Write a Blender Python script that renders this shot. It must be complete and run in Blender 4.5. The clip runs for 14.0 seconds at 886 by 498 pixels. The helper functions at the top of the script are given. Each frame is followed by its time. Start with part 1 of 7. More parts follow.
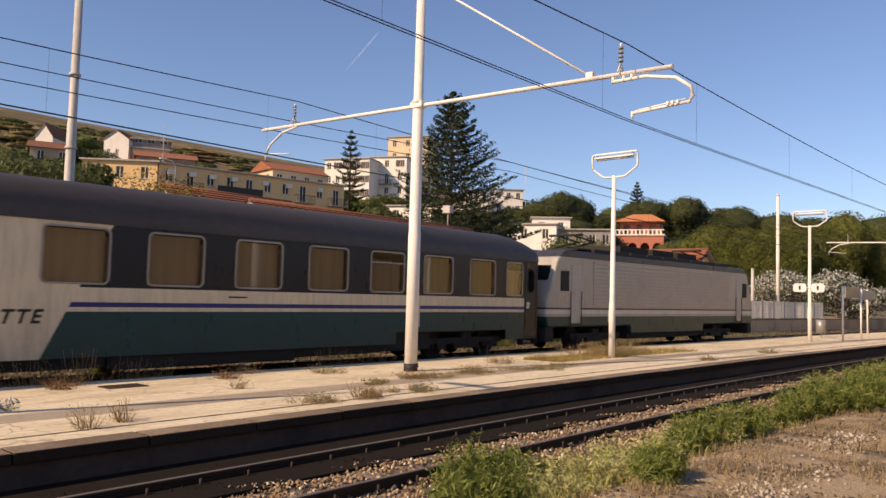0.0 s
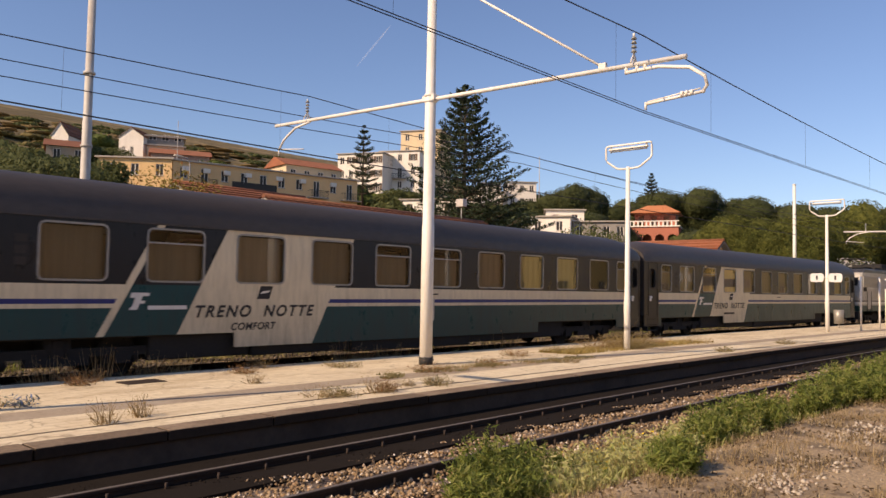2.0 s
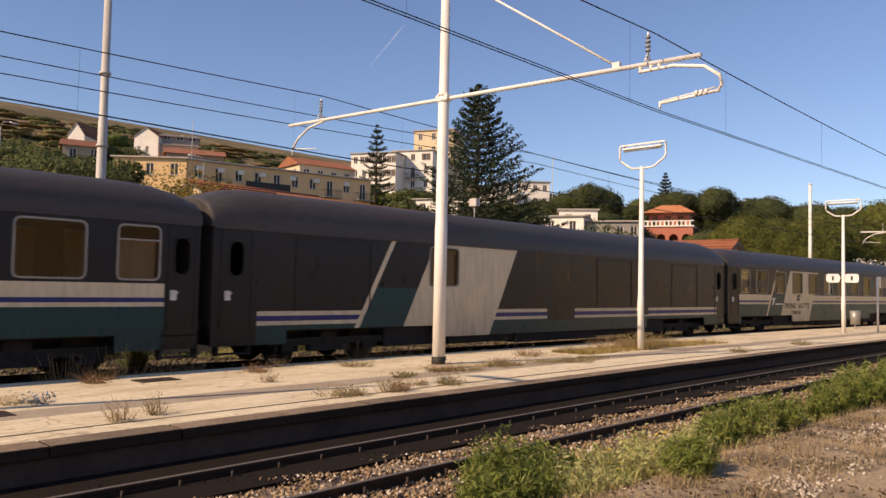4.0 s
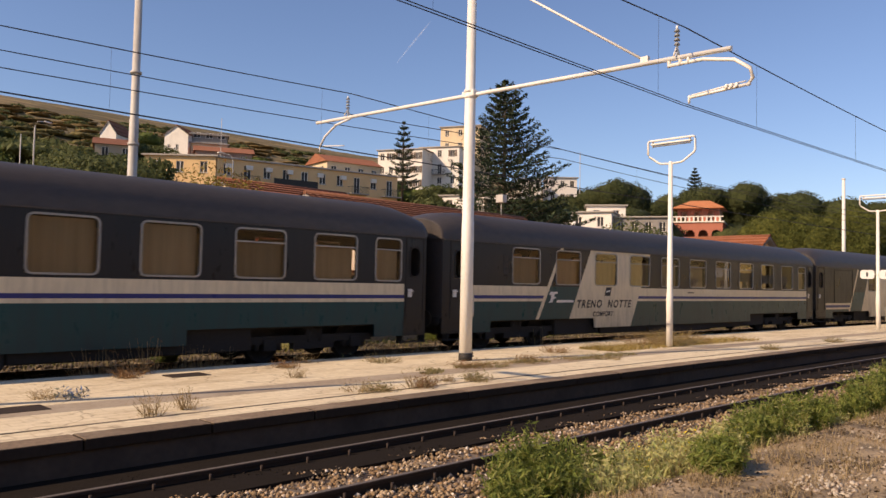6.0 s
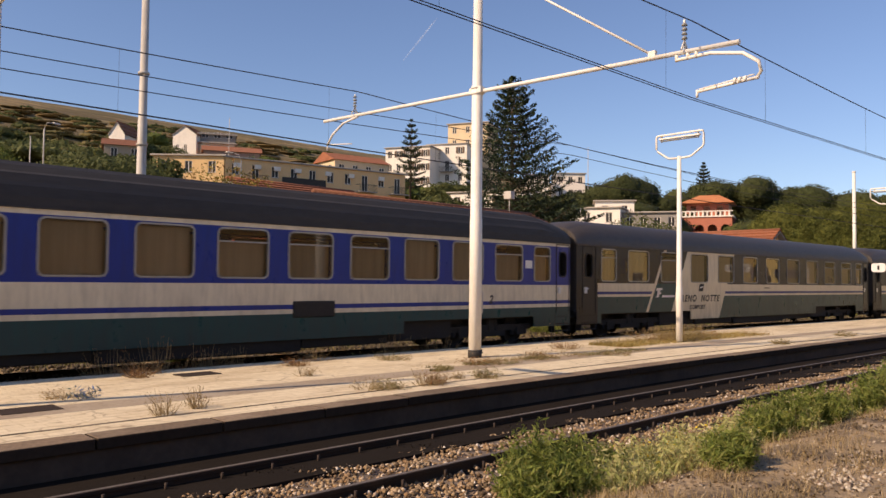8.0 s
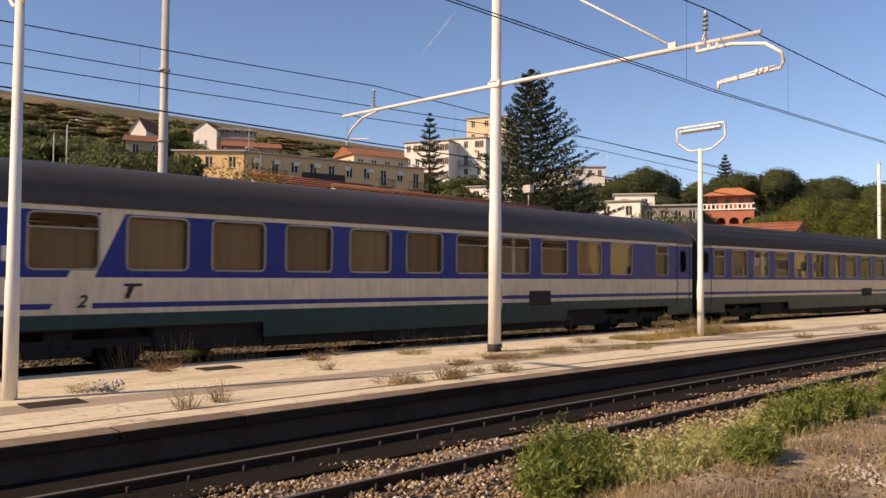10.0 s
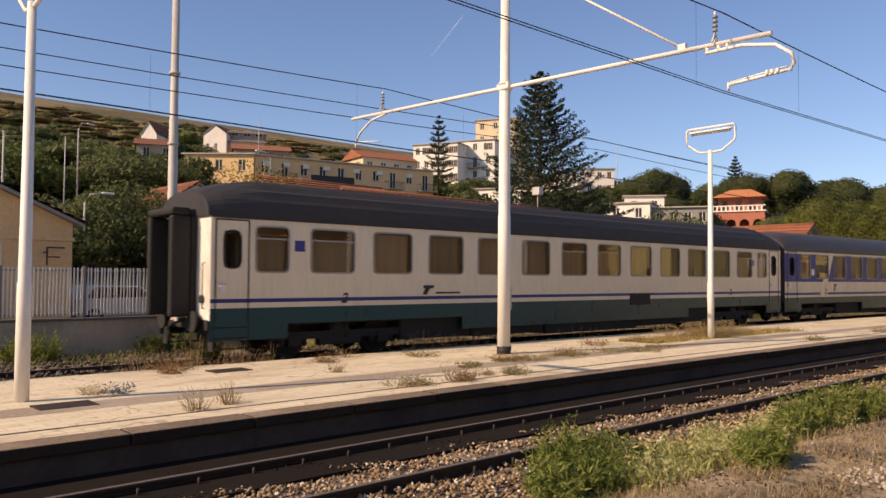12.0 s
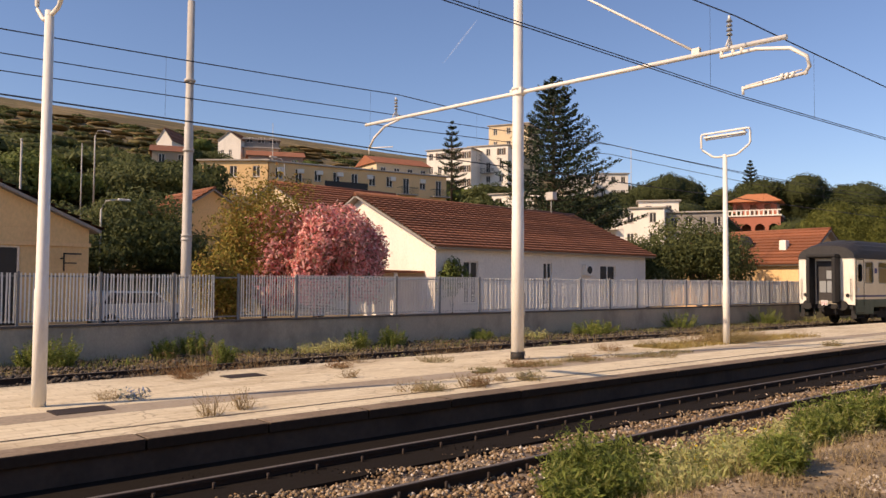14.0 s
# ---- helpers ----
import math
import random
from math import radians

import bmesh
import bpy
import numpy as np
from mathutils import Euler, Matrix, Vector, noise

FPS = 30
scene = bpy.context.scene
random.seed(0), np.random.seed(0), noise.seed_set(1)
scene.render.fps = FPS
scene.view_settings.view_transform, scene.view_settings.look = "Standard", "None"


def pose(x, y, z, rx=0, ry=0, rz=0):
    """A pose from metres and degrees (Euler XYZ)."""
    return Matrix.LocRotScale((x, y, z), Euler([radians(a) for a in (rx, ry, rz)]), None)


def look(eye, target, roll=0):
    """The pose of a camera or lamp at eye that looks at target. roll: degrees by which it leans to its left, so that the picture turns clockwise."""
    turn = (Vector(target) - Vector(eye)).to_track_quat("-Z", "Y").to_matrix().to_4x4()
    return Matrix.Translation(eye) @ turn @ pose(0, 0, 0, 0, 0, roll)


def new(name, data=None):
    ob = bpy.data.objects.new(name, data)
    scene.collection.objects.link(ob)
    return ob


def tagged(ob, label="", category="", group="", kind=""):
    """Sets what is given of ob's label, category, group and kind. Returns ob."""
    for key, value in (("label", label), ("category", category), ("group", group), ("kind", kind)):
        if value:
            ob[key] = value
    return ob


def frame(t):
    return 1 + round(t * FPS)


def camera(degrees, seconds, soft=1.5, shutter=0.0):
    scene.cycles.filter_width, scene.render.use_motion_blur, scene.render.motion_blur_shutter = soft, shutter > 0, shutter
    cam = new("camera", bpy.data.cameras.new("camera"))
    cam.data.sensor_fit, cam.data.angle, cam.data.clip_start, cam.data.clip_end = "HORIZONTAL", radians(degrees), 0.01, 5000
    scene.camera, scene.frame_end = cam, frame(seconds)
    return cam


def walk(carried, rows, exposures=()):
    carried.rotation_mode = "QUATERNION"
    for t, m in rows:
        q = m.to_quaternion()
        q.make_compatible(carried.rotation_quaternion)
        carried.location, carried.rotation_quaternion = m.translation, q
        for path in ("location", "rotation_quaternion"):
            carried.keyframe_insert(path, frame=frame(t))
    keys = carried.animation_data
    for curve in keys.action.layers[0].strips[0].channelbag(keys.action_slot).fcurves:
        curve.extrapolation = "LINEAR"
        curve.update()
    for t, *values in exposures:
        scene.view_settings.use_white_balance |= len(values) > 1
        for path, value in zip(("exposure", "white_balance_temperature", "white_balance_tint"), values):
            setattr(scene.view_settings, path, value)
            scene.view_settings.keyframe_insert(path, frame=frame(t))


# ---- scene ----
import itertools

# ---------------------------------------------------------------- camera
CAM_Z = 2.05
cam = camera(60.0, 14.0, soft=1.5, shutter=0.1)
EXPOSURE, KELVIN, TINT = 0.23, 7250.0, 23.0
PATH = [
    (0, pose(0, 0, CAM_Z, 93.393, -1.556, -49.543)),
    (0.5, pose(0, 0, CAM_Z, 93.381, -1.298, -49.285)),
    (1, pose(0, 0, CAM_Z, 93.220, -1.191, -49.090)),
    (1.5, pose(0, 0, CAM_Z, 92.996, -1.045, -48.722)),
    (2, pose(0, 0, CAM_Z, 92.887, -1.019, -48.477)),
    (2.5, pose(0, 0, CAM_Z, 93.013, -0.961, -47.997)),
    (3, pose(0, 0, CAM_Z, 92.854, -1.139, -47.794)),
    (5.5, pose(0, 0, CAM_Z, 92.782, -1.038, -46.194)),
    (6, pose(0, 0, CAM_Z, 92.526, -1.173, -45.518)),
    (6.5, pose(0, 0, CAM_Z, 92.377, -1.184, -45.673)),
    (7, pose(0, 0, CAM_Z, 92.233, -1.046, -45.405)),
    (7.5, pose(0, 0, CAM_Z, 92.310, -0.877, -45.328)),
    (8, pose(0, 0, CAM_Z, 92.305, -0.658, -44.865)),
    (10.5, pose(0, 0, CAM_Z, 91.803, -0.508, -43.230)),
    (11, pose(0, 0, CAM_Z, 91.796, -0.470, -43.034)),
    (11.5, pose(0, 0, CAM_Z, 91.819, -0.419, -42.810)),
    (12, pose(0, 0, CAM_Z, 92.023, -0.452, -42.746)),
    (12.5, pose(0, 0, CAM_Z, 92.131, -0.464, -42.544)),
    (13, pose(0, 0, CAM_Z, 92.127, -0.425, -42.569)),
    (13.5, pose(0, 0, CAM_Z, 92.279, -0.500, -42.138)),
    (14, pose(0, 0, CAM_Z, 92.420, -0.378, -41.739)),
]
walk(cam, PATH, [(0.0, EXPOSURE, KELVIN, TINT), (14.0, EXPOSURE, KELVIN, TINT)])

# ---------------------------------------------------------------- light
SUN_EL, SUN_AZ = 34.0, 164.0          # degrees; azimuth from +X, anticlockwise
SUN_DIR = Vector((math.cos(radians(SUN_EL)) * math.cos(radians(SUN_AZ)),
                  math.cos(radians(SUN_EL)) * math.sin(radians(SUN_AZ)), math.sin(radians(SUN_EL))))
world = bpy.data.worlds.new("sky")
scene.world = world
world.use_nodes = True
wn = world.node_tree.nodes
wl = world.node_tree.links
sky = wn.new("ShaderNodeTexSky")
sky.sky_type = "NISHITA"
sky.sun_disc = False
sky.sun_elevation = radians(SUN_EL)
sky.sun_rotation = radians(90 - SUN_AZ)
sky.air_density, sky.dust_density, sky.ozone_density = 1.0, 0.4, 5.8
wn["Background"].inputs["Strength"].default_value = 0.122
wl.new(sky.outputs[0], wn["Background"].inputs["Color"])
sun = new("sun", bpy.data.lights.new("sun", "SUN"))
sun.data.energy, sun.data.angle, sun.data.color = 4.7, radians(0.6), (1.0, 0.84, 0.59)
sun.matrix_world = look(SUN_DIR * 200, (0, 0, 0))

# ---------------------------------------------------------------- materials
def _nodes(name):
    m = bpy.data.materials.new(name)
    m.use_nodes = True
    nt = m.node_tree
    return m, nt, nt.nodes["Principled BSDF"], nt.nodes["Material Output"]


def _noise(nt, vec, scale, detail=4.0, rough=0.6):
    n = nt.nodes.new("ShaderNodeTexNoise")
    n.inputs["Scale"].default_value, n.inputs["Detail"].default_value, n.inputs["Roughness"].default_value = scale, detail, rough
    nt.links.new(vec, n.inputs["Vector"])
    return n.outputs["Fac"]


def _ramp(nt, fac, lo, hi, a=0.0, b=1.0):
    r = nt.nodes.new("ShaderNodeMapRange")
    r.inputs["From Min"].default_value, r.inputs["From Max"].default_value = lo, hi
    r.inputs["To Min"].default_value, r.inputs["To Max"].default_value = a, b
    nt.links.new(fac, r.inputs["Value"])
    return r.outputs["Result"]


def _mix(nt, fac, a, b, mode="MIX"):
    m = nt.nodes.new("ShaderNodeMix")
    m.data_type, m.blend_type = "RGBA", mode
    for sock, val in ((m.inputs["Factor"], fac), (m.inputs[6], a), (m.inputs[7], b)):
        if isinstance(val, bpy.types.NodeSocket):
            nt.links.new(val, sock)
        elif isinstance(val, (int, float)):
            sock.default_value = val
        else:
            sock.default_value = (*val, 1.0)
    return m.outputs[2]


def _math(nt, op, a, b=0.0):
    m = nt.nodes.new("ShaderNodeMath")
    m.operation = op
    for sock, val in zip(m.inputs, (a, b)):
        if isinstance(val, bpy.types.NodeSocket):
            nt.links.new(val, sock)
        else:
            sock.default_value = val
    return m.outputs[0]


def _coords(nt, stretch=(1, 1, 1)):
    tc = nt.nodes.new("ShaderNodeTexCoord")
    mp = nt.nodes.new("ShaderNodeMapping")
    mp.inputs["Scale"].default_value = stretch
    nt.links.new(tc.outputs["Object"], mp.inputs["Vector"])
    return mp.outputs["Vector"]


def _bump(nt, bsdf, fac, strength, dist=0.02):
    b = nt.nodes.new("ShaderNodeBump")
    b.inputs["Strength"].default_value, b.inputs["Distance"].default_value = strength, dist
    nt.links.new(fac, b.inputs["Height"])
    nt.links.new(b.outputs["Normal"], bsdf.inputs["Normal"])


def surface(name, col, col2=None, rough=0.8, metal=0.0, fine=30.0, coarse=1.2, stain=None, stain_amt=0.5,
            bump=0.3, dist=0.01, stretch=(1, 1, 1), vary=0.0, spec=0.4, island=0.0):
    """Two colours mixed by fine grain, stains at a coarse scale, fine relief."""
    m, nt, p, _ = _nodes(name)
    v = _coords(nt, stretch)
    col2 = col2 or tuple(c * 0.8 for c in col)
    n1 = _noise(nt, v, fine)
    n2 = _noise(nt, v, coarse, 6.0, 0.65)
    c = _mix(nt, _ramp(nt, n1, 0.3, 0.7), col, col2)
    if stain:
        c = _mix(nt, _ramp(nt, n2, 0.48, 0.7, 0.0, stain_amt), c, stain)
    else:
        c = _mix(nt, _ramp(nt, n2, 0.35, 0.7, 0.0, 0.35), c, tuple(x * 0.7 for x in col2))
    if vary or island:
        src = nt.nodes.new("ShaderNodeObjectInfo").outputs["Random"] if vary else nt.nodes.new("ShaderNodeNewGeometry").outputs["Random Per Island"]
        amt = vary or island
        hv = nt.nodes.new("ShaderNodeHueSaturation")
        nt.links.new(_ramp(nt, src, 0, 1, 1 - amt, 1 + amt), hv.inputs["Value"])
        nt.links.new(c, hv.inputs["Color"])
        c = hv.outputs["Color"]
    nt.links.new(c, p.inputs["Base Color"])
    p.inputs["Roughness"].default_value, p.inputs["Metallic"].default_value = rough, metal
    p.inputs["Specular IOR Level"].default_value = spec
    if bump:
        _bump(nt, p, n1, bump, dist)
    return m


def leafy(name, cols, rough=0.75, translucent=0.25, mottle=0.0):
    """Foliage: colour varied leaf by leaf, some light passes through."""
    m, nt, p, out = _nodes(name)
    rnd = nt.nodes.new("ShaderNodeNewGeometry").outputs["Random Per Island"]
    r = nt.nodes.new("ShaderNodeValToRGB")
    el = r.color_ramp.elements
    el[0].color, el[1].color = (*cols[0], 1), (*cols[-1], 1)
    for i, c in enumerate(cols[1:-1]):
        el.new((i + 1) / (len(cols) - 1)).color = (*c, 1)
    nt.links.new(rnd, r.inputs["Fac"])
    colour = r.outputs["Color"]
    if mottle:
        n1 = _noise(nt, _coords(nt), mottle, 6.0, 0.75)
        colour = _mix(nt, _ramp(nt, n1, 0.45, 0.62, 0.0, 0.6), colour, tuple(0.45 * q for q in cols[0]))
        _bump(nt, p, n1, 1.0, 0.6)
    nt.links.new(colour, p.inputs["Base Color"])
    p.inputs["Roughness"].default_value = rough
    p.inputs["Specular IOR Level"].default_value = 0.25
    tr = nt.nodes.new("ShaderNodeBsdfTranslucent")
    nt.links.new(colour, tr.inputs["Color"])
    mx = nt.nodes.new("ShaderNodeMixShader")
    mx.inputs[0].default_value = translucent
    nt.links.new(p.outputs[0], mx.inputs[1])
    nt.links.new(tr.outputs[0], mx.inputs[2])
    nt.links.new(mx.outputs[0], out.inputs["Surface"])
    return m


def glass(name, tint, rough=0.02):
    m, nt, p, out = _nodes(name)
    nt.nodes.remove(p)
    t = nt.nodes.new("ShaderNodeBsdfTransparent")
    t.inputs["Color"].default_value = (*tint, 1)
    g = nt.nodes.new("ShaderNodeBsdfGlossy")
    g.inputs["Roughness"].default_value = rough
    fr = nt.nodes.new("ShaderNodeFresnel")
    fr.inputs["IOR"].default_value = 1.65
    mx = nt.nodes.new("ShaderNodeMixShader")
    nt.links.new(fr.outputs[0], mx.inputs[0])
    nt.links.new(t.outputs[0], mx.inputs[1])
    nt.links.new(g.outputs[0], mx.inputs[2])
    nt.links.new(mx.outputs[0], out.inputs["Surface"])
    return m


def livery(name, base, layers, rough=0.32, dirt=0.5, dirt_col=(0.026, 0.024, 0.022)):
    """Paint scheme of a vehicle side. layers: (colour, ((a, b, c), ...)): painted where a*x + b*z > c for all of them."""
    m, nt, p, _ = _nodes(name)
    tc = nt.nodes.new("ShaderNodeTexCoord")
    sep = nt.nodes.new("ShaderNodeSeparateXYZ")
    nt.links.new(tc.outputs["Object"], sep.inputs[0])
    x, z = sep.outputs["X"], sep.outputs["Z"]
    c = None
    for colour, halves in layers:
        f = None
        for a, b, k in halves:
            d = _math(nt, "ADD", _math(nt, "MULTIPLY", x, a), _math(nt, "MULTIPLY", z, b))
            g = _math(nt, "GREATER_THAN", d, k)
            f = g if f is None else _math(nt, "MULTIPLY", f, g)
        c = _mix(nt, f, c if c is not None else base, colour)
    v = _coords(nt, (1, 1, 0.35))
    n1 = _noise(nt, v, 3.0, 8.0, 0.7)
    n2 = _noise(nt, _coords(nt, (4, 1, 0.5)), 2.2, 5.0, 0.6)
    low = _ramp(nt, z, 0.5, 2.0, 1.0, 0.35)
    c = _mix(nt, _math(nt, "MULTIPLY", _ramp(nt, n1, 0.35, 0.75, 0.0, dirt), low), c, dirt_col)
    c = _mix(nt, _ramp(nt, n2, 0.45, 0.8, 0.0, dirt * 0.6), c, dirt_col)
    nt.links.new(c, p.inputs["Base Color"])
    nt.links.new(_ramp(nt, n1, 0.3, 0.8, rough - 0.1, rough + 0.2), p.inputs["Roughness"])
    p.inputs["Specular IOR Level"].default_value = 0.3
    _bump(nt, p, n2, 0.08, 0.01)
    return m


def paving():
    """Sun-bleached cement screed with stains, patches and fine cracks."""
    m, nt, p, _ = _nodes("platform_paving")
    v = _coords(nt)
    n1, n2, n3 = _noise(nt, v, 11.0, 6), _noise(nt, _coords(nt, (0.35, 1, 1)), 0.9, 7, 0.7), _noise(nt, v, 2.6, 5)
    c = _mix(nt, _ramp(nt, n1, 0.3, 0.7), (0.76, 0.655, 0.475), (0.64, 0.545, 0.385))
    c = _mix(nt, _ramp(nt, n2, 0.47, 0.66, 0, 0.75), c, (0.46, 0.36, 0.235))
    c = _mix(nt, _ramp(nt, n3, 0.58, 0.72, 0, 0.55), c, (0.34, 0.26, 0.185))
    vo = nt.nodes.new("ShaderNodeTexVoronoi")
    vo.feature = "DISTANCE_TO_EDGE"
    vo.inputs["Scale"].default_value = 0.42
    wob = nt.nodes.new("ShaderNodeVectorMath")
    wob.operation = "ADD"
    nz = nt.nodes.new("ShaderNodeTexNoise")
    nz.inputs["Scale"].default_value = 1.7
    nt.links.new(v, nz.inputs["Vector"])
    nt.links.new(v, wob.inputs[0])
    nt.links.new(nz.outputs["Color"], wob.inputs[1])
    nt.links.new(wob.outputs[0], vo.inputs["Vector"])
    br = nt.nodes.new("ShaderNodeTexBrick")
    br.inputs["Scale"].default_value, br.inputs["Mortar Size"].default_value = 1.0, 0.012
    br.inputs["Brick Width"].default_value, br.inputs["Row Height"].default_value = 0.42, 0.21
    br.inputs["Color1"].default_value, br.inputs["Color2"].default_value = (1.0, 1.0, 1.0, 1), (0.84, 0.80, 0.74, 1)
    br.inputs["Mortar"].default_value = (0.60, 0.54, 0.46, 1)
    nt.links.new(v, br.inputs["Vector"])
    c = _mix(nt, 0.55, c, _mix(nt, 1.0, c, br.outputs["Color"], "MULTIPLY"))
    crack = _ramp(nt, vo.outputs["Distance"], 0.0, 0.012, 0.6, 0.0)
    c = _mix(nt, crack, c, (0.20, 0.15, 0.105))
    nt.links.new(c, p.inputs["Base Color"])
    p.inputs["Roughness"].default_value = 0.92
    p.inputs["Specular IOR Level"].default_value = 0.25
    _bump(nt, p, n1, 0.35, 0.015)
    return m


M = {
    "platform": paving(),
    "screed": surface("worn_asphalt_strip", (0.38, 0.30, 0.215), (0.25, 0.195, 0.14), 0.92, fine=12, coarse=0.7, stain=(0.42, 0.36, 0.28), stain_amt=0.7, bump=0.4),
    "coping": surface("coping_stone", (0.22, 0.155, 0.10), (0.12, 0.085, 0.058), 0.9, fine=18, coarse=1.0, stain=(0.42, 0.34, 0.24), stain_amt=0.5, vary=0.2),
    "coping_side": surface("shaded_coping_side", (0.046, 0.035, 0.027), (0.034, 0.026, 0.02), 0.95, fine=14, coarse=1.0, spec=0.1, vary=0.15),
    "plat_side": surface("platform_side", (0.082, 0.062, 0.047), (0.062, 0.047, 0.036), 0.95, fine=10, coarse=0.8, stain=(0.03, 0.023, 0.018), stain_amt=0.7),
    "wall": surface("rendered_wall", (0.52, 0.43, 0.31), (0.43, 0.355, 0.26), 0.9, fine=22, coarse=0.6, stain=(0.21, 0.18, 0.14), stain_amt=0.75, stretch=(1, 1, 0.6)),
    "wall_cap": surface("wall_coping", (0.17, 0.145, 0.12), (0.12, 0.10, 0.085), 0.9, fine=20, coarse=1.0),
    "fence": surface("galvanised_fence", (0.88, 0.83, 0.73), (0.82, 0.76, 0.66), 0.5, metal=0.0, fine=25, coarse=1.5, bump=0.1),
    "fence_post": surface("fence_post_steel", (0.30, 0.29, 0.27), (0.22, 0.21, 0.2), 0.6, metal=0.3, fine=25, coarse=2, bump=0.1),
    "pole": surface("cream_painted_pole", (0.80, 0.76, 0.69), (0.71, 0.67, 0.60), 0.5, fine=30, coarse=1.6, stain=(0.42, 0.36, 0.28), stain_amt=0.45, bump=0.08, stretch=(1, 1, 0.3)),
    "pole_grey": surface("grey_steel_pole", (0.52, 0.49, 0.44), (0.42, 0.39, 0.35), 0.55, fine=20, coarse=1.4, stain=(0.25, 0.2, 0.16), stain_amt=0.5, bump=0.1, stretch=(1, 1, 0.3)),
    "black": surface("black_bitumen_paint", (0.015, 0.014, 0.013), (0.03, 0.027, 0.025), 0.7, fine=30, coarse=2),
    "wire": surface("copper_wire_dark", (0.035, 0.03, 0.03), (0.05, 0.045, 0.04), 0.6, metal=0.5, bump=0),
    "insulator": surface("grey_insulator", (0.20, 0.21, 0.21), (0.32, 0.33, 0.32), 0.35, bump=0),
    "rail": surface("rusty_rail", (0.05, 0.032, 0.023), (0.035, 0.023, 0.017), 0.75, metal=0.2, fine=40, coarse=2),
    "rail_top": surface("worn_rail_head", (0.18, 0.15, 0.125), (0.13, 0.105, 0.085), 0.6, metal=0.2, fine=60, coarse=2, bump=0.05, stretch=(0.1, 1, 1)),
    "sleeper": surface("weathered_sleeper", (0.17, 0.13, 0.10), (0.12, 0.095, 0.075), 0.9, fine=20, coarse=2, stretch=(3, 0.6, 1), vary=0.2),
    "ballast": leafy("ballast_stone", [(0.045, 0.031, 0.021), (0.21, 0.135, 0.074), (0.33, 0.23, 0.13), (0.09, 0.062, 0.038), (0.42, 0.31, 0.20), (0.21, 0.14, 0.078), (0.28, 0.17, 0.085), (0.68, 0.6, 0.5)], 0.9, 0.0),
    "bed": surface("ballast_bed", (0.22, 0.16, 0.12), (0.14, 0.10, 0.075), 0.95, fine=14, coarse=0.8, bump=1.0, dist=0.05),
    "soil": None, "roof_grey": None,
}


# ---------------------------------------------------------------- mesh helpers
def mesh_of(bm, name, mats, smooth=False):
    me = bpy.data.meshes.new(name)
    bm.to_mesh(me)
    bm.free()
    for m in (mats if isinstance(mats, (list, tuple)) else [mats]):
        me.materials.append(m)
    if smooth:
        me.polygons.foreach_set("use_smooth", [True] * len(me.polygons))
    return me


def part(name, bm, material, parent=None, label="", smooth=False):
    """Links a bmesh (or a mesh) as one mesh object under a thing or a part."""
    me = bm if isinstance(bm, bpy.types.Mesh) else mesh_of(bm, name, material, smooth)
    ob = new(name, me)
    if parent:
        ob.parent = parent
    if label:
        ob["label"] = label
    return ob


def thing(name, label, category, group="", kind="", at=None):
    ob = new(name)
    ob.empty_display_size = 0.2
    if at is not None:
        ob.matrix_basis = at
    return tagged(ob, label, category, group, kind)


def box(bm, x0, x1, y0, y1, z0, z1, mi=0, m=None):
    vs = [bm.verts.new((m @ Vector(c)) if m else c) for c in itertools.product((x0, x1), (y0, y1), (z0, z1))]
    for f in ((0, 1, 3, 2), (4, 6, 7, 5), (0, 4, 5, 1), (2, 3, 7, 6), (0, 2, 6, 4), (1, 5, 7, 3)):
        bm.faces.new([vs[i] for i in f]).material_index = mi
    return vs


def bevel(bm, w=0.01, seg=1):
    bmesh.ops.bevel(bm, geom=list(bm.edges), offset=w, segments=seg, affect="EDGES", profile=0.5)
    return bm


def tube(bm, pts, r, n=8, mi=0, r1=None, cap=True):
    """A round bar along pts; the radius runs from r to r1."""
    pts = [Vector(p) for p in pts]
    r1 = r if r1 is None else r1
    rings = []
    for i, p in enumerate(pts):
        d = (pts[min(i + 1, len(pts) - 1)] - pts[max(i - 1, 0)]).normalized()
        u = d.orthogonal().normalized() if abs(d.z) < 0.95 else Vector((1, 0, 0))
        u = (u - d * u.dot(d)).normalized()
        if abs(d.z) < 0.95:
            u = (Vector((0, 0, 1)) - d * d.z).normalized()
        w = d.cross(u)
        rr = r + (r1 - r) * i / (len(pts) - 1)
        rings.append([bm.verts.new(p + (u * math.cos(a) + w * math.sin(a)) * rr) for a in (2 * math.pi * k / n for k in range(n))])
    for a, b in zip(rings, rings[1:]):
        for k in range(n):
            f = bm.faces.new((a[k], a[(k + 1) % n], b[(k + 1) % n], b[k]))
            f.smooth, f.material_index = True, mi
    if cap:
        bm.faces.new(rings[0][::-1]).material_index = mi
        bm.faces.new(rings[-1]).material_index = mi
    return bm


def turned(bm, rows, n):
    """A round upright body; rows: (height, radius) from the foot up."""
    rings = [[bm.verts.new((r * math.cos(2 * math.pi * k / n), r * math.sin(2 * math.pi * k / n), z)) for k in range(n)] for z, r in rows]
    for a, b in zip(rings, rings[1:]):
        for k in range(n):
            bm.faces.new((a[k], a[(k + 1) % n], b[(k + 1) % n], b[k])).smooth = True
    bm.faces.new(rings[0][::-1])
    bm.faces.new(rings[-1])
    return bm


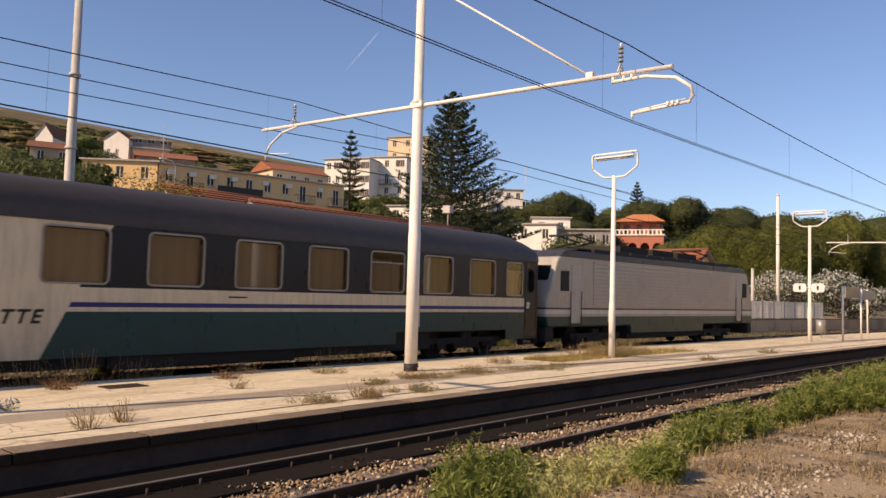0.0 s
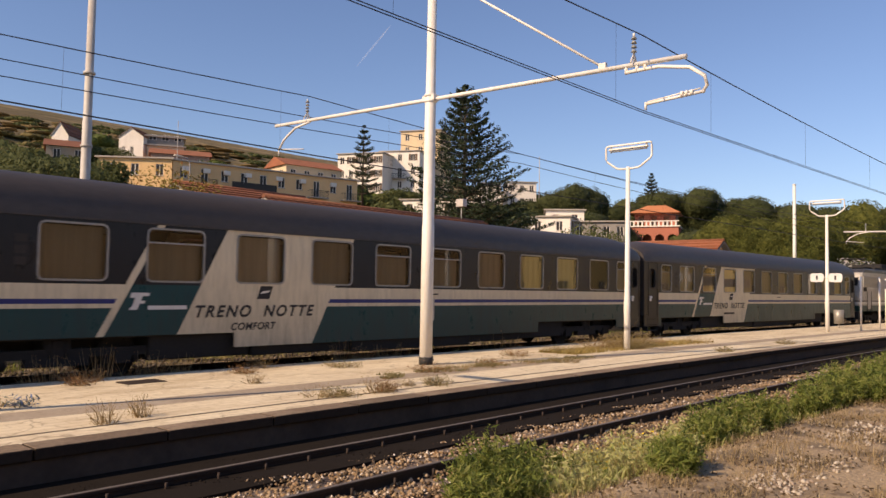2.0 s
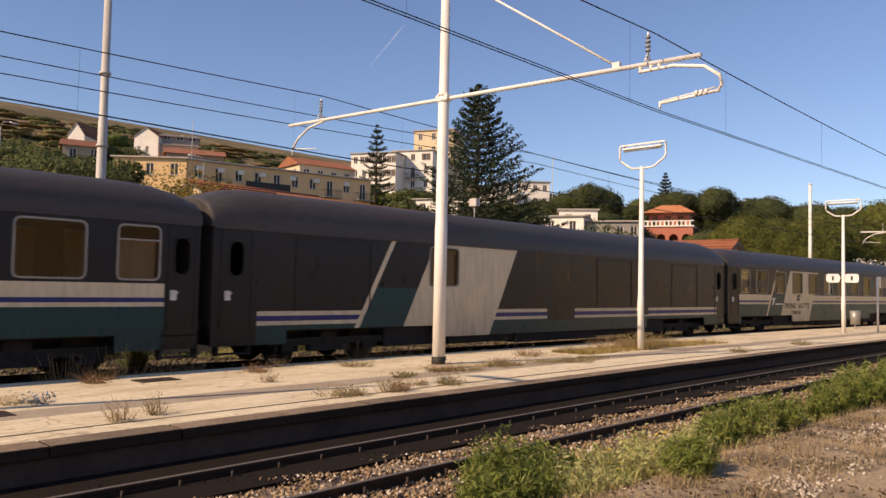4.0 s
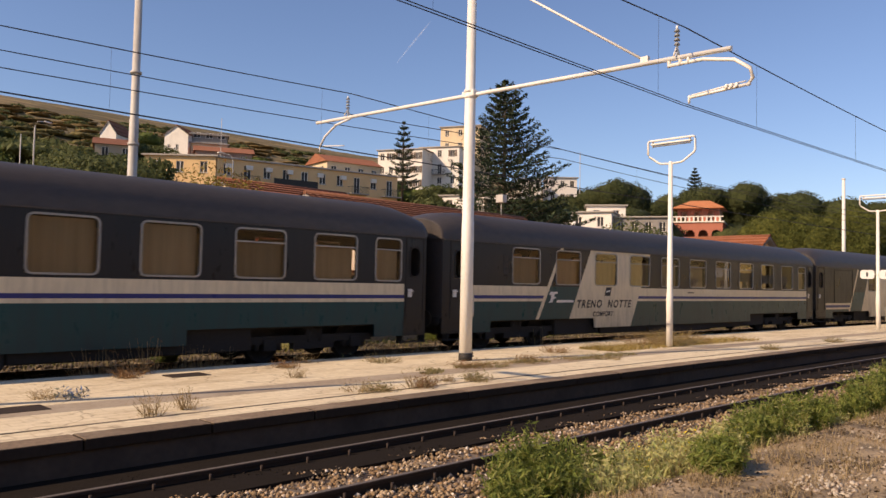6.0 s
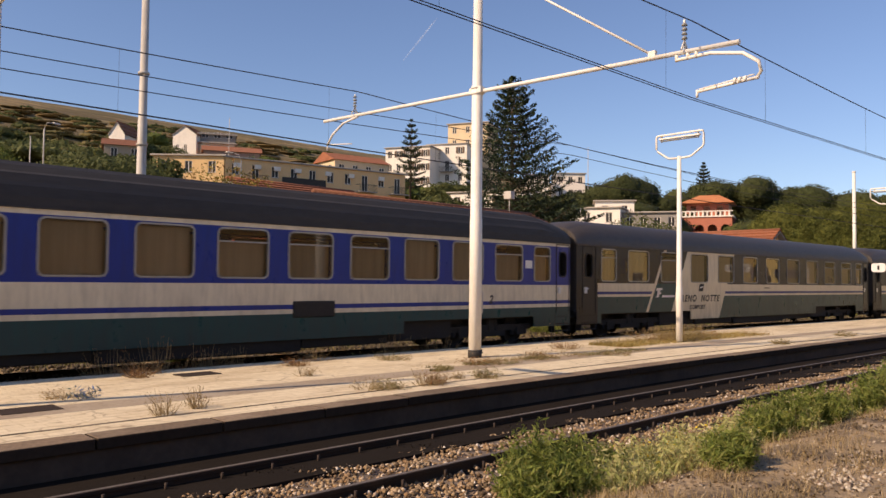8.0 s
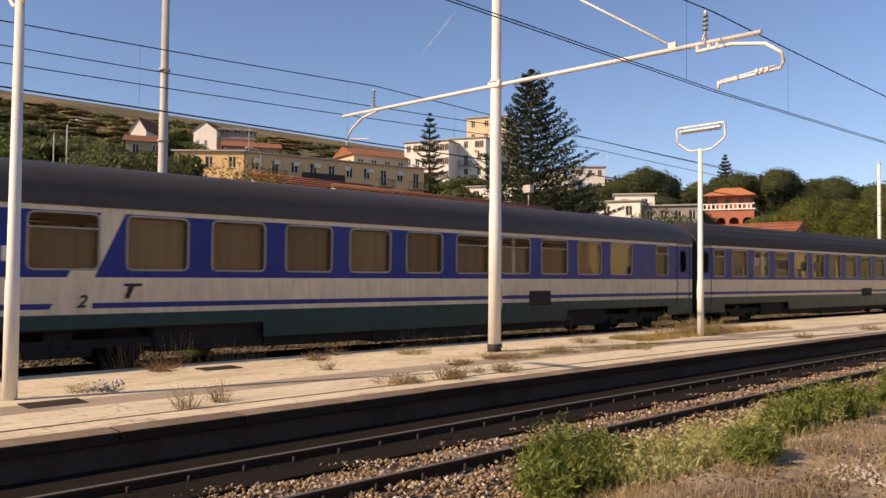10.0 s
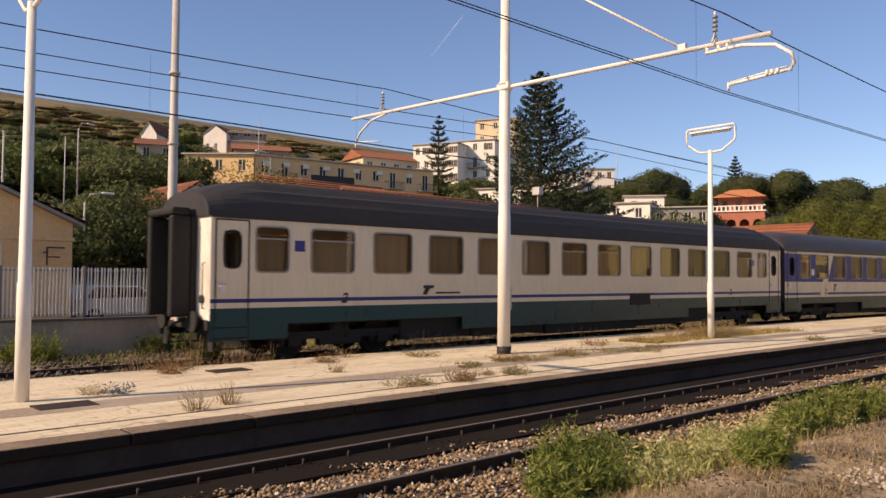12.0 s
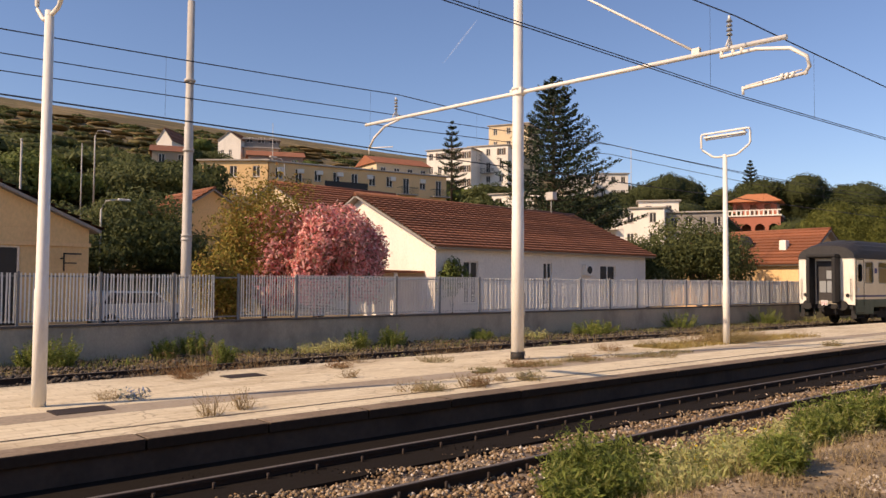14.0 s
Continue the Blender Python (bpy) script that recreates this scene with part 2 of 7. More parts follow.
def prism(bm, poly, axis, a, b, mi=0):
    """A polygon pushed along an axis from a to b. axis 'x': poly is (y, z); 'y': (x, z); 'z': (x, y)."""
    put = {"x": lambda p, t: (t, p[0], p[1]), "y": lambda p, t: (p[0], t, p[1]), "z": lambda p, t: (p[0], p[1], t)}[axis]
    lo, hi = [bm.verts.new(put(p, a)) for p in poly], [bm.verts.new(put(p, b)) for p in poly]
    n = len(poly)
    for k in range(n):
        bm.faces.new((lo[k], lo[(k + 1) % n], hi[(k + 1) % n], hi[k])).material_index = mi
    bm.faces.new(lo[::-1]).material_index = mi
    bm.faces.new(hi).material_index = mi
    bmesh.ops.recalc_face_normals(bm, faces=bm.faces)
    return bm


def quads(name, verts, faces, material, smooth=False, mi=None):
    me = bpy.data.meshes.new(name)
    me.from_pydata(verts, [], faces)
    for m in (material if isinstance(material, (list, tuple)) else [material]):
        me.materials.append(m)
    if mi is not None:
        me.polygons.foreach_set("material_index", mi)
    if smooth:
        me.polygons.foreach_set("use_smooth", [True] * len(me.polygons))
    me.update()
    return me


# ---------------------------------------------------------------- the line of the railway
BEND, BEND_END = 0.0015, 110.0        # the line bends towards the camera's side ahead


def off(s):
    if s <= 0:
        return 0.0
    if s <= BEND_END:
        return -BEND * s * s / 2
    return -BEND * BEND_END ** 2 / 2 - BEND * BEND_END * (s - BEND_END)


def heading(s):
    return -math.degrees(math.atan(BEND * min(max(s, 0.0), BEND_END)))


def on_line(s, y, z=0.0):
    return pose(s, off(s) + y, z, 0, 0, heading(s))


def sweep(name, prof, s0, s1, step, material, closed=True, mi=None, smooth=False):
    """A section (y, z) drawn along the line."""
    n = max(1, int(round((s1 - s0) / step)))
    vs, fs, ids = [], [], []
    k = len(prof)
    for i in range(n + 1):
        s = s0 + (s1 - s0) * i / n
        vs += [(s, off(s) + y, z) for y, z in prof]
    for i in range(n):
        for j in range(k if closed else k - 1):
            fs.append((i * k + j, i * k + (j + 1) % k, (i + 1) * k + (j + 1) % k, (i + 1) * k + j))
            ids.append(mi[j] if mi else 0)
    if closed:
        fs += [tuple(range(k))[::-1], tuple(n * k + j for j in range(k))]
        ids += [0, 0]
    return quads(name, vs, fs, material, smooth, ids)


TRACK_1, TRACK_2, GAUGE = 6.88, 17.02, 1.505
PLAT_NEAR, PLAT_FAR, PLAT_Z = 8.52, 14.85, 0.29
WALL_Y = 21.5


def plat_z(y):
    """The platform falls slightly towards the far track."""
    return PLAT_Z - 0.016 * max(0.0, y - 8.9)


def hill(x, y):
    """Height of the land."""
    yy = y - off(x)
    if yy < 4.6:
        base = 0.18 + 0.05 * noise.noise(Vector((x * 0.4, y * 0.4, 0)))
        k = min(1.0, max(0.0, (yy - 3.6) / 1.0))
        base = base * (1 - k) - 0.16 * k
    elif yy < WALL_Y + 0.5:
        base = -0.16
    else:
        base = -0.16 + min(1, (yy - WALL_Y - 0.5)) * 0.35
    if y > 30:
        base += 0.205 * (y - 30) * min(1.0, (y - 30) / 25.0)
        base += 1.6 * noise.noise(Vector((x * 0.012, y * 0.012, 3.0))) * min(1, (y - 30) / 40.0)
    if y > 170:
        base += 0.037 * (y - 170)
    if y > 430:
        base -= 0.242 * (y - 430) * 0.8
    return base
# ---------------------------------------------------------------- ground
def soil_material():
    m, nt, p, _ = _nodes("dry_soil_and_grass")
    v = _coords(nt)
    n1, n2, n3 = _noise(nt, v, 18.0, 6), _noise(nt, v, 1.3, 6), _noise(nt, v, 0.035, 7, 0.65)
    c = _mix(nt, _ramp(nt, n1, 0.3, 0.7), (0.44, 0.325, 0.195), (0.24, 0.175, 0.105))
    c = _mix(nt, _ramp(nt, n2, 0.46, 0.62, 0, 0.9), c, (0.065, 0.046, 0.031))
    sep = nt.nodes.new("ShaderNodeSeparateXYZ")
    nt.links.new(v, sep.inputs[0])
    up = _ramp(nt, sep.outputs["Y"], 26, 40)
    hillc = _mix(nt, _ramp(nt, n3, 0.42, 0.6), (0.27, 0.19, 0.088), (0.14, 0.108, 0.043))
    n4 = _noise(nt, _coords(nt, (0.12, 1, 1)), 0.13, 8, 0.7)
    hillc = _mix(nt, _ramp(nt, n4, 0.44, 0.54, 0, 0.9), hillc, (0.10, 0.075, 0.03))
    c = _mix(nt, up, c, hillc)
    nt.links.new(c, p.inputs["Base Color"])
    p.inputs["Roughness"].default_value = 0.95
    _bump(nt, p, n1, 0.8, 0.04)
    return m


M["soil"] = soil_material()


def ground():
    xs = [-3000, -1500, -700, -350, -200, -120, -80, -50, -30, -20, -12] + [-8 + 0.8 * i for i in range(55)] + \
         [36 + 3 * i for i in range(30)] + [126 + 9 * i for i in range(40)] + [500, 560, 640, 760, 950, 1300, 1900, 3000]
    ys = [-3000, -1200, -500, -200, -100, -60, -35, -20, -12, -8] + [-6 + 0.6 * i for i in range(21)] + \
         [7.5, 9, 12, 15, 18, 21, 21.9, 22.3, 22.8, 24, 27] + [30 + 3 * i for i in range(40)] + [150 + 3 * i for i in range(108)] + \
         [480, 520, 580, 680, 900, 1500, 3000]
    vs = []
    for y in ys:
        for x in xs:
            yy = y + (off(x) if 3.0 < y < 28 else 0.0)
            z = hill(x, yy)
            if y > 140 and y < 440:
                z += 1.1 * math.sin(y * 0.36 + 4.5 * noise.noise(Vector((x * 0.01, y * 0.01, 0))))
            vs.append((x, yy, z))
    w = len(xs)
    fs = [(j * w + i, j * w + i + 1, (j + 1) * w + i + 1, (j + 1) * w + i) for j in range(len(ys) - 1) for i in range(w - 1)]
    ob = new("ground", quads("ground", vs, fs, M["soil"], True))
    tagged(ob, "dry earth and yellowed grass rising into a terraced hillside", "ground", kind="structure")


ground()


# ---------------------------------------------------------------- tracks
# black strip stands in for the shade along the platform foot
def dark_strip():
    ob = new("ballast_strip", sweep("strip", [(TRACK_1 + 0.12, -0.2), (PLAT_NEAR + 0.05, -0.2), (PLAT_NEAR + 0.05, -0.085), (TRACK_1 + 0.12, -0.098)], -60, 190, 4, M["foot_shade"]))
    tagged(ob, "ground at the platform foot, black for the shade there", "ballast", kind="structure")


M["foot_shade"] = surface("shade_black_grit", (0.024, 0.019, 0.0155), (0.017, 0.0135, 0.011), 0.95, fine=30, coarse=2, bump=0.6, spec=0.05)
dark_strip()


def track(name, yc, label):
    root = thing(name, label, "railway track", kind="structure")
    part("ballast_bed", sweep("bed", [(yc - 2.0, -0.2), (yc + 1.68, -0.2), (yc + 1.68, -0.155), (yc - 1.55, -0.155)], -60, 190, 4, M["bed"]), None, root)
    for side in (-1, 1):
        y = yc + side * GAUGE / 2
        prof = [(y - 0.07, -0.16), (y + 0.07, -0.16), (y + 0.07, -0.145), (y + 0.012, -0.125), (y + 0.012, -0.045), (y + 0.036, -0.035),
                (y + 0.036, -0.006), (y + 0.028, 0.0), (y - 0.028, 0.0), (y - 0.036, -0.006), (y - 0.036, -0.035), (y - 0.012, -0.045), (y - 0.012, -0.125), (y - 0.07, -0.145)]
        part("rail", sweep("rail", prof, -60, 190, 2, [M["rail"], M["rail_top"]], mi=[0] * 7 + [1] + [0] * 6), None, root)
    bm = bmesh.new()
    box(bm, -0.13, 0.13, -1.25, 1.25, -0.24, -0.135)
    me = mesh_of(bevel(bm, 0.015), "sleeper", M["sleeper"])
    bm = bmesh.new()
    for y in (-GAUGE / 2, GAUGE / 2):
        for d in (-0.11, 0.11):
            box(bm, -0.05, 0.05, y + d - 0.03, y + d + 0.03, -0.14, -0.115)
            tube(bm, [(0, y + d, -0.13), (0, y + d, -0.03)], 0.017, 6)
    fast = mesh_of(bm, "fastening", M["rail"])
    s = -20.0
    while s < 110:
        ob = part("sleeper", me, None, root)
        ob.matrix_basis = on_line(s, yc)
        part("rail_fastening", fast, None, ob)
        s += 0.62
    return root


track("track_near", TRACK_1, "rusty rails on sleepers in brown ballast beside the platform")
track("track_far", TRACK_2, "rails in stony weed-grown ballast between platform and wall")


# ---------------------------------------------------------------- platform
M["joint"] = surface("open_joint", (0.09, 0.068, 0.048), (0.05, 0.038, 0.028), 0.95, fine=15, coarse=0.8, stain=(0.3, 0.24, 0.17), stain_amt=0.6)


def platform():
    root = thing("platform", "sun-bleached concrete island platform with dark worn strips", "platform", kind="structure")
    z = PLAT_Z
    part("slab", sweep("slab", [(PLAT_NEAR + 0.4, -0.3), (PLAT_FAR, -0.3), (PLAT_FAR, plat_z(PLAT_FAR) - 0.03), (PLAT_FAR - 0.02, plat_z(PLAT_FAR)), (PLAT_NEAR + 0.4, z)], -60, 190, 2, M["platform"]), None, root)
    # face colour is darkened to carry the shade on this side
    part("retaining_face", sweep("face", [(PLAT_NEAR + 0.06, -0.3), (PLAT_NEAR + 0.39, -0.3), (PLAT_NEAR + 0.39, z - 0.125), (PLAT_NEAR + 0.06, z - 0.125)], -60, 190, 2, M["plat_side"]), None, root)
    part("worn_strip", sweep("strip", [(10.55, plat_z(10.55) - 0.01), (11.35, plat_z(11.35) - 0.01), (11.3, plat_z(11.3) + 0.004), (10.6, plat_z(10.6) + 0.004)], -60, 190, 1.5, M["screed"]), None, root, "dark worn strip along the platform")
    part("drain_line", sweep("drain", [(9.40, z - 0.02), (9.47, z - 0.02), (9.465, z - 0.004), (9.405, z - 0.004)], -60, 190, 2, M["joint"]), None, root, "narrow dark joint line")
    rng = random.Random(4)
    bm = bmesh.new()
    box(bm, -0.742, 0.742, 0.0, 0.39, -0.12, 0.012)
    bevel(bm, 0.018, 2)
    bm.normal_update()
    # faces off the top take a near-black copy, shade put into the colour
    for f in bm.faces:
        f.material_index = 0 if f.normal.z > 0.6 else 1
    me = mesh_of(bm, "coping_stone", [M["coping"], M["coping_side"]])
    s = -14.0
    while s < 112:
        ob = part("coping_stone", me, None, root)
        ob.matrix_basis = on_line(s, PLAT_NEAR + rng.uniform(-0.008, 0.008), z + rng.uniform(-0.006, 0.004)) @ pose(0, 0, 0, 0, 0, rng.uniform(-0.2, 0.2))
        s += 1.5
    # cover plates
    bm = bmesh.new()
    box(bm, -0.38, 0.38, -0.24, 0.24, -0.02, 0.012)
    pl = mesh_of(bevel(bm, 0.008), "manhole_cover", M["rail"])
    for s, y in ((3.35, 11.15), (7.0, 13.6)):
        ob = tagged(part("manhole_cover", pl, None), "dark rusty metal inspection cover in the platform", "manhole cover", kind="structure")
        ob.matrix_basis = on_line(s, y, plat_z(y) + 0.004)


platform()


# ---------------------------------------------------------------- boundary wall and fence
def boundary():
    root = thing("wall_boundary", "grey rendered low boundary wall beyond the tracks", "wall", kind="structure")
    part("wall_body", sweep("wall", [(WALL_Y, -0.3), (WALL_Y + 0.28, -0.3), (WALL_Y + 0.28, 0.80), (WALL_Y, 0.80)], -60, 130, 2, M["wall"]), None, root)
    part("wall_coping", sweep("cap", [(WALL_Y - 0.04, 0.80), (WALL_Y + 0.32, 0.80), (WALL_Y + 0.32, 0.86), (WALL_Y - 0.04, 0.86)], -60, 130, 2, M["wall_cap"]), None, root)
    bm = bmesh.new()
    box(bm, -0.035, 0.035, 0.1, 0.17, 0.84, 2.24)
    post = mesh_of(bevel(bm, 0.006), "fence_post", M["fence_post"])
    bm = bmesh.new()
    box(bm, -0.019, 0.019, 0.118, 0.128, 0.93, 2.2)
    slat = mesh_of(bm, "slat", M["fence"])
    bm = bmesh.new()
    box(bm, -0.96, 0.96, 0.13, 0.16, -0.02, 0.02)
    rails = mesh_of(bm, "fence_rail", M["fence_post"])
    bm = bmesh.new()
    for k in range(27):
        z = 0.92 + 1.28 * k / 26
        box(bm, -0.96, 0.96, 0.118, 0.123, z - 0.012, z + 0.012)
    for k in range(16):
        x = -0.9 + 0.12 * k
        box(bm, x - 0.018, x + 0.018, 0.1235, 0.1285, 0.92, 2.2)
    grid = mesh_of(bm, "grille", M["fence"])
    bm = bmesh.new()
    box(bm, -0.036, 0.036, 0.118, 0.128, 0.92, 2.2)
    wide = mesh_of(bm, "wide_slat", M["fence"])
    s = -15.1
    n = 0
    rng = random.Random(7)
    while s < 70:
        mid = s + 1.0
        f = thing("fence_panel", "grey metal fence panel on the boundary wall", "fence", "panels of the boundary fence", at=on_line(mid, WALL_Y))
        part("post", post, None, f).matrix_basis = pose(-1.0, 0, 0)
        for z in (0.96, 2.12):
            part("fence_rail", rails, None, f).matrix_basis = pose(0, 0, z)
        if 11.5 < s < 19.5:
            part("grille", grid, None, f, "fine metal grille")
        elif s > 24 or s < 1:
            for k in range(19):
                part("slat", wide, None, f).matrix_basis = pose(-0.9 + 0.1 * k, rng.uniform(-0.006, 0.006), 0, 0, rng.uniform(-0.3, 0.3), 0)
        else:
            for k in range(22):
                if 10.15 < mid - 0.92 + 0.0876 * k < 10.95:
                    continue                    # slats torn out where a shrub grows through
                ob = part("slat", slat, None, f)
                ob.matrix_basis = pose(-0.92 + 0.0876 * k + rng.uniform(-0.006, 0.006), rng.uniform(-0.01, 0.01), 0, 0, rng.uniform(-0.5, 0.5), 0)
        s += 2.0
        n += 1


boundary()


# ---------------------------------------------------------------- catenary
def cat_pole(name, s, y, arms=True, height=9.6, base_z=PLAT_Z, material="pole"):
    root = thing(name, "cream-painted tubular catenary pole with a black base" if material == "pole" else "weathered grey tubular catenary pole behind the boundary wall",
                 "catenary pole", "catenary poles", at=on_line(s, y, base_z))
    bm = bmesh.new()
    steps = [(-0.07, 0.150), (3.2, 0.146), (3.22, 0.138), (6.4, 0.130), (6.42, 0.118), (height, 0.105)]
    part("mast", turned(bm, steps, 16), M[material], root)
    if material == "pole":
        bm = bmesh.new()
        tube(bm, [(0, 0, -0.075), (0, 0, 0.12)], 0.166, 16, 0, 0.162)
        part("base_collar", bm, M["black"], root, "black bitumen-painted base")
        bm = bmesh.new()
        box(bm, 0.13, 0.26, -0.02, 0.02, 0.02, 0.05)
        tube(bm, [(0.2, 0, 0.0), (0.24, 0, 0.12)], 0.02, 6)
        part("earth_clamp", bm, M["black"], root)
        bm = bmesh.new()
        box(bm, 0.1, 0.165, -0.1, 0.04, 0.98, 1.5)
        part("number_plate", bevel(bm, 0.006), M["pole_grey"], root, "small dark plate with unreadable marking")
    return root


def arm_set(root, material):
    """Cross arm over both tracks with its stay, insulators and registration arms (pole space: y across the line)."""
    z = 6.27
    bm = bmesh.new()
    tube(bm, [(0.02, 6.35, 6.45), (0.02, 0.2, z), (0.02, -6.45, 6.07)], 0.048, 10)
    part("cross_arm", bm, M[material], root)
    bm = bmesh.new()
    for dz in (-0.06, 0.08):
        tube(bm, [(0, 0, z + dz - 0.03), (0, 0, z + dz + 0.03)], 0.155, 14)
    box(bm, -0.1, 0.1, -0.19, 0.19, z - 0.06, z + 0.08)
    part("clamp", bevel(bm, 0.008), M[material], root)
    bm = bmesh.new()
    tube(bm, [(0.02, 0, 9.35), (0.02, -4.68, 6.2)], 0.026, 8)
    box(bm, -0.02, 0.06, -4.78, -4.62, 6.1, 6.26)
    part("stay_rod", bm, M[material], root)
    for y, zt, nm in ((-5.38, 6.72, 1), (4.85, 7.02, -1)):
        zb = 6.09 if y < 0 else 6.41
        bm = bmesh.new()
        tube(bm, [(0.02, y, zb), (0.02, y, zb + 0.18)], 0.02, 6)
        tube(bm, [(-0.1, y, zb + 0.03), (0.0, y, zb + 0.2), (0.02, y, zb + 0.3)], 0.018, 6)
        tube(bm, [(0.14, y, zb + 0.03), (0.04, y, zb + 0.2), (0.02, y, zb + 0.3)], 0.018, 6)
        for k in range(4):
            tube(bm, [(0.02, y, zb + 0.26 + 0.085 * k), (0.02, y, zb + 0.31 + 0.085 * k)], 0.058, 10, 1, 0.035)
        tube(bm, [(0.02, y, zb + 0.55), (0.02, y, zt)], 0.022, 6)
        part("insulator", mesh_of(bm, "insulator", [M[material], M["insulator"]]), None, root)
    # registration arm, platform side
    bm = bmesh.new()
    tube(bm, [(0.02, -5.2, 5.98), (0.03, -5.9, 5.98), (0.04, -6.5, 5.86), (0.05, -6.78, 5.66), (0.06, -6.82, 5.48), (0.06, -6.72, 5.36)], 0.035, 10)
    tube(bm, [(0.06, -6.78, 5.38), (0.05, -5.62, 5.31)], 0.03, 8)
    tube(bm, [(0.05, -6.7, 5.44), (0.05, -5.66, 5.35)], 0.014, 6)
    tube(bm, [(0.05, -5.62, 5.35), (0.05, -5.62, 5.20)], 0.025, 8)
    for y in (-6.55, -6.45, -6.36):
        tube(bm, [(0.05, y - 0.02, 5.39), (0.05, y + 0.03, 5.39)], 0.055, 8)
    for y in (-5.22, -5.45, -5.62):
        tube(bm, [(0.02, y, 5.95), (0.02, y, 6.13)], 0.035, 8)
    part("registration_arm", bm, M[material], root)
    bm = bmesh.new()
    tube(bm, [(0.02, 4.7, 6.36), (0.03, 5.4, 6.27), (0.04, 5.95, 6.0), (0.04, 6.2, 5.72)], 0.032, 8)
    tube(bm, [(0.04, 6.2, 5.74), (0.04, 5.0, 5.62)], 0.016, 6)
    tube(bm, [(0.04, 6.2, 5.72), (0.04, 6.2, 5.55)], 0.02, 6)
    part("registration_arm", bm, M[material], root)


p1 = cat_pole("catenary_pole", 13.37, 12.475)
arm_set(p1, "pole")
p2 = cat_pole("catenary_pole", 62.0, 12.1)
arm_set(p2, "pole")
p0 = cat_pole("catenary_pole", 9.43, 22.05, height=10.2, base_z=0.2, material="pole_grey")
for z in (3.0, 3.12, 5.65, 7.75):
    bm = bmesh.new()
    tube(bm, [(0, 0, z), (0, 0, z + 0.07)], 0.162, 14)
    part("band", bm, M["pole_grey"], p0)


def wire(label, pts, r, name="overhead_wire"):
    bm = bmesh.new()
    tube(bm, pts, r, 6)
    return tagged(part(name, bm, M["wire"]), label, "overhead wire", "overhead wires")


def span(y, z, s0, s1, sag, n=24, dy=0.0):
    return [(s, off(s0) + (off(s1) - off(s0)) * t + y + dy * t, z - sag * 4 * t * (1 - t)) for t, s in ((i / n, s0 + (s1 - s0) * i / n) for i in range(n + 1))]


S_A, S_B, S_C = -36.0, 13.37, 62.0
for yc, zc, zm, lab in ((6.98, 5.50, 6.98, "near"), (17.05, 5.69, 7.32, "far")):
    for a, b in ((S_A, S_B), (S_B, S_C), (S_C, 110.0)):
        for d in (-0.04, 0.04):
            wire("thin dark copper contact wire over the %s track" % lab, span(yc + d, zc, a, b, 0.03), 0.0085, "contact_wire")
        wire("thin dark messenger wire sagging over the %s track" % lab, span(yc, zm, a, b, 0.55), 0.013, "messenger_wire")
        t = 0.06
        k = 0
        while t < 1:
            s = a + (b - a) * t
            yo = off(a) + (off(b) - off(a)) * t + yc
            bm = bmesh.new()
            for ds in (0.0,):
                tube(bm, [(s + ds, yo, zc), (s + ds, yo, zm - 0.55 * 4 * t * (1 - t))], 0.0028, 4)
            tagged(part("dropper_wire", bm, M["wire"]), "very thin vertical dropper between messenger and contact wire", "dropper", "droppers")
            t += 0.115
            k += 1
for z in (8.55, 8.1):
    for a, b in ((-50.0, 30.0), (30.0, 108.0)):
        wire("thin dark feeder wire carried along the boundary wall", span(22.3, z, a, b, 0.9), 0.0145, "feeder_wire")


# ---------------------------------------------------------------- platform lamps
def lamp_post(s, y, s_turn=0.0):
    root = thing("platform_lamp", "cream platform lamp post with a six-sided tube frame and fluorescent tube", "lamp post", "lamps along the platform", at=on_line(s, y, plat_z(y)) @ pose(0, 0, 0, 0, 0, s_turn))
    bm = bmesh.new()
    part("post", turned(bm, [(-0.02, 0.098), (1.65, 0.096), (1.68, 0.086), (5.6, 0.062)], 14), M["pole"], root)
    bm = bmesh.new()
    box(bm, 0.06, 0.1, -0.05, 0.05, 1.1, 1.5)
    part("access_cover", bevel(bm, 0.005), M["pole_grey"], root)
    bm = bmesh.new()
    ring = [(0, -0.02, 5.62), (0.34, -0.02, 5.64), (0.42, -0.02, 5.67), (0.76, -0.02, 5.90), (0.80, -0.02, 5.97), (0.80, -0.02, 6.31), (0.785, -0.02, 6.37), (0.73, -0.02, 6.39), (-0.73, -0.02, 6.39), (-0.785, -0.02, 6.37), (-0.80, -0.02, 6.31), (-0.80, -0.02, 5.97), (-0.76, -0.02, 5.90), (-0.42, -0.02, 5.67), (-0.34, -0.02, 5.64), (0, -0.02, 5.62)]
    tube(bm, ring, 0.033, 8)
    tube(bm, [(0, 0, 5.52), (0, 0, 5.68)], 0.06, 10)
    part("frame", bm, M["pole"], root)
    bm = bmesh.new()
    box(bm, -0.68, 0.68, -0.09, 0.05, 6.245, 6.30)
    part("reflector", bevel(bm, 0.012), M["pole"], root)
    bm = bmesh.new()
    tube(bm, [(-0.6, -0.02, 6.205), (0.6, -0.02, 6.205)], 0.022, 10)
    for x in (-0.62, 0.62):
        box(bm, x - 0.02, x + 0.02, -0.05, 0.01, 6.18, 6.36)
    part("tube", bm, M["tube"], root, "unlit white fluorescent tube")
    return root


M["tube"] = surface("white_glass_tube", (0.30, 0.28, 0.25), (0.22, 0.2, 0.18), 0.3, bump=0)
for s, y in ((3.02, 11.97), (21.6, 11.85), (40.2, 11.95), (59.0, 11.9)):
    lamp_post(s, y, 90)
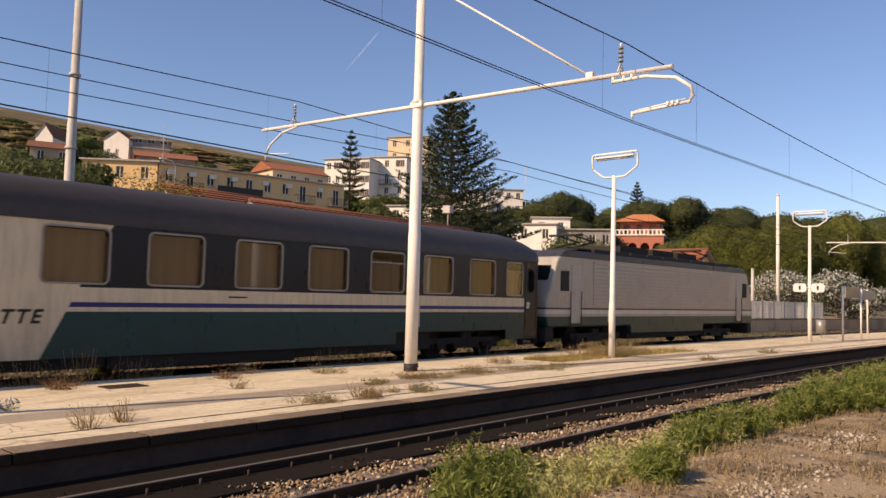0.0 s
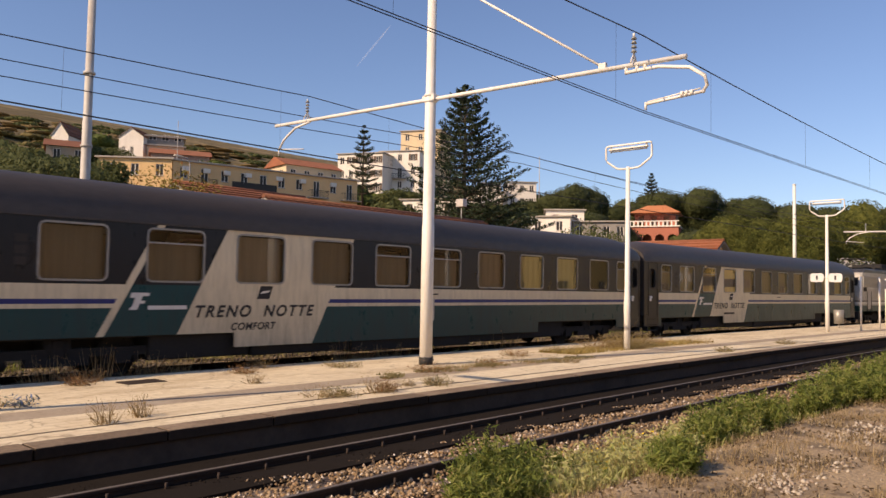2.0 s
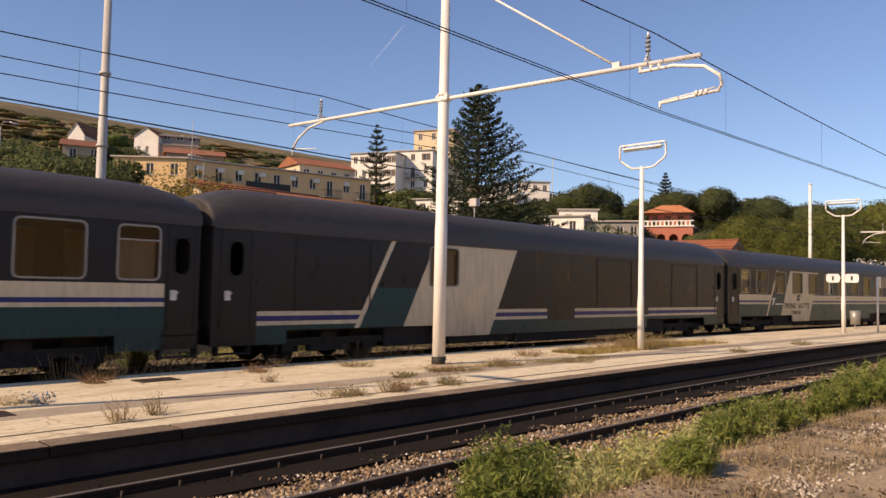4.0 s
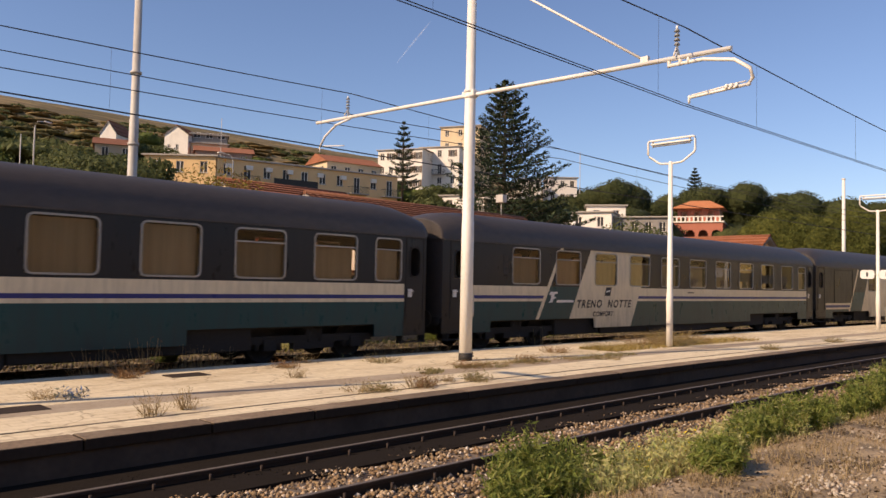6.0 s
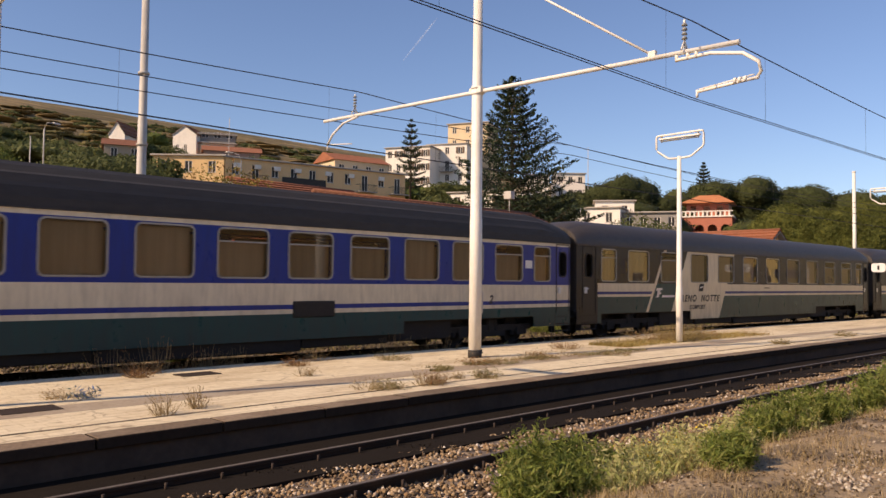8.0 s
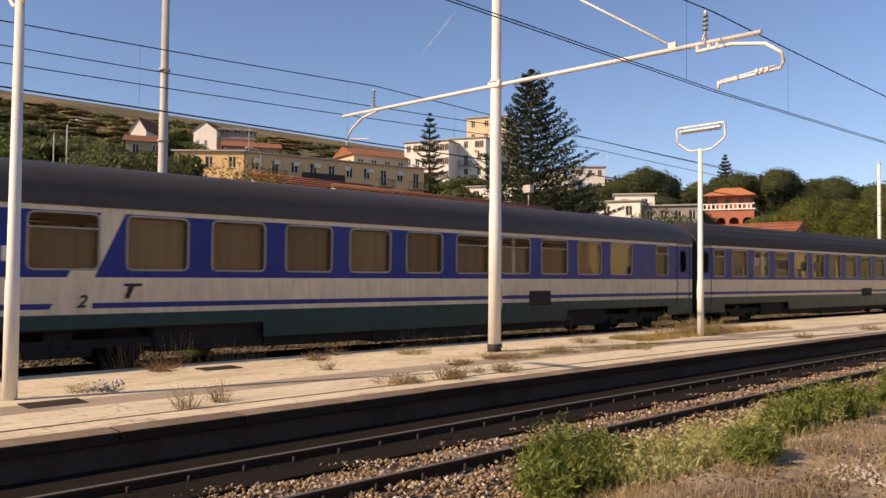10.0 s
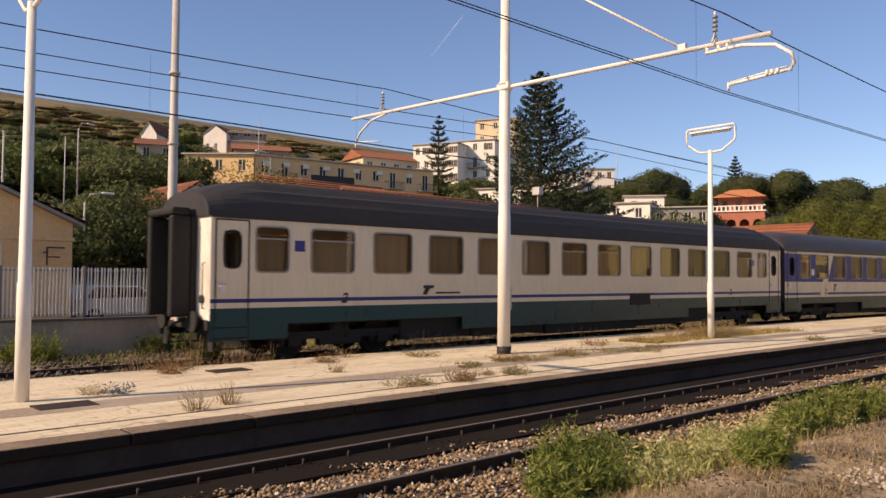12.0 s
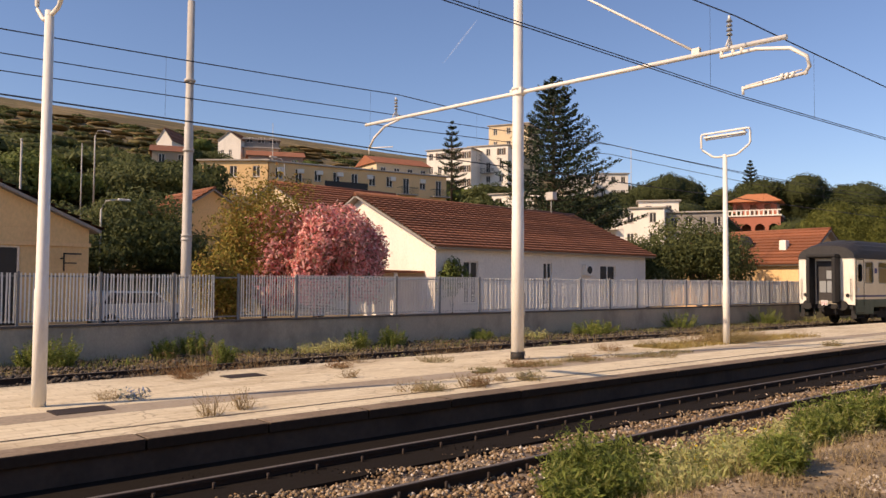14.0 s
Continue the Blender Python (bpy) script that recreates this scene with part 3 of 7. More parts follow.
# ---------------------------------------------------------------- the train
CREAM, BLUE, TEAL, DARK = (0.68, 0.585, 0.42), (0.02, 0.03, 0.16), (0.003, 0.052, 0.060), (0.010, 0.0115, 0.0145)
BRIGHT_BLUE, WHITE = (0.010, 0.03, 0.22), (0.69, 0.61, 0.46)


def band(z0, z1):
    return ((0, 1, z0), (0, -1, -z1))


def u_less(u, z, slope):
    """Where the distance behind the coach's front end is less than u at height z, growing by slope for each metre down."""
    return (1.0, -slope, 13.2 - u - slope * z)


def u_more(u, z, slope):
    return (-1.0, slope, u - 13.2 + slope * z)


def night_layers(zw, zb):
    out = [(CREAM, band(zw[0], zw[1])), (BLUE, band(*zb)), (DARK, ((0, 1, zw[1]),))]
    out += [(TEAL, (u_more(19.15, 3.33, 0.48), u_less(20.8, 3.33, 0.52), (0, -1, -2.0))),
            (CREAM, (u_more(15.44, 3.33, 0.48), u_less(19.2, 3.33, 0.49))),
            (CREAM, (u_more(20.7, 3.33, 0.52), u_less(20.86, 3.33, 0.52)))]
    out += [(DARK, (u_more(25.04, 0, 0),)), (DARK, (u_less(1.0, 0, 0),))]
    return out


M["night"] = livery("night_coach_paint", TEAL, night_layers((1.51, 2.0), (1.60, 1.70)))
M["van"] = livery("van_paint", TEAL, night_layers((1.04, 1.38), (1.14, 1.27)) + [(DARK, (u_more(12.19, 0, 0), u_less(13.8, 0, 0), (0, 1, 0.98))), (DARK, (u_more(7.1, 0, 0), u_less(7.45, 0, 0), (0, 1, 1.1)))])
blue_layers = [(WHITE, band(1.2, 1.92)), (BRIGHT_BLUE, band(1.31, 1.42)), (BRIGHT_BLUE, ((0, 1, 1.92),)), (WHITE, ((0, 1, 3.2),))]
M["blue"] = livery("blue_coach_paint", TEAL, blue_layers)
M["blue_stripe"] = livery("blue_coach_paint_with_flash", TEAL, blue_layers + [(WHITE, (u_more(21.55, 3.33, 0.44), u_less(22.0, 3.33, 0.47), (0, 1, 1.2))),
                                                                      (WHITE, (u_more(22.2, 0, 0), u_less(22.6, 0, 0), band(1.31, 1.42)[0], band(1.31, 1.42)[1]))])
M["white"] = livery("white_coach_paint", TEAL, [(WHITE, ((0, 1, 1.3),)), (BLUE, band(1.42, 1.51))], dirt=0.22)
M["roof_smooth"] = surface("sooty_roof_paint", (0.062, 0.051, 0.045), (0.044, 0.037, 0.034), 0.5, spec=0.4, fine=8, coarse=0.7, stain=(0.06, 0.043, 0.032), stain_amt=0.6, bump=0.1, stretch=(0.4, 1, 1))
M["roof_ribbed"] = surface("dark_ribbed_roof_paint", (0.042, 0.039, 0.039), (0.031, 0.029, 0.029), 0.65, spec=0.3, fine=8, coarse=0.7, stain=(0.05, 0.04, 0.035), stain_amt=0.5, bump=0.1, stretch=(0.3, 1, 1))
M["alu"] = surface("aluminium_window_frame", (0.36, 0.34, 0.31), (0.28, 0.265, 0.24), 0.45, metal=0.4, fine=30, coarse=3, bump=0.05)
M["rubber"] = surface("black_rubber", (0.014, 0.013, 0.013), (0.02, 0.018, 0.017), 0.75, fine=30, coarse=2, bump=0.2)
M["under"] = surface("underframe_grime", (0.030, 0.027, 0.025), (0.021, 0.019, 0.018), 0.85, fine=15, coarse=2, bump=0.3)
M["pane"] = glass("coach_window_glass", (0.70, 0.65, 0.57))
M["curtain"] = surface("tan_curtain", (0.60, 0.46, 0.30), (0.50, 0.385, 0.25), 0.9, fine=6, coarse=1.5, bump=0.5, dist=0.03, stretch=(4, 1, 0.1), vary=0.25)
# yellower curtain paints in the yellow light that shows in some panes
M["lit_curtain"] = surface("yellow_lit_curtain", (0.70, 0.57, 0.28), (0.62, 0.50, 0.24), 0.9, fine=6, coarse=1.5, bump=0.4, stretch=(4, 1, 0.1), vary=0.2)
M["lining"] = surface("interior_lining", (0.30, 0.26, 0.2), (0.26, 0.22, 0.17), 0.7, fine=10, coarse=1)
M["end_white"] = surface("grimy_white_end", (0.80, 0.75, 0.66), (0.72, 0.66, 0.57), 0.5, fine=8, coarse=1.5, stain=(0.42, 0.35, 0.27), stain_amt=0.5, bump=0.05, stretch=(1, 1, 0.4))
M["end_dark"] = surface("sooty_dark_end", (0.045, 0.04, 0.04), (0.035, 0.03, 0.03), 0.6, fine=8, coarse=1.5)
M["lettering"] = surface("dark_lettering", (0.016, 0.014, 0.016), (0.022, 0.019, 0.02), 0.6, bump=0)
M["plate_white"] = surface("white_enamel_plate", (0.7, 0.69, 0.66), (0.62, 0.6, 0.58), 0.45, bump=0.03)
M["blue_plate"] = surface("blue_enamel", (0.03, 0.035, 0.2), (0.025, 0.03, 0.16), 0.4, bump=0)
M["red"] = surface("red_reflective_stripe", (0.5, 0.05, 0.04), (0.42, 0.04, 0.03), 0.5, bump=0)
M["steel"] = surface("dull_steel", (0.2, 0.19, 0.18), (0.13, 0.12, 0.11), 0.5, metal=0.6, fine=20, coarse=2)


def rounded(w, h, r, n=4):
    pts = []
    for cx, cz, a0 in ((w / 2 - r, h / 2 - r, 0), (-w / 2 + r, h / 2 - r, 90), (-w / 2 + r, -h / 2 + r, 180), (w / 2 - r, -h / 2 + r, 270)):
        for k in range(n + 1):
            a = radians(a0 + 90 * k / n)
            pts.append((cx + r * math.cos(a), cz + r * math.sin(a)))
    return pts


_win = {}


def window_meshes(w, h, transom, r=0.11, mat="alu"):
    key = (round(w, 2), round(h, 2), transom, r, mat)
    if key in _win:
        return _win[key]
    bm = bmesh.new()
    o, i = rounded(w + 0.07, h + 0.07, r + 0.03), rounded(w - 0.01, h - 0.01, r)
    n = len(o)
    rows = [[bm.verts.new((x, y, z)) for x, z in pts] for pts, y in ((o, 0.004), (o, -0.014), (i, -0.014), (i, 0.06))]
    for a, b in zip(rows, rows[1:]):
        for k in range(n):
            bm.faces.new((a[k], a[(k + 1) % n], b[(k + 1) % n], b[k]))
    if transom:
        box(bm, -w / 2, w / 2, -0.012, 0.03, h * 0.24 - 0.018, h * 0.24 + 0.018)
    bmesh.ops.recalc_face_normals(bm, faces=bm.faces)
    fr = mesh_of(bm, "window", M[mat])
    bm = bmesh.new()
    bm.faces.new([bm.verts.new((x, 0.018, z)) for x, z in i])
    pn = mesh_of(bm, "pane", M["pane"])
    bm = bmesh.new()
    m = 14
    zt = h / 2 - 0.03 if not transom else h * 0.24
    vs = [[bm.verts.new((-w / 2 + 0.02 + (w - 0.04) * k / m, 0.13 + 0.02 * math.sin(k * 1.9), z)) for z in (-h / 2 - 0.05, zt)] for k in range(m + 1)]
    for a, b in zip(vs, vs[1:]):
        bm.faces.new((a[0], b[0], b[1], a[1]))
    cu = mesh_of(bm, "curtain", M["curtain"], True)
    bl = cu.copy()
    bl.materials[0] = M["lit_curtain"]
    _win[key] = (fr, pn, cu, bl)
    return _win[key]


def side_wall(y, cuts, z_lo, z_hi, thick, skirt):
    """A side of the coach with openings. cuts: (x0, x1, z0, z1); skirt(x): lower edge."""
    bm = bmesh.new()
    xs = sorted({-13.0, 13.0, *[round(c, 3) for q in cuts for c in q[:2]], *[-13.0 + 26.0 * k / 26 for k in range(27)]})
    zs = sorted({z_lo, 0.92, z_hi, *[round(c, 3) for q in cuts for c in q[2:]]})
    sg = -1 if y < 0 else 1
    for yy in (y, y - sg * thick):
        vs = {(i, j): bm.verts.new((x, yy, z)) for i, x in enumerate(xs) for j, z in enumerate(zs)}
        for i in range(len(xs) - 1):
            for j in range(len(zs) - 1):
                cx, cz = (xs[i] + xs[i + 1]) / 2, (zs[j] + zs[j + 1]) / 2
                if cz < 0.92 and skirt(cx):
                    continue
                if any(q[0] < cx < q[1] and q[2] < cz < q[3] for q in cuts):
                    continue
                bm.faces.new((vs[i, j], vs[i + 1, j], vs[i + 1, j + 1], vs[i, j + 1]))
    bmesh.ops.delete(bm, geom=[v for v in bm.verts if not v.link_faces], context="VERTS")
    return bm


def roof_bm(half, z0, rise, length, ribs, droop=0.32):
    bm = bmesh.new()
    n = 20
    st = [-length, -length + 0.12, -length + 0.35, -length + 0.8, -length + 1.4] + [-length + 1.4 + (2 * length - 2.8) * k / 12 for k in range(1, 12)]
    st += [-x for x in st[4::-1]]
    rings = []
    for x in st:
        e = length - abs(x)
        k = 1.0 if e > 1.4 else 1 - droop * (1 - e / 1.4) ** 2
        ring = []
        for j in range(n + 1):
            a = math.pi * j / n
            c, s_ = math.cos(a), math.sin(a)
            y = half * math.copysign(abs(c) ** 0.8, c)
            z = z0 + rise * k * s_ ** 0.85
            if ribs and 2 <= j <= n - 2 and j % 2 == 0 and e > 1.2:
                z += 0.05
            ring.append(bm.verts.new((x, y * (1 if e > 0.3 else 0.985), z)))
        rings.append(ring)
    for a, b in zip(rings, rings[1:]):
        for j in range(n):
            bm.faces.new((a[j], a[j + 1], b[j + 1], b[j])).smooth = not ribs
    bm.faces.new(rings[0])
    bm.faces.new(rings[-1][::-1])
    bmesh.ops.recalc_face_normals(bm, faces=bm.faces)
    return bm


def wheel_mesh():
    bm = bmesh.new()
    prof = [(0.0, 0.06), (0.12, 0.06), (0.14, 0.02), (0.38, 0.015), (0.40, 0.05), (0.455, 0.05), (0.46, -0.06), (0.485, -0.07), (0.485, -0.09), (0.4, -0.09), (0.38, -0.02), (0.0, -0.02)]
    n = 20
    rings = [[bm.verts.new((r * math.cos(2 * math.pi * k / n), -y, r * math.sin(2 * math.pi * k / n))) for k in range(n)] for r, y in prof[1:-1]]
    for a, b in zip(rings, rings[1:]):
        for k in range(n):
            bm.faces.new((a[k], a[(k + 1) % n], b[(k + 1) % n], b[k]))
    bm.faces.new(rings[0])
    bm.faces.new(rings[-1][::-1])
    bmesh.ops.recalc_face_normals(bm, faces=bm.faces)
    return mesh_of(bm, "wheel", M["under"])


WHEEL = wheel_mesh()


def bogie_mesh(base=1.28):
    bm = bmesh.new()
    for y in (-1.02, 1.02):
        box(bm, -base - 0.55, base + 0.55, y - 0.09, y + 0.09, 0.5, 0.68)
        box(bm, -0.6, 0.6, y - 0.1, y + 0.1, 0.34, 0.52)
        for x in (-base, base):
            box(bm, x - 0.17, x + 0.17, y - 0.14, y + 0.14, 0.34, 0.6)
            for d in (-0.3, 0.3):
                tube(bm, [(x + d, y, 0.34), (x + d, y, 0.62)], 0.085, 8)
        tube(bm, [(-0.16, y, 0.5), (-0.16, y, 0.9)], 0.11, 8)
        tube(bm, [(0.16, y, 0.5), (0.16, y, 0.9)], 0.11, 8)
    box(bm, -0.25, 0.25, -1.1, 1.1, 0.6, 0.85)
    return mesh_of(bm, "bogie", M["under"])


BOGIE = bogie_mesh()


def add_bogie(root, x, base=1.28, mesh=None):
    b = part("bogie", mesh or BOGIE, None, root)
    b.matrix_basis = pose(x, 0, 0)
    for dx in (-base, base):
        for y, r in ((-0.75, 0), (0.75, 180)):
            part("wheel", WHEEL, None, b).matrix_basis = pose(dx, y, 0.485, 0, 0, r)


def text_part(words, size, x, y, z, parent, italic=0.0, mat="lettering", name="lettering", spacing=1.0):
    cu = bpy.data.curves.new(name, "FONT")
    cu.body, cu.size, cu.align_x, cu.shear, cu.extrude, cu.space_character = words, size, "CENTER", italic, 0.002, spacing
    cu.offset = size * 0.03
    tmp = bpy.data.objects.new("tmp", cu)
    scene.collection.objects.link(tmp)
    me = bpy.data.meshes.new_from_object(tmp.evaluated_get(bpy.context.evaluated_depsgraph_get()))
    bpy.data.objects.remove(tmp)
    me.materials.clear()
    me.materials.append(M[mat])
    ob = part(name, me, None, parent)
    ob.matrix_basis = pose(x, y, z, 90, 0, 0)
    return ob


def coach(name, label, paint, windows, small, doors, ribs, roof_mat, end_mat, zwin, transoms, lit_panes=(), bare=(), seed=1, skirts=True, rise=0.93):
    """windows, small: (u0, u1) behind the front end; doors: (u0, u1)."""
    rng = random.Random(seed)
    root = thing(name, label, "railway coach", "coaches of the train")
    cuts = [(13.2 - b, 13.2 - a, *zwin) for a, b in windows + small]
    dwin = (2.2, 3.02)
    dcuts = [(13.2 - (a + b) / 2 - 0.19, 13.2 - (a + b) / 2 + 0.19, *dwin) for a, b in doors]
    skirt = lambda x: 5.6 < abs(x) < 11.4 if skirts else True
    for y in (-1.41, 1.41):
        part("body_side", side_wall(y, cuts + dcuts, 0.58, 3.33, 0.05, skirt), M[paint], root)
    part("roof", roof_bm(1.42, 3.33, rise, 13.05, ribs), M[roof_mat], root, "dark ribbed roof" if ribs else "smooth sooty dark roof")
    bm = bmesh.new()
    box(bm, -12.95, 12.95, -1.36, 1.36, 1.05, 1.2)
    part("floor", bm, M["lining"], root)
    for x0, x1, z0, dep in ((-5.2, -2.2, 0.34, 1.25), (-2.17, 2.57, 0.28, 1.3), (2.6, 5.3, 0.34, 1.25), (-7.7, -5.23, 0.36, 1.2), (5.33, 7.7, 0.36, 1.2), (-12.4, -7.73, 0.5, 0.55), (7.73, 12.4, 0.5, 0.55)):
        bm = bmesh.new()
        box(bm, x0, x1, -dep, dep, z0, 1.04)
        part("underframe_box", bevel(bm, 0.03), M["under"], root)
    bm = bmesh.new()
    box(bm, -12.9, 12.9, -1.3, 1.3, 0.88, 1.045)
    part("underframe", bm, M["under"], root)
    bm = bmesh.new()
    for y in (-1.425, 1.425):
        box(bm, -12.98, 12.98, y - 0.02, y + 0.02, 3.3, 3.345)
    part("gutter", bm, M[roof_mat], root)
    # ends
    for sg in (-1, 1):
        bm = bmesh.new()
        x0, x1 = sg * 12.92, sg * 13.0
        for y0, y1, z0, z1 in ((-1.40, -0.52, 1.02, 3.36), (0.52, 1.40, 1.02, 3.36), (-0.52, 0.52, 3.2, 3.5)):
            box(bm, min(x0, x1), max(x0, x1), y0, y1, z0, z1)
        part("end_wall", bevel(bm, 0.03, 2), M[end_mat], root)
        bm = bmesh.new()
        for y in (-0.62, 0.62):
            box(bm, min(sg * 12.99, sg * 13.15), max(sg * 12.99, sg * 13.15), y - 0.1, y + 0.1, 1.05, 3.36)
        box(bm, min(sg * 12.99, sg * 13.15), max(sg * 12.99, sg * 13.15), -0.72, 0.72, 3.36, 3.52)
        part("gangway", bevel(bm, 0.05, 2), M["rubber"], root, "black rubber gangway surround")
        bm = bmesh.new()
        box(bm, min(sg * 12.86, sg * 12.93), max(sg * 12.86, sg * 12.93), -0.53, 0.53, 1.1, 3.25)
        part("end_door", bm, M["end_dark"], root)
        bm = bmesh.new()
        box(bm, min(sg * 12.7, sg * 13.0), max(sg * 12.7, sg * 13.0), -1.3, 1.3, 0.82, 1.05)
        for y in (-0.875, 0.875):
            tube(bm, [(sg * 13.0, y, 1.0), (sg * 13.13, y, 1.0)], 0.1, 10)
            tube(bm, [(sg * 13.13, y, 1.0), (sg * 13.18, y, 1.0)], 0.24, 14)
        part("buffer_beam", bm, M["under"], root)
    # windows
    for k, (a, b) in enumerate(windows + small):
        tr = k in transoms or k >= len(windows)
        cx, cz = 13.2 - (a + b) / 2, (zwin[0] + zwin[1]) / 2
        for y, rz in ((-1.41, 0), (1.41, 180)):
            fr, pn, cu, bl = window_meshes(b - a - 0.02, zwin[1] - zwin[0] - 0.02, tr and y < 0)
            w = part("window", fr, None, root)
            w.matrix_basis = pose(cx, y, cz, 0, 0, rz)
            part("pane", pn, None, w).visible_shadow = False
            if k not in bare or y > 0:
                part("curtain", bl if k in lit_panes else cu, None, w)
    # doors
    for a, b in doors:
        cx = 13.2 - (a + b) / 2
        w = b - a
        for y, rz in ((-1.41, 0), (1.41, 180)):
            bm = bmesh.new()
            for x0, x1, z0, z1 in ((-w / 2, -w / 2 + 0.03, 1.0, 3.27), (w / 2 - 0.03, w / 2, 1.0, 3.27), (-w / 2, w / 2, 3.25, 3.28)):
                box(bm, x0, x1, -0.012, 0.004, z0, z1)
            box(bm, -w / 2 + 0.02, w / 2 - 0.02, -0.006, 0.002, 0.62, 0.66)
            d = part("door", bm, M["rubber"], root, "coach door seam and seal")
            d.matrix_basis = pose(cx, y, 0, 0, 0, rz)
            fr, pn, cu, bl = window_meshes(0.36, 0.8, False, 0.16, "rubber")
            q = part("door_window", fr, None, d)
            q.matrix_basis = pose(0, 0, 2.61)
            part("handle", _handle(), None, d, "pale door handle plate").matrix_basis = pose(-w * 0.28, -0.02, 1.75)
            bm = bmesh.new()
            for z in (0.38, 0.62, 0.86):
                box(bm, -0.4, 0.4, 0.0, 0.25, z, z + 0.03)
            for x in (-0.41, 0.41):
                box(bm, x - 0.015, x + 0.015, 0.0, 0.25, 0.36, 1.0)
            part("step", bm, M["under"], d)
    for x in (-9.5, 9.5):
        add_bogie(root, x)
    return root


_hd = []


def _handle():
    if not _hd:
        bm = bmesh.new()
        box(bm, -0.07, 0.07, -0.012, 0.012, -0.11, 0.11)
        tube(bm, [(-0.1, -0.03, 0.03), (0.1, -0.03, 0.06)], 0.015, 6)
        _hd.append(mesh_of(bm, "handle", M["plate_white"]))
    return _hd[0]


def bar(parent, x0, x1, z0, z1, mat, name="marking", y=-1.416, label=""):
    bm = bmesh.new()
    box(bm, x0, x1, y - 0.002, y + 0.003, z0, z1)
    return part(name, bm, M[mat], parent, label)


def slanted(parent, pts, mat, name="emblem", y=-1.416, label=""):
    bm = bmesh.new()
    prism(bm, pts, "y", y - 0.003, y + 0.002)
    return part(name, bm, M[mat], parent, label)


def night_coach(name, label, words, seed, lit_panes=(), transoms=(), bare=(), small=((1.13, 2.02), (23.97, 24.83))):
    wins = [(21.94 - 2.142 * k, 23.24 - 2.142 * k) for k in range(10)]
    c = coach(name, label, "night", wins, list(small), [(0.28, 0.95), (25.15, 25.9)], False, "roof_smooth", "end_dark", (2.08, 3.21), transoms, lit_panes, bare, seed)
    xm = 13.2 - 18.4
    if words:
        text_part("TRENO  NOTTE", 0.375, xm, -1.413, 1.29, c, 0.28, spacing=1.26)
    if words > 1:
        text_part("COMFORT", 0.235, xm - 0.08, -1.413, 0.98, c, 0.2, spacing=1.1)
    elif words:
        bar(c, xm - 0.55, xm + 0.55, 1.0, 1.09, "wire", label="unreadable small lettering")
    slanted(c, [(xm + 0.0, 1.70), (xm + 0.34, 1.70), (xm + 0.44, 2.01), (xm + 0.10, 2.01)], "lettering", label="dark slanted emblem plate")
    slanted(c, [(xm + 0.10, 1.82), (xm + 0.33, 1.86), (xm + 0.35, 1.91), (xm + 0.13, 1.88)], "plate_white", y=-1.42)
    xe = 13.2 - 21.27
    slanted(c, [(xe - 0.2, 1.47), (xe - 0.02, 1.47), (xe + 0.04, 1.6), (xe + 0.14, 1.6), (xe + 0.16, 1.66), (xe + 0.06, 1.66), (xe + 0.1, 1.76), (xe + 0.24, 1.76), (xe + 0.25, 1.83), (xe - 0.14, 1.83), (xe - 0.17, 1.72), (xe - 0.06, 1.72), (xe - 0.12, 1.55)], "plate_white", label="white operator emblem")
    bar(c, xe + 0.22, xe + 1.1, 1.47, 1.555, "plate_white", label="small white operator lettering, unreadable")
    for k in range(3):
        bar(c, 13.2 - 23.67, 13.2 - 23.45, 2.35 + 0.22 * k, 2.5 + 0.22 * k, "wire", label="grey unreadable data panel")
    bar(c, 13.2 - 1.2 - 11.5, 13.2 - 1.2 - 11.0, 1.83, 1.87, "lettering", label="unreadable running number")
    return c


def number(parent, u, z, size=0.34):
    return text_part("2", size, 13.2 - u, -1.416, z, parent, 0.3, name="class_number")


M["door_grey"] = surface("grey_door_paint", (0.30, 0.32, 0.33), (0.24, 0.25, 0.26), 0.5, bump=0.05)


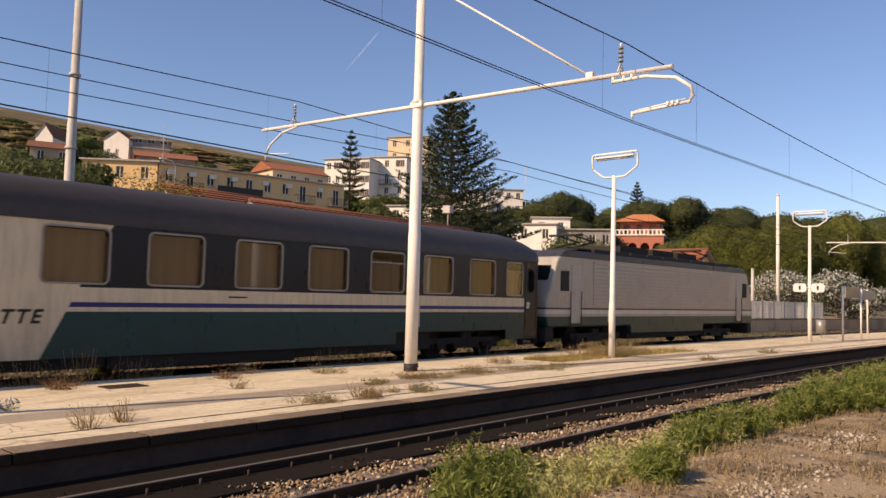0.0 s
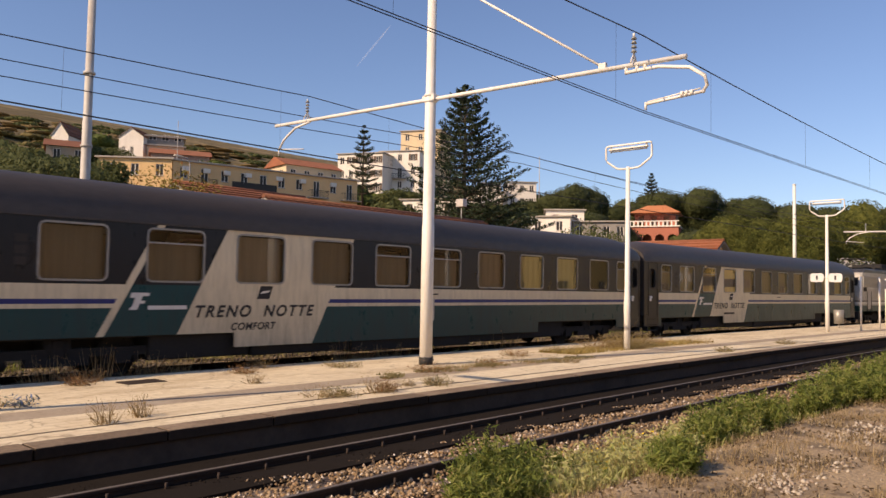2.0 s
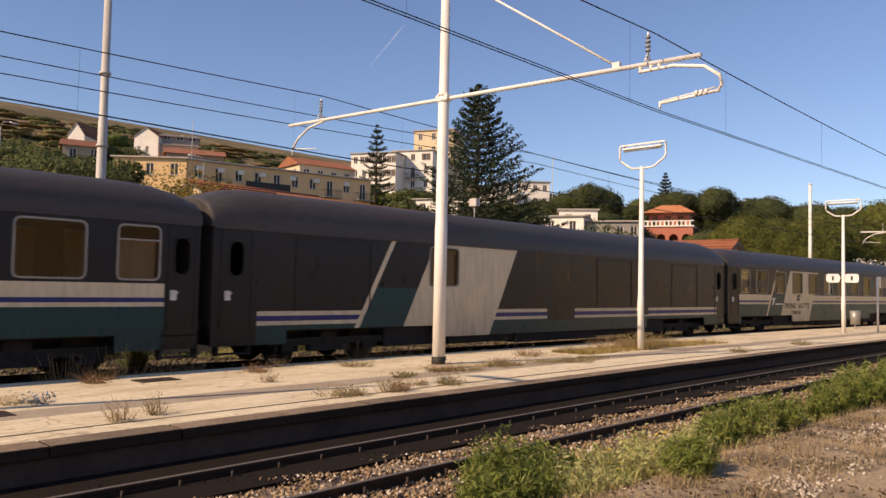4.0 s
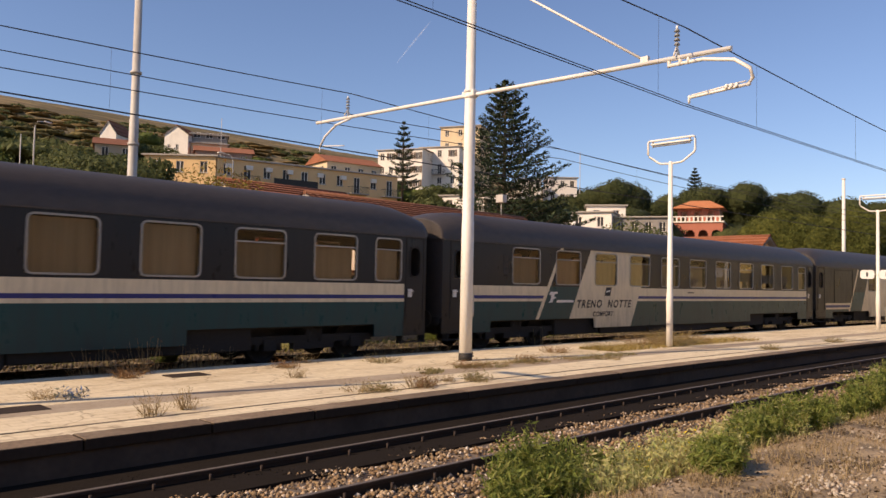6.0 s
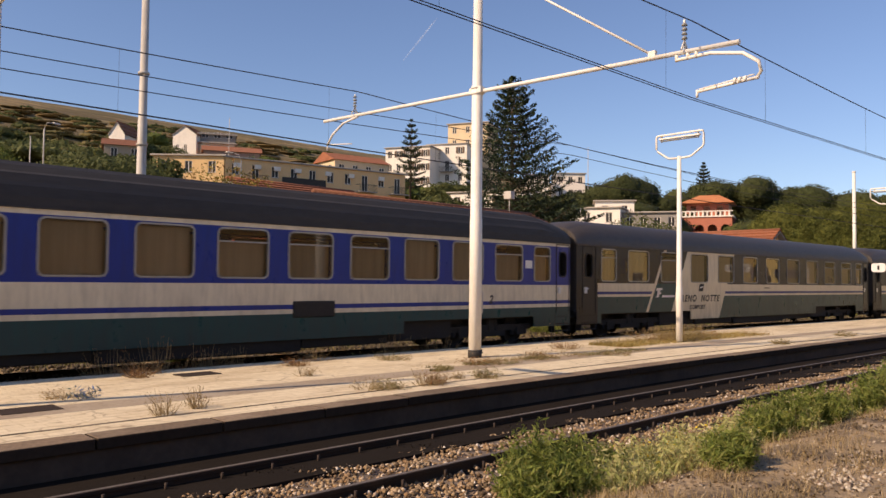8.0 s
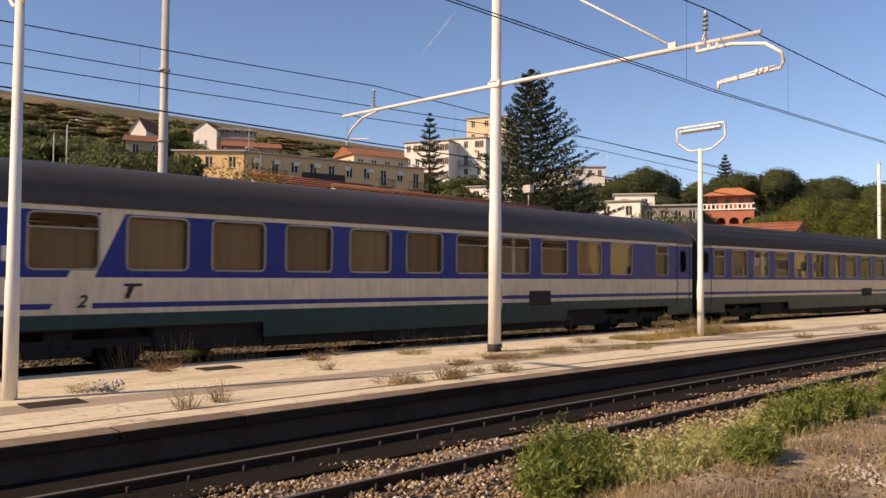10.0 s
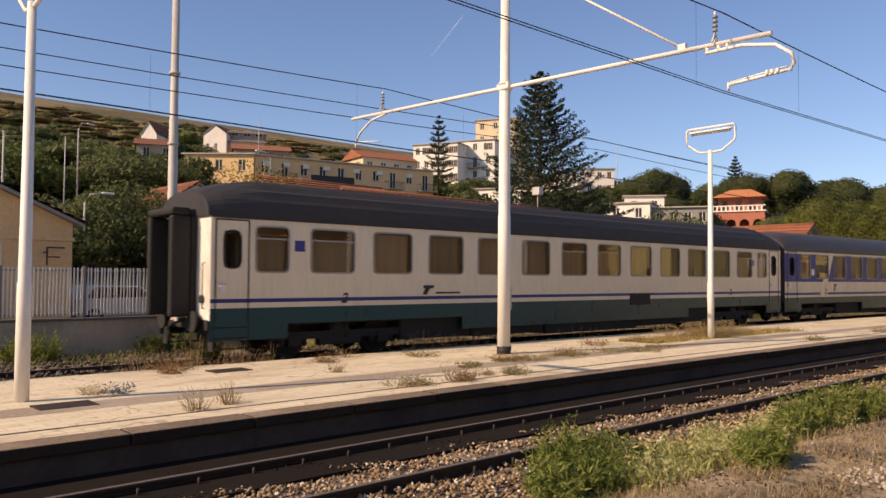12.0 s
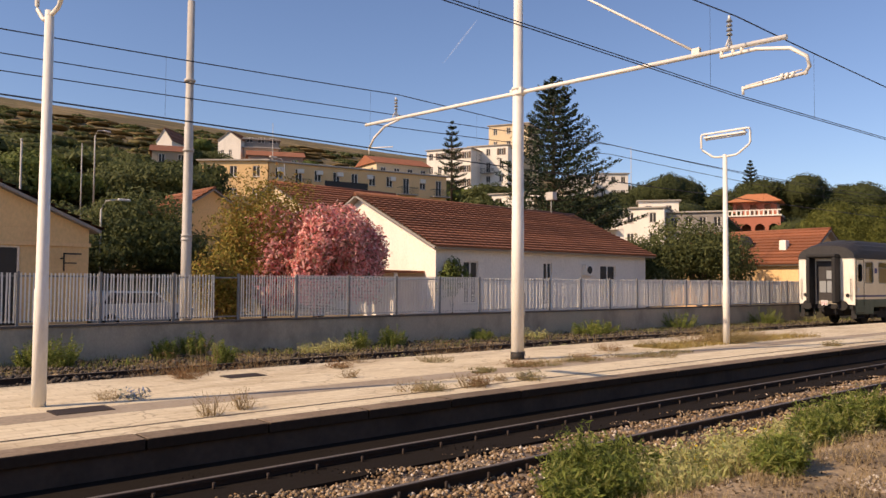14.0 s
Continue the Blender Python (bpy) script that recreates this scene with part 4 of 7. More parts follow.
def last_end(c):
    """Tail of the last coach: corridor recess, marker plate, lamps, hoses."""
    for y0, y1, z0, z1 in ((-0.74, -0.54, 1.1, 3.36), (0.54, 0.74, 1.1, 3.36), (-0.74, 0.74, 3.365, 3.54)):
        bm = bmesh.new()
        box(bm, -13.6, -13.155, y0, y1, z0, z1)
        part("bellows", bevel(bm, 0.06, 2), M["rubber"], c, "black rubber bellows standing out from the end")
    for y0, y1, z0, z1 in ((-0.36, -0.02, 1.62, 2.2), (0.02, 0.36, 1.62, 2.2)):
        bm = bmesh.new()
        box(bm, -12.965, -12.94, y0, y1, z0, z1)
        part("door_panel", bevel(bm, 0.01), M["door_grey"], c, "pale grey corridor door panel")
    bm = bmesh.new()
    box(bm, -12.965, -12.94, -0.3, 0.0, 2.3, 2.72)
    part("door_light", bevel(bm, 0.01), M["door_grey"], c)
    bm = bmesh.new()
    box(bm, -13.23, -13.2, -0.17, 0.17, 0.98, 1.24)
    plate = part("tail_marker", bevel(bm, 0.004), M["plate_white"], c, "white marker plate with faint red stripes")
    for k in range(4):
        bm = bmesh.new()
        x = -0.13 + 0.085 * k
        vs = [bm.verts.new((-13.2335, y, z)) for y, z in ((x, 1.0), (x + 0.025, 1.0), (x - 0.0 + 0.06, 1.22), (x + 0.035, 1.22))]
        bm.faces.new(vs)
        part("stripe", bm, M["red"], plate)
    for y in (-1.05, 1.05):
        bm = bmesh.new()
        tube(bm, [(-12.98, y, 1.5), (-13.06, y, 1.5)], 0.09, 12)
        part("tail_lamp", bm, M["rubber"], c, "dark round tail lamp")
        bm = bmesh.new()
        tube(bm, [(-13.03, y * 0.5, 0.95), (-13.2, y * 0.5, 0.7), (-13.1, y * 0.5, 0.45), (-13.02, y * 0.45, 0.6)], 0.03, 6)
        part("brake_hose", bm, M["rubber"], c)
        bm = bmesh.new()
        tube(bm, [(-13.04, y * 1.18, 1.3), (-13.1, y * 1.18, 1.3), (-13.1, y * 1.18, 2.3), (-13.04, y * 1.18, 2.3)], 0.018, 6)
        part("grab_rail", bm, M["steel"], c)
    bm = bmesh.new()
    tube(bm, [(-13.0, 0, 1.0), (-13.3, 0, 0.95), (-13.36, 0, 0.75), (-13.28, 0, 0.6)], 0.05, 8)
    part("coupling", bm, M["under"], c)


COACH_PITCH = 26.95
LENGTHEN = COACH_PITCH / 26.4       # bodies fill the pitch between couplings


def build_coaches():
    out = []
    out.append(night_coach("night_coach", "dark grey and teal night coach with a cream lettered panel", 1, 11, lit_panes=(8, 9), transoms=(1, 7)))
    out.append(night_coach("night_coach", "dark grey, cream and teal night coach with comfort lettering", 2, 12, lit_panes=(7, 8), transoms=(1, 4, 5), bare=(9,)))
    van = coach("luggage_van", "windowless dark luggage van with a low white and blue stripe", "van", [(18.2, 19.4)], [], [(0.3, 1.2), (25.2, 26.0)], False, "roof_smooth", "end_dark", (2.08, 3.21), (), seed=13, rise=1.06)
    for u0, u1 in ((2.9, 5.2), (8.4, 10.8), (21.6, 24.0)):
        bm = bmesh.new()
        for x0, x1, z0, z1 in ((u0, u0 + 0.03, 1.4, 3.2), (u1 - 0.03, u1, 1.4, 3.2), (u0, u1, 3.18, 3.21)):
            box(bm, 13.2 - x1, 13.2 - x0, -1.425, -1.405, z0, z1)
        part("sliding_door", bm, M["rubber"], van, "dark sliding loading door")
    bar(van, 13.2 - 13.5, 13.2 - 12.6, 1.6, 1.72, "wire", label="grey unreadable markings")
    out.append(van)
    out.append(night_coach("night_coach", "dark grey and teal night coach with half-open windows", 2, 14, lit_panes=(7,), transoms=(0, 1, 2, 3, 4, 5, 6, 7), bare=(8, 9), small=((1.13, 2.02),)))
    out.append(night_coach("night_coach", "dark grey and teal night coach coupled to a blue coach", 2, 15, lit_panes=(), transoms=(1, 8, 9)))
    wins = [(2.65 + 1.798 * k, 3.89 + 1.798 * k) for k in range(12)]
    a = coach("blue_coach", "bright blue, white and teal passenger coach with a ribbed dark roof", "blue", wins, [(1.27, 2.07), (24.2, 25.0)], [(0.25, 0.95), (25.2, 26.0)], True, "roof_ribbed", "end_dark", (2.05, 3.15), (3, 4, 5, 9, 10, 0), seed=16)
    number(a, 4.1, 1.36)
    bm = bmesh.new()
    box(bm, 13.2 - 10.95, 13.2 - 9.75, -1.44, -1.38, 1.1, 1.5)
    part("equipment_box", bevel(bm, 0.04, 2), M["under"], a, "dark box on the side")
    bar(a, 13.2 - 2.5, 13.2 - 2.18, 2.45, 2.7, "plate_white", label="small white pictogram plate")
    out.append(a)
    wins = [(22.10 - 1.788 * k, 23.35 - 1.788 * k) for k in range(11)]
    b = coach("blue_coach", "blue and white coach with a slanting white flash", "blue_stripe", wins, [(23.9, 24.75), (1.9, 2.7)], [(25.1, 26.0), (0.4, 1.3)], False, "roof_smooth", "end_dark", (2.08, 3.16), (0, 6, 7, 8), seed=17)
    number(b, 22.4, 1.34)
    xe = 13.2 - 21.6
    slanted(b, [(xe, 1.5), (xe + 0.1, 1.5), (xe + 0.2, 1.74), (xe + 0.34, 1.74), (xe + 0.36, 1.8), (xe - 0.02, 1.8), (xe, 1.74), (xe + 0.08, 1.74)], "lettering", label="dark operator emblem")
    bar(b, 13.2 - 23.77, 13.2 - 23.5, 2.22, 2.5, "plate_white", label="small white pictogram plate")
    bm = bmesh.new()
    box(bm, 13.2 - 9.6, 13.2 - 8.6, -1.44, -1.38, 1.1, 1.55)
    part("equipment_box", bevel(bm, 0.04, 2), M["under"], b, "dark box on the side")
    out.append(b)
    wins = [(22.51 - 1.798 * k, 23.725 - 1.798 * k) for k in range(12)]
    c = coach("white_coach", "white and teal last coach with a thin blue line", "white", wins, [(1.47, 2.25), (24.32, 25.14)], [(25.3, 26.1), (0.4, 1.25)], True, "roof_ribbed", "end_white", (2.11, 3.15), (0, 5, 6, 11), lit_panes=(7, 8, 9, 10), seed=18)
    number(c, 4.5, 1.38)
    number(c, 22.8, 1.38)
    xe = 13.2 - 20.15
    slanted(c, [(xe - 0.2, 1.55), (xe - 0.05, 1.55), (xe + 0.06, 1.72), (xe + 0.18, 1.72), (xe + 0.2, 1.8), (xe - 0.16, 1.8), (xe - 0.18, 1.72), (xe - 0.1, 1.72)], "lettering", label="dark operator emblem")
    bar(c, 13.2 - 2.8, 13.2 - 2.56, 2.58, 2.82, "blue_plate", label="dark blue pictogram plate")
    bm = bmesh.new()
    box(bm, 13.2 - 11.2, 13.2 - 10.0, -1.44, -1.38, 1.1, 1.5)
    part("equipment_box", bevel(bm, 0.04, 2), M["under"], c, "dark box on the side")
    bar(c, 13.2 - 24.17, 13.2 - 23.9, 2.6, 2.86, "blue_plate", label="dark blue pictogram plate")
    bar(c, 13.2 - 19.9, 13.2 - 19.0, 1.57, 1.62, "wire", label="faded grey marking, unreadable")
    last_end(c)
    out.append(c)
    for q in out:
        for ch in q.children:
            ch.matrix_basis = Matrix.Scale(LENGTHEN, 4, (1, 0, 0)) @ ch.matrix_basis
    return out


def locomotive():
    root = thing("locomotive", "light grey electric locomotive with ribbed sides and teal skirt", "locomotive")
    L = 9.45
    M["loco"] = livery("locomotive_paint", (0.008, 0.045, 0.047), [((0.42, 0.385, 0.33), ((0, 1, 1.35),)), ((0.035, 0.03, 0.03), band(1.62, 1.68)), ((0.62, 0.6, 0.55), band(1.45, 1.6)), ((0.05, 0.05, 0.055), ((0, 1, 3.58),))], dirt=0.4)
    bm = bmesh.new()
    prof = [(-L + 0.1, 0.95), (-3.5, 0.95), (-3.4, 0.6), (3.4, 0.6), (3.5, 0.95), (L - 0.1, 0.95), (L, 1.2), (L, 1.9), (L - 0.65, 3.5), (L - 1.2, 3.85), (-L + 1.2, 3.85), (-L + 0.65, 3.5), (-L, 1.9), (-L, 1.2)]
    prism(bm, prof, "y", -1.46, 1.46)
    part("body", bevel(bm, 0.07, 2), M["loco"], root)
    for y in (-1.468, 1.468):
        for k in range(12):
            bm = bmesh.new()
            z = 1.78 + 0.148 * k
            box(bm, -6.4, 6.4, y - 0.03, y + 0.03, z, z + 0.09)
            part("side_rib", bm, M["loco_rib"], root)
        for x in (-7.6, 7.6):
            bm = bmesh.new()
            box(bm, x - 0.3, x + 0.3, y - 0.012, y + 0.012, 1.1, 3.3)
            d = part("cab_door", bevel(bm, 0.01), M["loco_rib"], root)
            for x2 in (-0.36, 0.36):
                bm = bmesh.new()
                tube(bm, [(x + x2, y * 1.02, 1.0), (x + x2, y * 1.02, 2.3)], 0.02, 6)
                part("handrail", bm, M["steel"], d)
        for x in (-8.35, 8.35):
            bm = bmesh.new()
            box(bm, x - 0.26, x + 0.26, y - 0.012, y + 0.012, 2.3, 3.05)
            part("cab_side_window", bevel(bm, 0.03, 2), M["rubber"], root)
    for sg in (-1, 1):
        bm = bmesh.new()
        vs = [bm.verts.new(v) for v in ((sg * (L - 0.09), -1.25, 2.1), (sg * (L - 0.09), 1.25, 2.1), (sg * (L - 0.54), 1.25, 3.25), (sg * (L - 0.54), -1.25, 3.25))]
        bm.faces.new(vs)
        bmesh.ops.solidify(bm, geom=bm.faces, thickness=0.03)
        part("windscreen", bm, M["rubber"], root, "dark windscreen")
        for y in (-0.875, 0.875):
            bm = bmesh.new()
            tube(bm, [(sg * (L - 0.02), y, 1.0), (sg * (L + 0.2), y, 1.0)], 0.1, 10)
            tube(bm, [(sg * (L + 0.2), y, 1.0), (sg * (L + 0.26), y, 1.0)], 0.24, 14)
            part("buffer", bm, M["under"], root)
        bm = bmesh.new()
        x = sg * 5.4
        for dx, z in ((0, 4.05),):
            box(bm, x - 1.0, x + 1.0, -0.75, 0.75, 3.98, 4.05)
            for y in (-0.5, 0.5):
                for q in (-0.8, 0.8):
                    tube(bm, [(x + q, y, 3.8), (x + q, y, 4.0)], 0.06, 8)
                tube(bm, [(x - 0.9, y, 4.08), (x + 0.75, y * 0.8, 4.42)], 0.035, 6)
                tube(bm, [(x + 0.75, y * 0.8, 4.42), (x - 0.8, y * 0.7, 4.58)], 0.035, 6)
            tube(bm, [(x - 0.8, -0.8, 4.6), (x - 0.8, 0.8, 4.6)], 0.045, 6)
        part("pantograph", bm, M["under"], root, "folded dark pantograph")
        add_bogie(root, sg * 5.6)
    for y in (-1.35, 1.35):
        for k in range(9):
            bm = bmesh.new()
            box(bm, -6.3 + 1.42 * k, -5.0 + 1.42 * k, y - 0.08, y + 0.08, 3.82, 4.0)
            part("roof_louvre", bevel(bm, 0.015), M["under"], root)
    for sg in (-1, 1):
        bm = bmesh.new()
        prism(bm, [(sg * (L + 0.0), 0.45), (sg * (L - 0.5), 0.42), (sg * (L - 0.5), 0.95), (sg * (L - 0.02), 0.95)], "y", -1.4, 1.4)
        part("snow_plough", bm, M["under"], root)
    bm = bmesh.new()
    for x0, x1 in ((-3.6, -1.2), (-0.8, 1.2), (1.6, 3.6)):
        box(bm, x0, x1, -1.0, 1.0, 3.8, 4.32)
    for y in (-1.25, 1.25):
        tube(bm, [(-8, y, 3.98), (8, y, 3.98)], 0.03, 6)
        for k in range(13):
            tube(bm, [(-7.8 + 1.3 * k, y, 3.8), (-7.8 + 1.3 * k, y, 3.98)], 0.03, 6)
    part("roof_equipment", bm, M["under"], root)
    bm = bmesh.new()
    box(bm, -3.4, 3.4, -1.3, 1.3, 0.4, 0.9)
    part("underframe_box", bevel(bm, 0.05), M["under"], root)
    return root


M["loco_rib"] = surface("ribbed_grey_panel", (0.45, 0.42, 0.38), (0.37, 0.345, 0.31), 0.45, fine=10, coarse=1, stain=(0.25, 0.2, 0.16), stain_amt=0.5, bump=0.05, stretch=(0.5, 1, 1))
COACHES = build_coaches()
LOCO = locomotive()
# ---------------------------------------------------------------- plants and stones
M["bark"] = surface("bark", (0.14, 0.10, 0.07), (0.09, 0.065, 0.045), 0.95, fine=12, coarse=2, bump=0.8, stretch=(3, 3, 0.6))
M["leaf_dark"] = leafy("dark_green_leaves", [(0.065, 0.078, 0.028), (0.105, 0.122, 0.042), (0.165, 0.175, 0.064)], translucent=0.4)
M["leaf_mid"] = leafy("green_leaves", [(0.07, 0.09, 0.02), (0.11, 0.14, 0.032), (0.16, 0.185, 0.045)])
M["leaf_pine"] = leafy("pine_needles", [(0.025, 0.04, 0.02), (0.04, 0.058, 0.028), (0.06, 0.08, 0.036)], translucent=0.1)
M["leaf_olive"] = leafy("yellowing_leaves", [(0.13, 0.125, 0.022), (0.22, 0.185, 0.035), (0.32, 0.235, 0.05), (0.25, 0.115, 0.035)])
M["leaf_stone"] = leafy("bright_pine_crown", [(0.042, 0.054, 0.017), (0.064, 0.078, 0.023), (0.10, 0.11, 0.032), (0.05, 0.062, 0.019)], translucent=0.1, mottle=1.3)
M["flower_pink"] = leafy("pink_oleander", [(0.90, 0.38, 0.34), (0.74, 0.20, 0.20), (0.93, 0.52, 0.46), (0.93, 0.62, 0.55), (0.86, 0.31, 0.28), (0.16, 0.12, 0.045), (0.90, 0.44, 0.39), (0.10, 0.095, 0.03)], translucent=0.35)
M["flower_white"] = leafy("white_oleander", [(0.75, 0.72, 0.68), (0.05, 0.085, 0.03), (0.06, 0.09, 0.035), (0.7, 0.62, 0.58), (0.04, 0.07, 0.025)])
M["weed_green"] = leafy("green_weed", [(0.085, 0.12, 0.03), (0.18, 0.23, 0.05), (0.29, 0.33, 0.08), (0.37, 0.36, 0.12)], translucent=0.5)
M["weed_grey"] = leafy("grey_green_herb", [(0.42, 0.44, 0.16), (0.54, 0.52, 0.22), (0.60, 0.53, 0.24), (0.27, 0.32, 0.10)], translucent=0.45)
M["weed_dry"] = leafy("dry_grass", [(0.44, 0.33, 0.17), (0.30, 0.21, 0.10), (0.52, 0.41, 0.24), (0.15, 0.10, 0.045)], translucent=0.35)
M["weed_olive"] = leafy("olive_dry_weed", [(0.20, 0.175, 0.075), (0.30, 0.25, 0.11), (0.15, 0.14, 0.055), (0.36, 0.28, 0.14)], translucent=0.35)
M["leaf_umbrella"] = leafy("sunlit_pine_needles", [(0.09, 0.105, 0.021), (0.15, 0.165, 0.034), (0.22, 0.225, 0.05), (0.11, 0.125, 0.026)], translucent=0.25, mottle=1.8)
M["weed_tall"] = leafy("straw_yellow_grass", [(0.42, 0.31, 0.11), (0.32, 0.235, 0.075), (0.48, 0.37, 0.14), (0.24, 0.20, 0.06)], translucent=0.4)
M["weed_rust"] = leafy("rusty_dry_weed", [(0.28, 0.14, 0.06), (0.20, 0.10, 0.045), (0.34, 0.20, 0.09)], translucent=0.3)
M["weed_blue"] = leafy("blue_flowering_weed", [(0.14, 0.20, 0.36), (0.22, 0.26, 0.30), (0.12, 0.15, 0.08)], translucent=0.2)
M["yellow_flower"] = leafy("yellow_flowers", [(0.75, 0.55, 0.03), (0.65, 0.45, 0.02)])


_ico = {}


def core(lobes, rng, size=0.9, sub=2):
    """Uneven solid cores of the lobes of a crown, as vertices and triangles."""
    if sub not in _ico:
        bm = bmesh.new()
        bmesh.ops.create_icosphere(bm, subdivisions=sub, radius=1.0)
        _ico[sub] = (np.array([v.co[:] for v in bm.verts]), np.array([[v.index for v in f.verts] for f in bm.faces]))
        bm.free()
    d, tri = _ico[sub]
    vs, fs = [], []
    for c, r in lobes:
        k = 1 + 0.10 * np.sin(d[:, 0] * 7 + c[0] * 3) * np.sin(d[:, 1] * 6 + c[1]) + rng.normal(0, 0.045, len(d))
        fs.append(tri + len(vs) * len(d))
        vs.append(np.array(c) + d * np.array(r) * size * k[:, None])
    return np.concatenate(vs), np.concatenate(fs)


def leaf_mesh(name, centres, normals, size, material, rng, aspect=1.5, droop=0.0, solid=None):
    """Many small leaf clumps: folded quads at the given places."""
    n = len(centres)
    nrm = normals + rng.normal(0, 0.55, (n, 3))
    nrm /= np.linalg.norm(nrm, axis=1)[:, None] + 1e-9
    t = np.cross(nrm, rng.normal(0, 1, (n, 3)))
    t[:, 2] -= droop
    t /= np.linalg.norm(t, axis=1)[:, None] + 1e-9
    b = np.cross(nrm, t)
    s = (size * rng.uniform(0.55, 1.35, n))[:, None]
    v = np.stack([centres - t * s * aspect, centres + b * s * 0.55 + nrm * s * 0.15, centres + t * s * aspect, centres - b * s * 0.55 + nrm * s * 0.15], 1).reshape(-1, 3)
    me = bpy.data.meshes.new(name)
    li, ls = np.arange(4 * n), np.arange(0, 4 * n, 4)
    if solid is not None:
        li, ls = np.concatenate([li, solid[1].ravel() + 4 * n]), np.concatenate([ls, 4 * n + 3 * np.arange(len(solid[1]))])
        v = np.concatenate([v, solid[0]])
    me.vertices.add(len(v))
    me.vertices.foreach_set("co", v.ravel())
    me.loops.add(len(li))
    me.loops.foreach_set("vertex_index", li)
    me.polygons.add(len(ls))
    me.polygons.foreach_set("loop_start", ls)
    me.materials.append(material)
    me.update()
    me.validate()
    return me


def lobe_points(lobes, n, rng, inner=0.55, uneven=1.0):
    """Places on and inside a group of uneven lobes (centre, radii)."""
    vol = np.array([r[0] * r[1] + r[1] * r[2] + r[0] * r[2] for _, r in lobes])
    pick = rng.choice(len(lobes), n, p=vol / vol.sum())
    c, r = np.array([l[0] for l in lobes])[pick], np.array([l[1] for l in lobes])[pick]
    d = rng.normal(0, 1, (n, 3))
    d /= np.linalg.norm(d, axis=1)[:, None]
    k = inner + (1 - inner) * rng.random(n) ** 0.6
    lump = 1 + uneven * (0.13 * np.sin(d[:, 0] * 7 + c[:, 0] * 3) * np.sin(d[:, 1] * 6 + c[:, 1]) + 0.1 * np.sin(d[:, 2] * 9 + c[:, 0]))
    return c + d * r * (k * lump)[:, None], d


def tree(name, label, x, y, height, width, material, seed, leaf=0.16, n=5000, lobes=9, trunk=0.35, low=0.25, flat=0.8, z=None, aspect=1.3, group="", category="tree", spread=0.36, solid=False, inner=0.55):
    rng = np.random.default_rng(seed)
    z = hill(x, y) - 0.1 if z is None else z
    root = thing(name, label, category, group, at=pose(x, y, z))
    base = height * low
    L = []
    for k in range(lobes):
        a = 2 * math.pi * (k * 0.618 + rng.uniform(-0.1, 0.1))
        rad = width / 2 * (0.58 if k else 0.0) * math.sqrt(rng.uniform(0.3, 1.0))
        hz = base + (height - base) * ((0.3 if low > 0.05 else 0.12) + 0.45 * rng.random()) if k else base + (height - base) * 0.62
        rr = width * spread * rng.uniform(0.55, 0.85)
        rz = (height - base) * 0.5 * rng.uniform(0.5, 0.8) * flat
        hz = min(hz, height - rz * 0.95)
        L.append(((rad * math.cos(a), rad * math.sin(a), hz), (rr, rr, rz)))
    bm = bmesh.new()
    tube(bm, [(0, 0, -0.3), (0.1 * trunk, 0, base * 0.6), (0, 0.1 * trunk, base + (height - base) * 0.35)], trunk, 9, 0, trunk * 0.5)
    for (cx, cy, cz), rr in L[1:7]:
        tube(bm, [(0, 0, base * 0.8), (cx * 0.45, cy * 0.45, base + (cz - base) * 0.55), (cx * 0.9, cy * 0.9, cz)], trunk * 0.4, 6, 0, trunk * 0.1)
    part("trunk", bm, M["bark"], root)
    p, d = lobe_points(L, n, rng, inner, 0.35 if solid else 1.0)
    p[:, 2] = np.maximum(p[:, 2], 0.15)
    part("crown", leaf_mesh("crown", p, d, leaf, M[material], rng, aspect, solid=core(L, rng, 0.82, 3) if solid else None), None, root)
    return root


def norfolk_pine(x, y, z, height, width, seed, label, n_tiers=22, needle=0.3):
    rng = np.random.default_rng(seed)
    root = thing("norfolk_pine", label, "tree", "tiered pines", at=pose(x, y, z))
    bm = bmesh.new()
    tube(bm, [(0, 0, -1), (0, 0, height * 0.6), (0, 0, height)], 0.012 * height + 0.08, 8, 0, 0.03)
    pts, nrm = [], []
    for k in range(n_tiers):
        f = k / (n_tiers - 1)
        h = height * (0.10 + 0.89 * f)
        L = width / 2 * (1 - f) ** 0.75 * rng.uniform(0.82, 1.1) + 0.25
        m = 7
        for j in range(m):
            a = 2 * math.pi * (j + 0.5 * (k % 2)) / m + rng.uniform(-0.2, 0.2)
            l = L * rng.uniform(0.8, 1.1)
            rise = 0.36 + 0.34 * f
            end = (l * math.cos(a), l * math.sin(a), h + rise * l * 0.55)
            mid = (end[0] * 0.5, end[1] * 0.5, h + 0.02 * l)
            tube(bm, [(0, 0, h), mid, end], 0.05, 4, 0, 0.015, cap=False)
            cnt = int(24 + l * 20)
            for q in range(cnt):
                u = 0.25 + 0.8 * (q + rng.random()) / cnt
                px, py = end[0] * u, end[1] * u
                pz = h + (rise * l * 0.55) * u * u
                w = 0.20 * l * (1.15 - abs(u - 0.6)) * 0.55 + 0.12
                o = rng.uniform(-w, w)
                pts.append((px - math.sin(a) * o, py + math.cos(a) * o, pz + rng.uniform(-0.1, 0.22)))
                nrm.append((0, 0, 1))
    part("trunk", bm, M["bark"], root)
    part("foliage", leaf_mesh("foliage", np.array(pts), np.array(nrm, float), needle, M["leaf_pine"], rng, 1.6), None, root)
    return root


